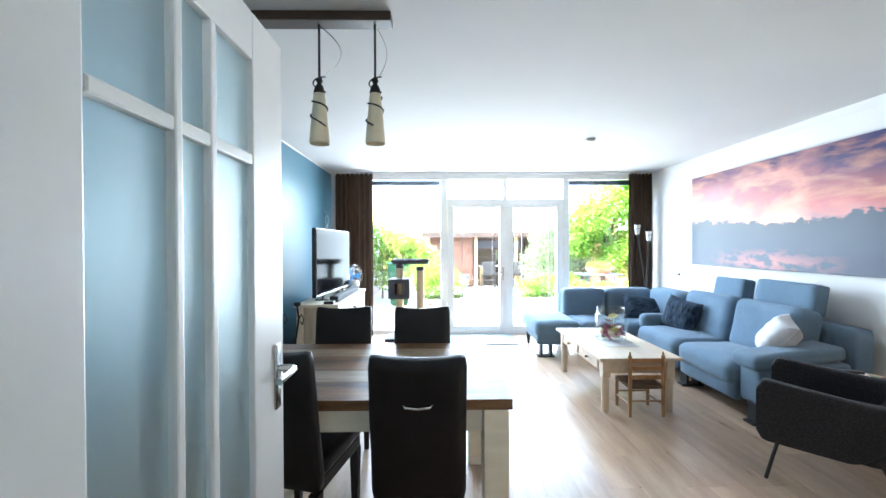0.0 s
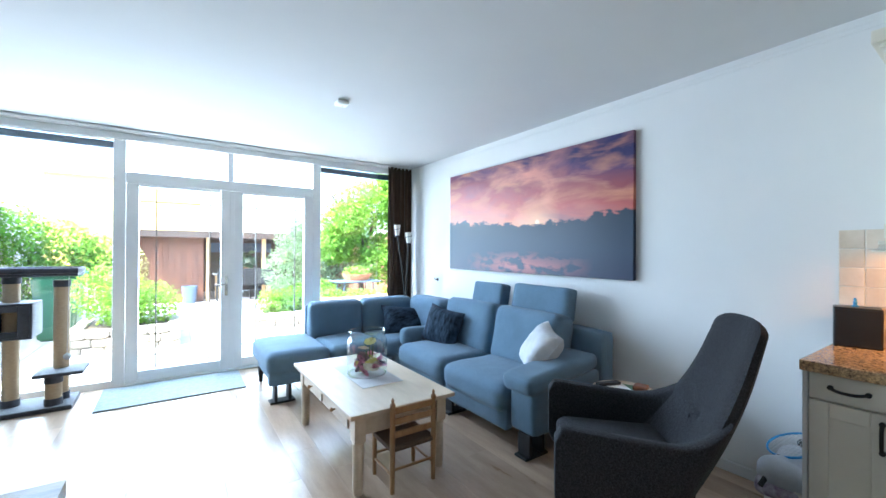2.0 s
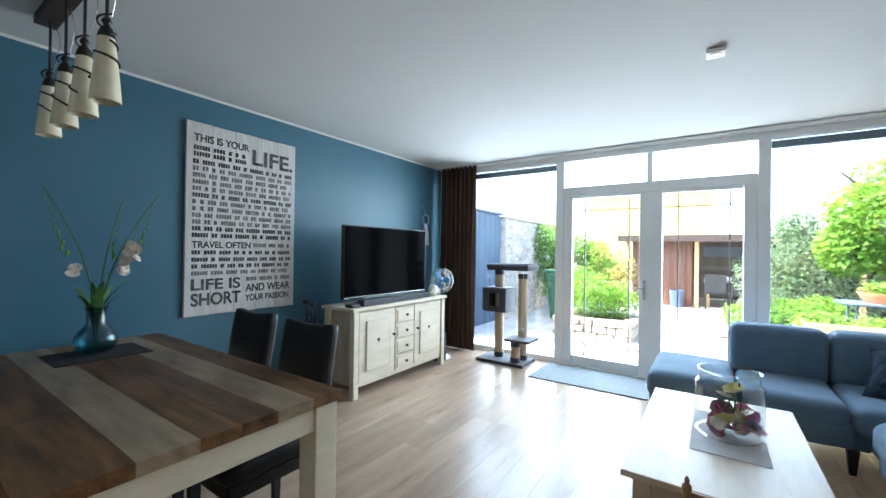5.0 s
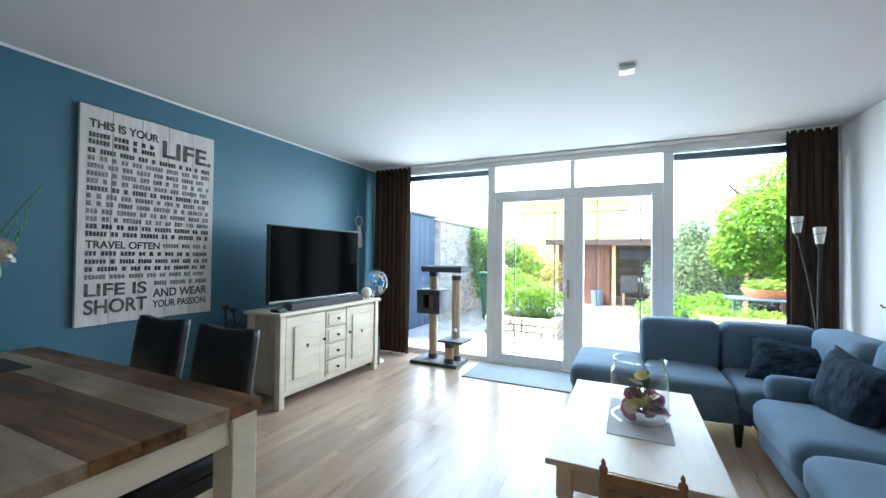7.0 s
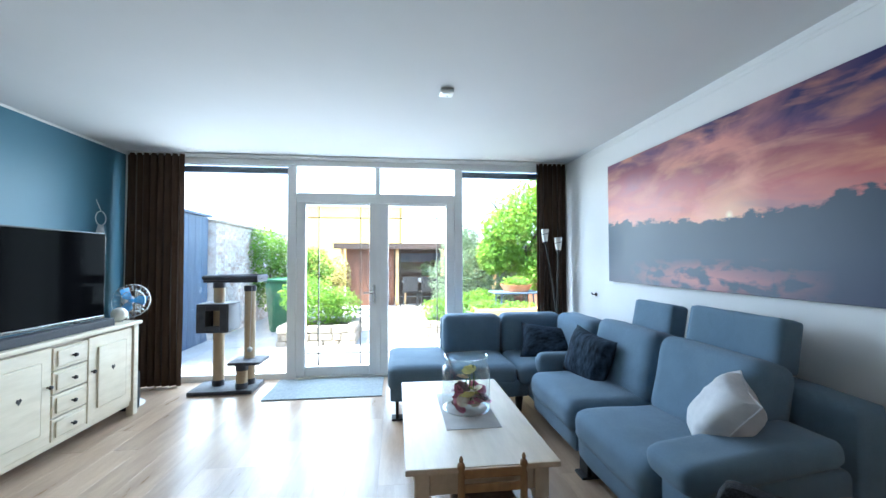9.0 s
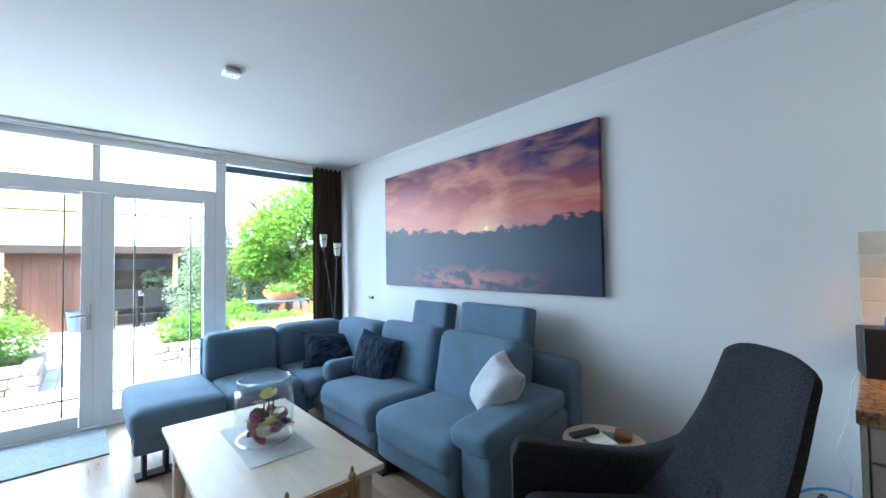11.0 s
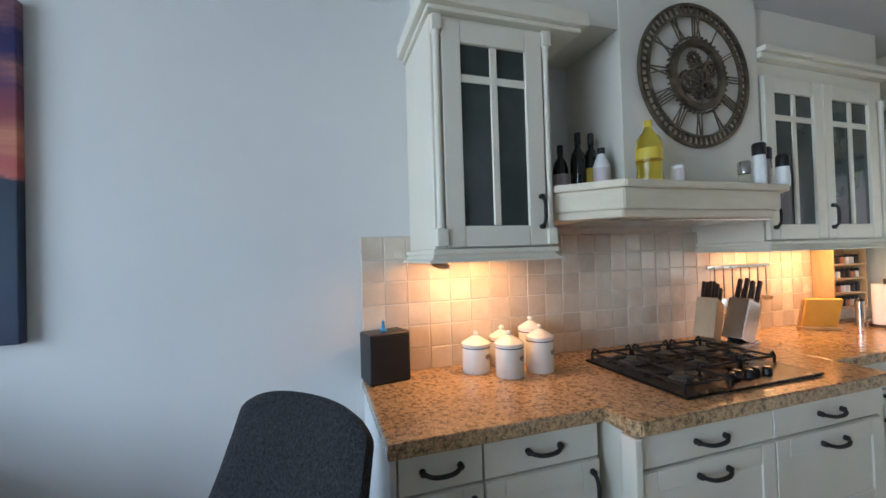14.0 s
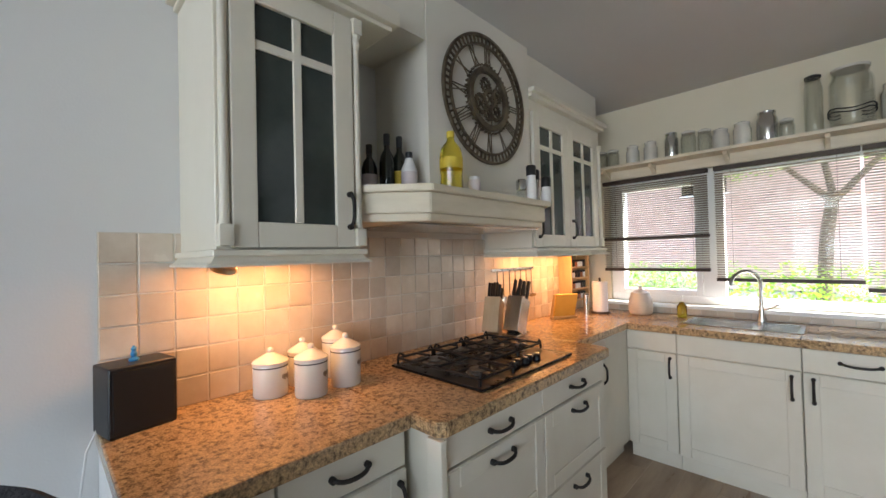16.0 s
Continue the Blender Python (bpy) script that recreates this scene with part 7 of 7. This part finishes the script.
for k, (x, r, h_, kind_) in enumerate(((3.43, 0.045, 0.12, 0), (3.34, 0.05, 0.12, 0), (3.185, 0.047, 0.125, 2), (3.055, 0.047, 0.13, 2), (2.91, 0.045, 0.165, 1), (2.80, 0.05, 0.15, 0), (2.70, 0.045, 0.14, 0), (2.605, 0.048, 0.12, 2), (2.486, 0.05, 0.135, 2), (2.357, 0.055, 0.175, 1), (2.26, 0.04, 0.10, 0), (2.135, 0.045, 0.33, 0), (1.975, 0.095, 0.33, 0), (1.80, 0.06, 0.19, 2), (1.66, 0.055, 0.15, 0))):
    jr = thing("storage_jar", "glass storage jar standing on the high shelf", "jar", "jars on the kitchen shelf")
    y = YK + 0.085
    part("body", lathe([(r * 0.95, 0), (r, 0.008), (r, h_ * 0.8), (r * 0.82, h_ * 0.92), (r * 0.82, h_)] + ([(r * 0.76, h_), (r * 0.76, h_ * 0.92), (r * 0.92, h_ * 0.8), (r * 0.92, 0.012)] if kind_ == 0 else []), 22, None, Matrix.Translation((x, y, SZ))), (M_jar_glass, M_chrome, M_jar_milk)[kind_], jr, "", True)
    part("lid", lathe([(r * 0.86, h_ + 0.0005), (r * 0.88, h_ + 0.014), (r * 0.5, h_ + 0.022), (0.003, h_ + 0.026)], 22, None, Matrix.Translation((x, y, SZ))), M_metal if k in (11,) else (M_jar_milk if kind_ != 1 else M_chrome), jr, "", True)
    if k == 12:
        for zz in (0.08, 0.10):
            part("wire_band", tube([(x + (r + 0.004) * math.cos(2 * math.pi * q / 24), y + (r + 0.004) * math.sin(2 * math.pi * q / 24), SZ + zz + 0.01 * math.sin(6 * math.pi * q / 24)) for q in range(25)], 0.004, 5), M_metal, jr, "dark wire band", True)


# ---- outside: garden ----
GZ0 = -0.03
b = bmesh.new()
bmesh.ops.create_grid(b, x_segments=1, y_segments=1, size=300, matrix=Matrix.Translation((0, 0, GZ0 - 0.03)))
solid("ground", b, mat("ground_earth", (0.30, 0.28, 0.24), 0.95, (0.20, 0.19, 0.16), 0.6, bump=0.3, bscale=8), "open ground of paving and lawn reaching the horizon", "ground", "structure")
PAVING = solid("pavement", box(-4.0, 6.0, YW + 0.13, 17.0, GZ0 - 0.06, GZ0 - 0.028), M_soil, "pale paved terrace outside the garden doors", "pavement", "structure")


def leaf_cloud(centres, count, size, seed, flat=0.4):
    """Many small leaves scattered through soft clumps, with gaps between."""
    r = random.Random(seed)
    vs_, fs = [], []
    for _ in range(count):
        cx, cy, cz, rx, ry, rz_ = r.choice(centres)
        d = Vector((r.gauss(0, 1), r.gauss(0, 1), r.gauss(0, 1))).normalized() * (r.random() ** 0.35)
        p = Vector((cx + d.x * rx, cy + d.y * ry, cz + d.z * rz_))
        a = Vector((r.gauss(0, 1), r.gauss(0, 1), r.gauss(-0.3, flat))).normalized()
        s_ = a.cross(Vector((r.gauss(0, 1), r.gauss(0, 1), 1 + r.random()))).normalized()
        ln3 = size * r.uniform(0.6, 1.3)
        w = ln3 * 0.36
        bend = Vector((0, 0, -0.15 * ln3))
        i = len(vs_)
        vs_ += [p, p + a * ln3 * 0.5 + s_ * w, p + a * ln3 + bend, p + a * ln3 * 0.5 - s_ * w]
        fs += [(i, i + 1, i + 2), (i, i + 2, i + 3)]
    me = bpy.data.meshes.new("crown")
    me.from_pydata(vs_, [], fs)
    return me


def plant(name, label, category, trunk, centres, count, size, material, seed, bark=True):
    t_ = thing(name, label, category)
    if trunk:
        b = bmesh.new()
        for line, r0, r1 in trunk:
            tube(line, r0, 7, b, r1)
        part("trunk", b, M_bark, t_, "", True)
    me = leaf_cloud(centres, int(count * 2.2), size * 0.66, seed)
    me.materials.append(material)
    c = new("crown", me)
    c.parent = t_
    return t_


# leafy tree behind the right-hand side light
plant("tree", "broad leafy green tree beside the terrace", "tree",
      [([(4.1, 9.3, GZ0), (4.05, 9.25, 0.9), (4.1, 9.2, 1.6)], 0.07, 0.05), ([(4.1, 9.2, 1.5), (3.6, 9.1, 2.2), (3.3, 9.0, 2.5)], 0.04, 0.015), ([(4.1, 9.2, 1.5), (4.5, 9.3, 2.3), (4.7, 9.3, 2.8)], 0.04, 0.015), ([(4.1, 9.2, 1.4), (4.0, 9.6, 2.4), (4.1, 9.7, 2.9)], 0.04, 0.015)],
      [(4.1, 9.2, 2.3, 0.75, 0.6, 0.55), (3.6, 9.0, 1.95, 0.5, 0.5, 0.45), (4.5, 9.3, 2.55, 0.75, 0.6, 0.55), (4.0, 9.4, 1.5, 0.7, 0.5, 0.45), (4.9, 9.2, 1.9, 0.6, 0.6, 0.7), (3.4, 9.1, 1.5, 0.35, 0.4, 0.4), (5.2, 9.6, 2.8, 0.8, 0.7, 0.6), (4.4, 8.9, 1.15, 0.6, 0.4, 0.45), (4.9, 9.0, 3.0, 0.6, 0.5, 0.4)], 11000, 0.105, M_leaf, 11)
plant("shrub", "tall grey-green shrub in the raised bed", "shrub",
      [([(2.75, 9.6, GZ0), (2.75, 9.6, 0.8), (2.8, 9.6, 1.5)], 0.03, 0.01)],
      [(2.75, 9.6, 1.45, 0.38, 0.4, 0.55), (2.65, 9.5, 1.0, 0.5, 0.5, 0.5), (2.95, 9.7, 1.8, 0.3, 0.3, 0.35), (3.1, 9.4, 1.2, 0.45, 0.4, 0.5), (3.6, 9.5, 0.9, 0.45, 0.4, 0.5), (2.6, 9.3, 0.6, 0.4, 0.4, 0.3)], 5200, 0.07, M_leaf_grey, 12)
plant("shrub", "low bright green plants in the raised bed", "shrub", [], [(2.35, 9.0, 0.45, 0.38, 0.25, 0.24), (2.75, 9.0, 0.50, 0.40, 0.3, 0.28), (3.1, 8.9, 0.55, 0.35, 0.3, 0.3)], 2200, 0.075, M_leaf, 13)
plant("shrub", "dense green shrub in the walled flower bed", "shrub", [], [(0.15, 8.8, 0.65, 0.42, 0.4, 0.42), (0.5, 9.0, 0.55, 0.40, 0.4, 0.35), (-0.15, 9.1, 0.75, 0.4, 0.4, 0.40)], 2400, 0.075, M_leaf, 14)
plant("hedge_plant", "tall green climber against the garden fence", "shrub", [([(-1.3, 11.0, GZ0), (-1.3, 11.0, 1.2)], 0.03, 0.015)], [(-1.5, 11.0, 1.5, 0.5, 0.4, 0.7), (-0.9, 11.2, 1.35, 0.5, 0.4, 0.6), (-0.4, 11.3, 1.15, 0.45, 0.4, 0.55), (-1.2, 11.0, 0.7, 0.5, 0.4, 0.5)], 4200, 0.10, M_leaf, 15)
plant("shrub", "yellowish green bush beside the garden shed", "shrub", [], [(-0.05, 12.8, 0.9, 0.35, 0.35, 0.6), (-0.35, 12.9, 0.7, 0.4, 0.35, 0.5), (-0.2, 12.85, 0.25, 0.35, 0.3, 0.3)], 1500, 0.09, mat("yellow_leaf", (0.30, 0.26, 0.05), 0.55, (0.20, 0.20, 0.04), 3, island=0.35), 16)
pp = thing("potted_plant", "spiky pale plant in a small pot on the garden table", "plant")
part("pot", lathe([(0.07, 0.7005), (0.10, 0.86), (0.09, 0.86), (0.06, 0.72)], 14, None, Matrix.Translation((2.56, 14.4, 0))), M_terracotta, pp, "", True)
me = leaf_cloud([(2.56, 14.4, 0.98, 0.10, 0.10, 0.14), (2.56, 14.4, 1.12, 0.18, 0.18, 0.16)], 160, 0.22, 17, 0.9)
me.materials.append(M_leaf_grey)
cr = new("leaves", me)
cr.parent = pp


def stone_bed(x0, x1, y0, y1, h_, label, seed):
    """A raised bed held by rough stacked stones."""
    bed = thing("raised_bed", label, "flower bed")
    part("soil", box(x0 + 0.1, x1 - 0.1, y0 + 0.1, y1 - 0.1, GZ0 - 0.03, h_ - 0.04), M_soil, bed, "dark garden soil")
    r = random.Random(seed)
    protos = []
    for k in range(5):
        b = bmesh.new()
        bmesh.ops.create_cube(b, size=1)
        bmesh.ops.bevel(b, geom=b.edges[:], offset=0.12, segments=1, affect="EDGES")
        for q in b.verts:
            q.co += 0.09 * noise.noise_vector(q.co * 2 + Vector((k * 7, 0, 0)))
        me = bpy.data.meshes.new("stone")
        b.to_mesh(me)
        b.free()
        me.materials.append(M_stone)
        protos.append(me)
    rows = 3
    hz = (h_ - GZ0 + 0.03) / rows
    for row in range(rows):
        for side in range(3):
            a0, a1 = ((x0, x1), (y0, y1), (y0, y1))[side]
            t = a0 + (0.06 if row % 2 else 0)
            while t < a1 - 0.05:
                w = r.uniform(0.13, 0.26)
                w = min(w, a1 - t)
                c = t + w / 2
                s_ = new("stone", r.choice(protos))
                s_.parent = bed
                p = ((c, y0 + 0.07), (x0 + 0.07, c), (x1 - 0.07, c))[side]
                sc = (w * 0.98, 0.15, hz * 0.97) if side == 0 else (0.15, w * 0.98, hz * 0.97)
                s_.matrix_basis = Matrix.LocRotScale((p[0], p[1], GZ0 - 0.03 + hz * (row + 0.5)), Euler((0, 0, r.uniform(-0.05, 0.05))), sc)
                t += w
    return bed


stone_bed(-0.40, 0.86, 8.35, 9.7, 0.29, "raised flower bed with a rough stone wall", 3)
stone_bed(1.95, 3.35, 8.72, 10.1, 0.27, "raised bed with stone edging and shrubs", 4)

# wheelie bin
wb = thing("wheelie_bin", "green plastic wheelie bin by the fence", "bin")
b = bmesh.new()
lo = [b.verts.new(p) for p in ((-0.92, 9.70, GZ0), (-0.50, 9.70, GZ0), (-0.50, 10.15, GZ0), (-0.92, 10.15, GZ0))]
hi = [b.verts.new(p) for p in ((-0.99, 9.62, 0.95), (-0.43, 9.62, 0.95), (-0.43, 10.25, 0.95), (-0.99, 10.25, 0.95))]
for k in range(4):
    b.faces.new((lo[k], lo[(k + 1) % 4], hi[(k + 1) % 4], hi[k]))
b.faces.new(lo[::-1])
b.faces.new(hi)
bmesh.ops.bevel(b, geom=b.edges[:], offset=0.03, segments=2, affect="EDGES")
part("body", b, M_green_plastic, wb)
part("lid", box(-1.01, -0.41, 9.59, 10.28, 0.952, 1.01, 0.025, 3), M_green_plastic, wb)
for x in (-0.93, -0.49):
    part("wheel", lathe([(0.09, -0.02), (0.1, 0), (0.09, 0.02)], 16, None, Matrix.Translation((x, 10.22, GZ0 + 0.10)) @ Matrix.Rotation(radians(90), 4, "Y")), M_black, wb, "", True)

# slate-blue shed door wall and pale fence on the left
fe = thing("garden_shed", "slate blue boarded shed beside the terrace", "shed")
for k in range(9):
    part("board", box(-1.75 - 0.02, -1.75, 7.05 + 0.22 * k, 7.05 + 0.22 * k + 0.214, GZ0, 2.12, 0.004), M_slate_paint, fe)
part("body", box(-3.6, -1.775, 7.04, 9.04, GZ0, 2.10), M_slate_paint, fe)
part("roof", box(-3.7, -1.70, 6.98, 9.10, 2.125, 2.17, 0.006), M_slate_paint, fe)
wallw = thing("garden_wall", "whitewashed rough garden wall with coping", "wall", kind="structure")
part("wall", box(-1.85, -1.66, 9.12, 13.6, GZ0, 2.05), mat("whitewashed_brick", (0.62, 0.58, 0.52), 0.9, (0.40, 0.30, 0.24), 5, bump=0.6, bscale=22), wallw)
vs_, fs = [], []
for row in range(27):
    for c in range(21):
        ya = 9.13 + 0.215 * c + (0.10 if row % 2 else 0.0)
        yb, za = min(ya + 0.205, 13.59), GZ0 + 0.075 * row + 0.005
        if yb - ya < 0.04:
            continue
        q = len(vs_)
        vs_ += [(x, y, z) for x in (-1.662, -1.650) for y in (ya, yb) for z in (za, za + 0.064)]
        fs += [(q, q + 1, q + 3, q + 2), (q + 4, q + 6, q + 7, q + 5), (q, q + 4, q + 5, q + 1), (q + 2, q + 3, q + 7, q + 6), (q + 1, q + 5, q + 7, q + 3), (q, q + 2, q + 6, q + 4)]
me = bpy.data.meshes.new("brickwork")
me.from_pydata(vs_, [], fs)
me.materials.append(mat("worn_white_brick", (0.64, 0.59, 0.53), 0.9, (0.36, 0.24, 0.18), 6, bump=0.5, bscale=30, island=0.15))
cr = tagged(new("brickwork", me), kind="stuff")
cr.parent = wallw
part("coping", box(-1.90, -1.61, 9.10, 13.6, 2.052, 2.11, 0.01), M_stone, wallw)
fn = thing("fence", "brown wooden fence boards along the garden", "fence")
for k in range(24):
    part("board", box(5.6, 5.63, 6.7 + 0.35 * k, 7.035 + 0.35 * k, GZ0, 1.85, 0.004), M_brown_planks, fn)

# open garden shed at the end
pg = thing("garden_shelter", "open brown timber shelter at the garden's end", "shelter")
part("roof", box(-0.30, 6.0, 13.6, 17.0, 1.78, 1.86, 0.01), M_darkwood, pg, "flat dark roof")
part("fascia", box(-0.32, 6.02, 13.57, 13.598, 1.70, 1.875, 0.005), M_darkwood, pg)
for x in (-0.10, 1.55, 2.95, 4.6):
    part("post", box(x - 0.05, x + 0.05, 13.85, 13.95, GZ0, 1.779, 0.005), M_warmwood, pg, "pale timber post")
for k in range(11):
    part("board", box(0.0 + 0.132 * k, 0.0 + 0.132 * k + 0.127, 14.0, 14.03, GZ0, 1.775, 0.003), M_brown_planks, pg)
part("back_wall", box(-0.2, 6.0, 16.8, 16.9, GZ0, 1.775), M_darkwood, pg)
part("blue_panel", box(1.65, 3.7, 16.77, 16.798, 1.30, 1.62, 0.004), M_slate_paint, pg, "slate blue painted panel")
part("side_wall", box(5.9, 6.0, 13.9, 16.79, GZ0, 1.775), M_brown_planks, pg)
gt = thing("garden_table", "long garden table under the shelter", "table")
part("tabletop", box(1.70, 3.3, 14.05, 14.75, 0.66, 0.70, 0.01), M_paving, gt)
for x in (1.8, 3.2):
    for y in (14.15, 14.65):
        part("leg", box(x - 0.03, x + 0.03, y - 0.03, y + 0.03, GZ0, 0.659), M_warmwood, gt)
gc = thing("garden_chair", "dark slatted garden chair", "chair", "garden chairs under the shelter")
part("seat", box(-0.22, 0.22, -0.22, 0.22, 0.42, 0.45, 0.006), M_matte_black, gc)
part("backrest", box(-0.22, 0.22, -0.24, -0.21, 0.46, 0.90, 0.006), M_matte_black, gc)
for sx in (-0.2, 0.2):
    for sy in (-0.2, 0.2):
        part("leg", box(sx - 0.015, sx + 0.015, sy - 0.015, sy + 0.015, 0, 0.419), M_matte_black, gc)
place(gc, 1.95, 13.70, GZ0, 0)
for x, a in ((2.45, 10), (2.95, -8)):
    copy_thing(gc, pose(x, 13.70, GZ0, 0, 0, a))
for x, y, r0 in ((1.95, 14.3, 0.10), (2.25, 14.4, 0.07)):
    bo = thing("garden_bowl", "white bowl on the garden table", "bowl", "bowls on the garden table")
    part("bowl", lathe([(r0 * 0.5, 0.7005), (r0 * 0.9, 0.73), (r0, 0.78), (r0 * 0.94, 0.78), (r0 * 0.8, 0.735), (r0 * 0.3, 0.712)], 16, None, Matrix.Translation((x, y, 0))), M_paper, bo, "", True)
# round pot stands in for a dark grey crate with something blue on top
pot_b = thing("plant_pot", "slate blue pot standing in for a grey crate before the shelter", "plant pot")
part("pot", lathe([(0.14, GZ0), (0.18, 0.42), (0.17, 0.42), (0.13, 0.02)], 18, None, Matrix.Translation((1.12, 13.75, 0))), M_slate_paint, pot_b, "", True)

# small blue table with a terracotta bowl
pt = thing("patio_table", "small blue metal table by the tree", "table")
part("tabletop", box(3.15, 3.95, 8.05, 8.55, 0.80, 0.83, 0.008), M_slate_paint, pt)
for x in (3.28, 3.82):
    for y in (8.12, 8.48):
        part("leg", tube([(x, y, 0.80), (x + (0.06 if x > 3.5 else -0.06), y, GZ0)], 0.014, 6), M_slate_paint, pt, "", True)
bw = thing("plant_bowl", "wide terracotta bowl with green plants", "plant pot")
part("bowl", lathe([(0.20, 0.831), (0.26, 0.92), (0.27, 0.95), (0.25, 0.95), (0.19, 0.85)], 22, None, Matrix.Translation((3.58, 8.3, 0))), M_terracotta, bw, "", True)
me = leaf_cloud([(3.58, 8.3, 1.0, 0.22, 0.2, 0.10)], 350, 0.06, 22)
me.materials.append(M_leaf)
cr = new("plants", me)
cr.parent = bw
pb = thing("planter_box", "pale wooden planter box behind the sofa", "planter")
part("box", box(2.75, 4.4, 7.55, 7.95, GZ0, 0.62, 0.01), M_warmwood, pb)
me = leaf_cloud([(2.9, 7.75, 0.64, 0.25, 0.16, 0.11), (3.4, 7.75, 0.64, 0.35, 0.16, 0.10), (4.1, 7.75, 0.66, 0.3, 0.16, 0.14)], 1500, 0.05, 23)
me.materials.append(M_leaf)
cr = new("plants", me)
cr.parent = pb

# neighbouring house behind the garden
nh = thing("house", "yellow rendered house behind the garden", "house")
part("wall", box(-3.7, 1.85, 24.0, 31.0, GZ0, 4.55), M_yellow, nh)
part("roof", box(-3.8, 1.95, 23.9, 31.1, 4.552, 4.68, 0.02), M_paving, nh, "flat roof with a pale coping")

# ---- outside: the street side, seen below the blinds ----
plant("hedge", "green front garden hedge outside the kitchen window", "hedge", [], [(1.2 + 0.6 * k, -4.2 - 0.15 * (k % 3), 0.75, 0.5, 0.5, 0.5) for k in range(7)] + [(1.2 + 0.6 * k, -4.2, 0.30, 0.5, 0.45, 0.36) for k in range(7)], 5200, 0.085, M_leaf, 31)
plant("shrub", "flowering bush outside the kitchen window", "shrub", [], [(3.6, -3.6, 0.85, 0.45, 0.4, 0.4), (3.6, -3.6, 0.35, 0.4, 0.35, 0.4)], 900, 0.07, M_leaf_grey, 32)
plant("tree", "slender street tree with bare-looking branches", "tree",
      [([(2.2, -8.0, GZ0), (2.1, -8.0, 1.6), (2.0, -8.0, 2.4)], 0.12, 0.09), ([(2.0, -8.0, 2.2), (1.2, -8.1, 3.2), (0.4, -8.1, 3.6)], 0.06, 0.02), ([(2.0, -8.0, 2.2), (2.8, -7.9, 3.1), (3.8, -7.9, 3.5)], 0.06, 0.02), ([(2.0, -8.0, 2.3), (2.2, -8.2, 3.6), (2.5, -8.3, 4.6)], 0.06, 0.02)],
      [(1.0, -8.1, 3.4, 1.0, 0.8, 0.6), (3.2, -7.9, 3.4, 1.1, 0.8, 0.6), (2.2, -8.2, 4.2, 1.2, 1.0, 0.8)], 2600, 0.11, M_leaf, 33)
sh_ = thing("house", "pinkish brick row house across the street", "house")
part("wall", box(-8, 8, -22, -15, GZ0, 6.5), M_pinkbrick, sh_)
part("roof", box(-8.3, 8.3, -22.3, -14.7, 6.5, 6.75), mat("dark_roof", (0.12, 0.10, 0.10), 0.8), sh_)
for x in (-5, -1.5, 4.6):
    w_ = part("window", box(x, x + 1.4, -14.999, -14.95, 3.4, 4.8), M_screen, sh_)
    part("frame", box(x - 0.07, x + 1.47, -14.949, -14.93, 3.33, 3.40), M_frame, w_)

# ---- pieces: floor planks, wall tiles, paving ----
PW, PL = 0.193, 1.38
rng = random.Random(17)
n_cols = int((XR - XL) / PW) + 1
pieces = {}


def piece(name, size, material, bevel):
    key = (name, tuple(round(q, 3) for q in size))
    if key not in pieces:
        b = box(-size[0] / 2, size[0] / 2, -size[1] / 2, size[1] / 2, -size[2] / 2, size[2] / 2, bevel)
        me = bpy.data.meshes.new(name)
        b.to_mesh(me)
        b.free()
        me.materials.append(material)
        pieces[key] = me
    return pieces[key]


for c in range(n_cols):
    x0 = XL + PW * c
    x1 = min(x0 + PW, XR)
    y = YK - rng.choice((0.0, 0.35, 0.7, 1.05))
    while y < YW:
        ya, yb = max(y, YK), min(y + PL, YW)
        # no planks below the closed hall corner, nor under the fitted units
        if yb - ya > 0.03 and not (x1 < 0.3 and yb < -0.6):
            o = new("plank", piece("plank", (x1 - x0 - 0.0008, yb - ya - 0.0010, 0.012), M_plank, 0.0005))
            o.parent = FLOOR
            o.matrix_basis = Matrix.Translation(((x0 + x1) / 2, (ya + yb) / 2, -0.006))
        y += PL

splash = thing("backsplash", "beige handmade wall tiles with pale joints", "tiles", kind="structure")
part("mortar", box(XR - 0.006, XR - 0.0005, YK + 0.01, 1.905, COUNTER + 0.002, 1.497), M_grout, splash)
TS = 0.0975
for r_ in range(6):
    for c in range(33):
        y1 = 1.905 - TS * c - (0.0 if r_ % 2 == 0 else 0.0)
        y0 = y1 - TS
        if y0 < YK:
            continue
        o = new("tile", piece("tile", (0.008, TS - 0.004, TS - 0.0045), M_tile, 0.0022))
        o.parent = splash
        o.matrix_basis = Matrix.Translation((XR - 0.0055 + rng.uniform(-0.0008, 0.0008), (y0 + y1) / 2, 1.497 - TS * (r_ + 0.5))) @ Euler((rng.uniform(-0.006, 0.006), rng.uniform(-0.012, 0.012), rng.uniform(-0.012, 0.012))).to_matrix().to_4x4()
part("mortar", box(XR - 0.005, XR - 0.0004, 0.07, 1.22, 1.498, 1.53), M_grout, splash)
part("mortar", box(1.36, 3.655, YK + 0.0005, YK + 0.006, COUNTER + 0.002, 0.964), M_grout, splash)
for c in range(23):
    o = new("tile", piece("tile", (TS - 0.004, 0.010, 0.044), M_tile, 0.002))
    o.parent = splash
    o.matrix_basis = Matrix.Translation((3.60 - TS * c, YK + 0.006, COUNTER + 0.026))

for i in range(13):
    for j in range(13):
        x, y = -2.9 + 0.6 * i, YW + 0.45 + 0.6 * j
        o = new("slab", piece("paving", (0.594, 0.594, 0.04), M_paving, 0.004))
        o.parent = PAVING
        o.matrix_basis = Matrix.Translation((x, y, GZ0 - 0.02 + rng.uniform(-0.002, 0.002)))
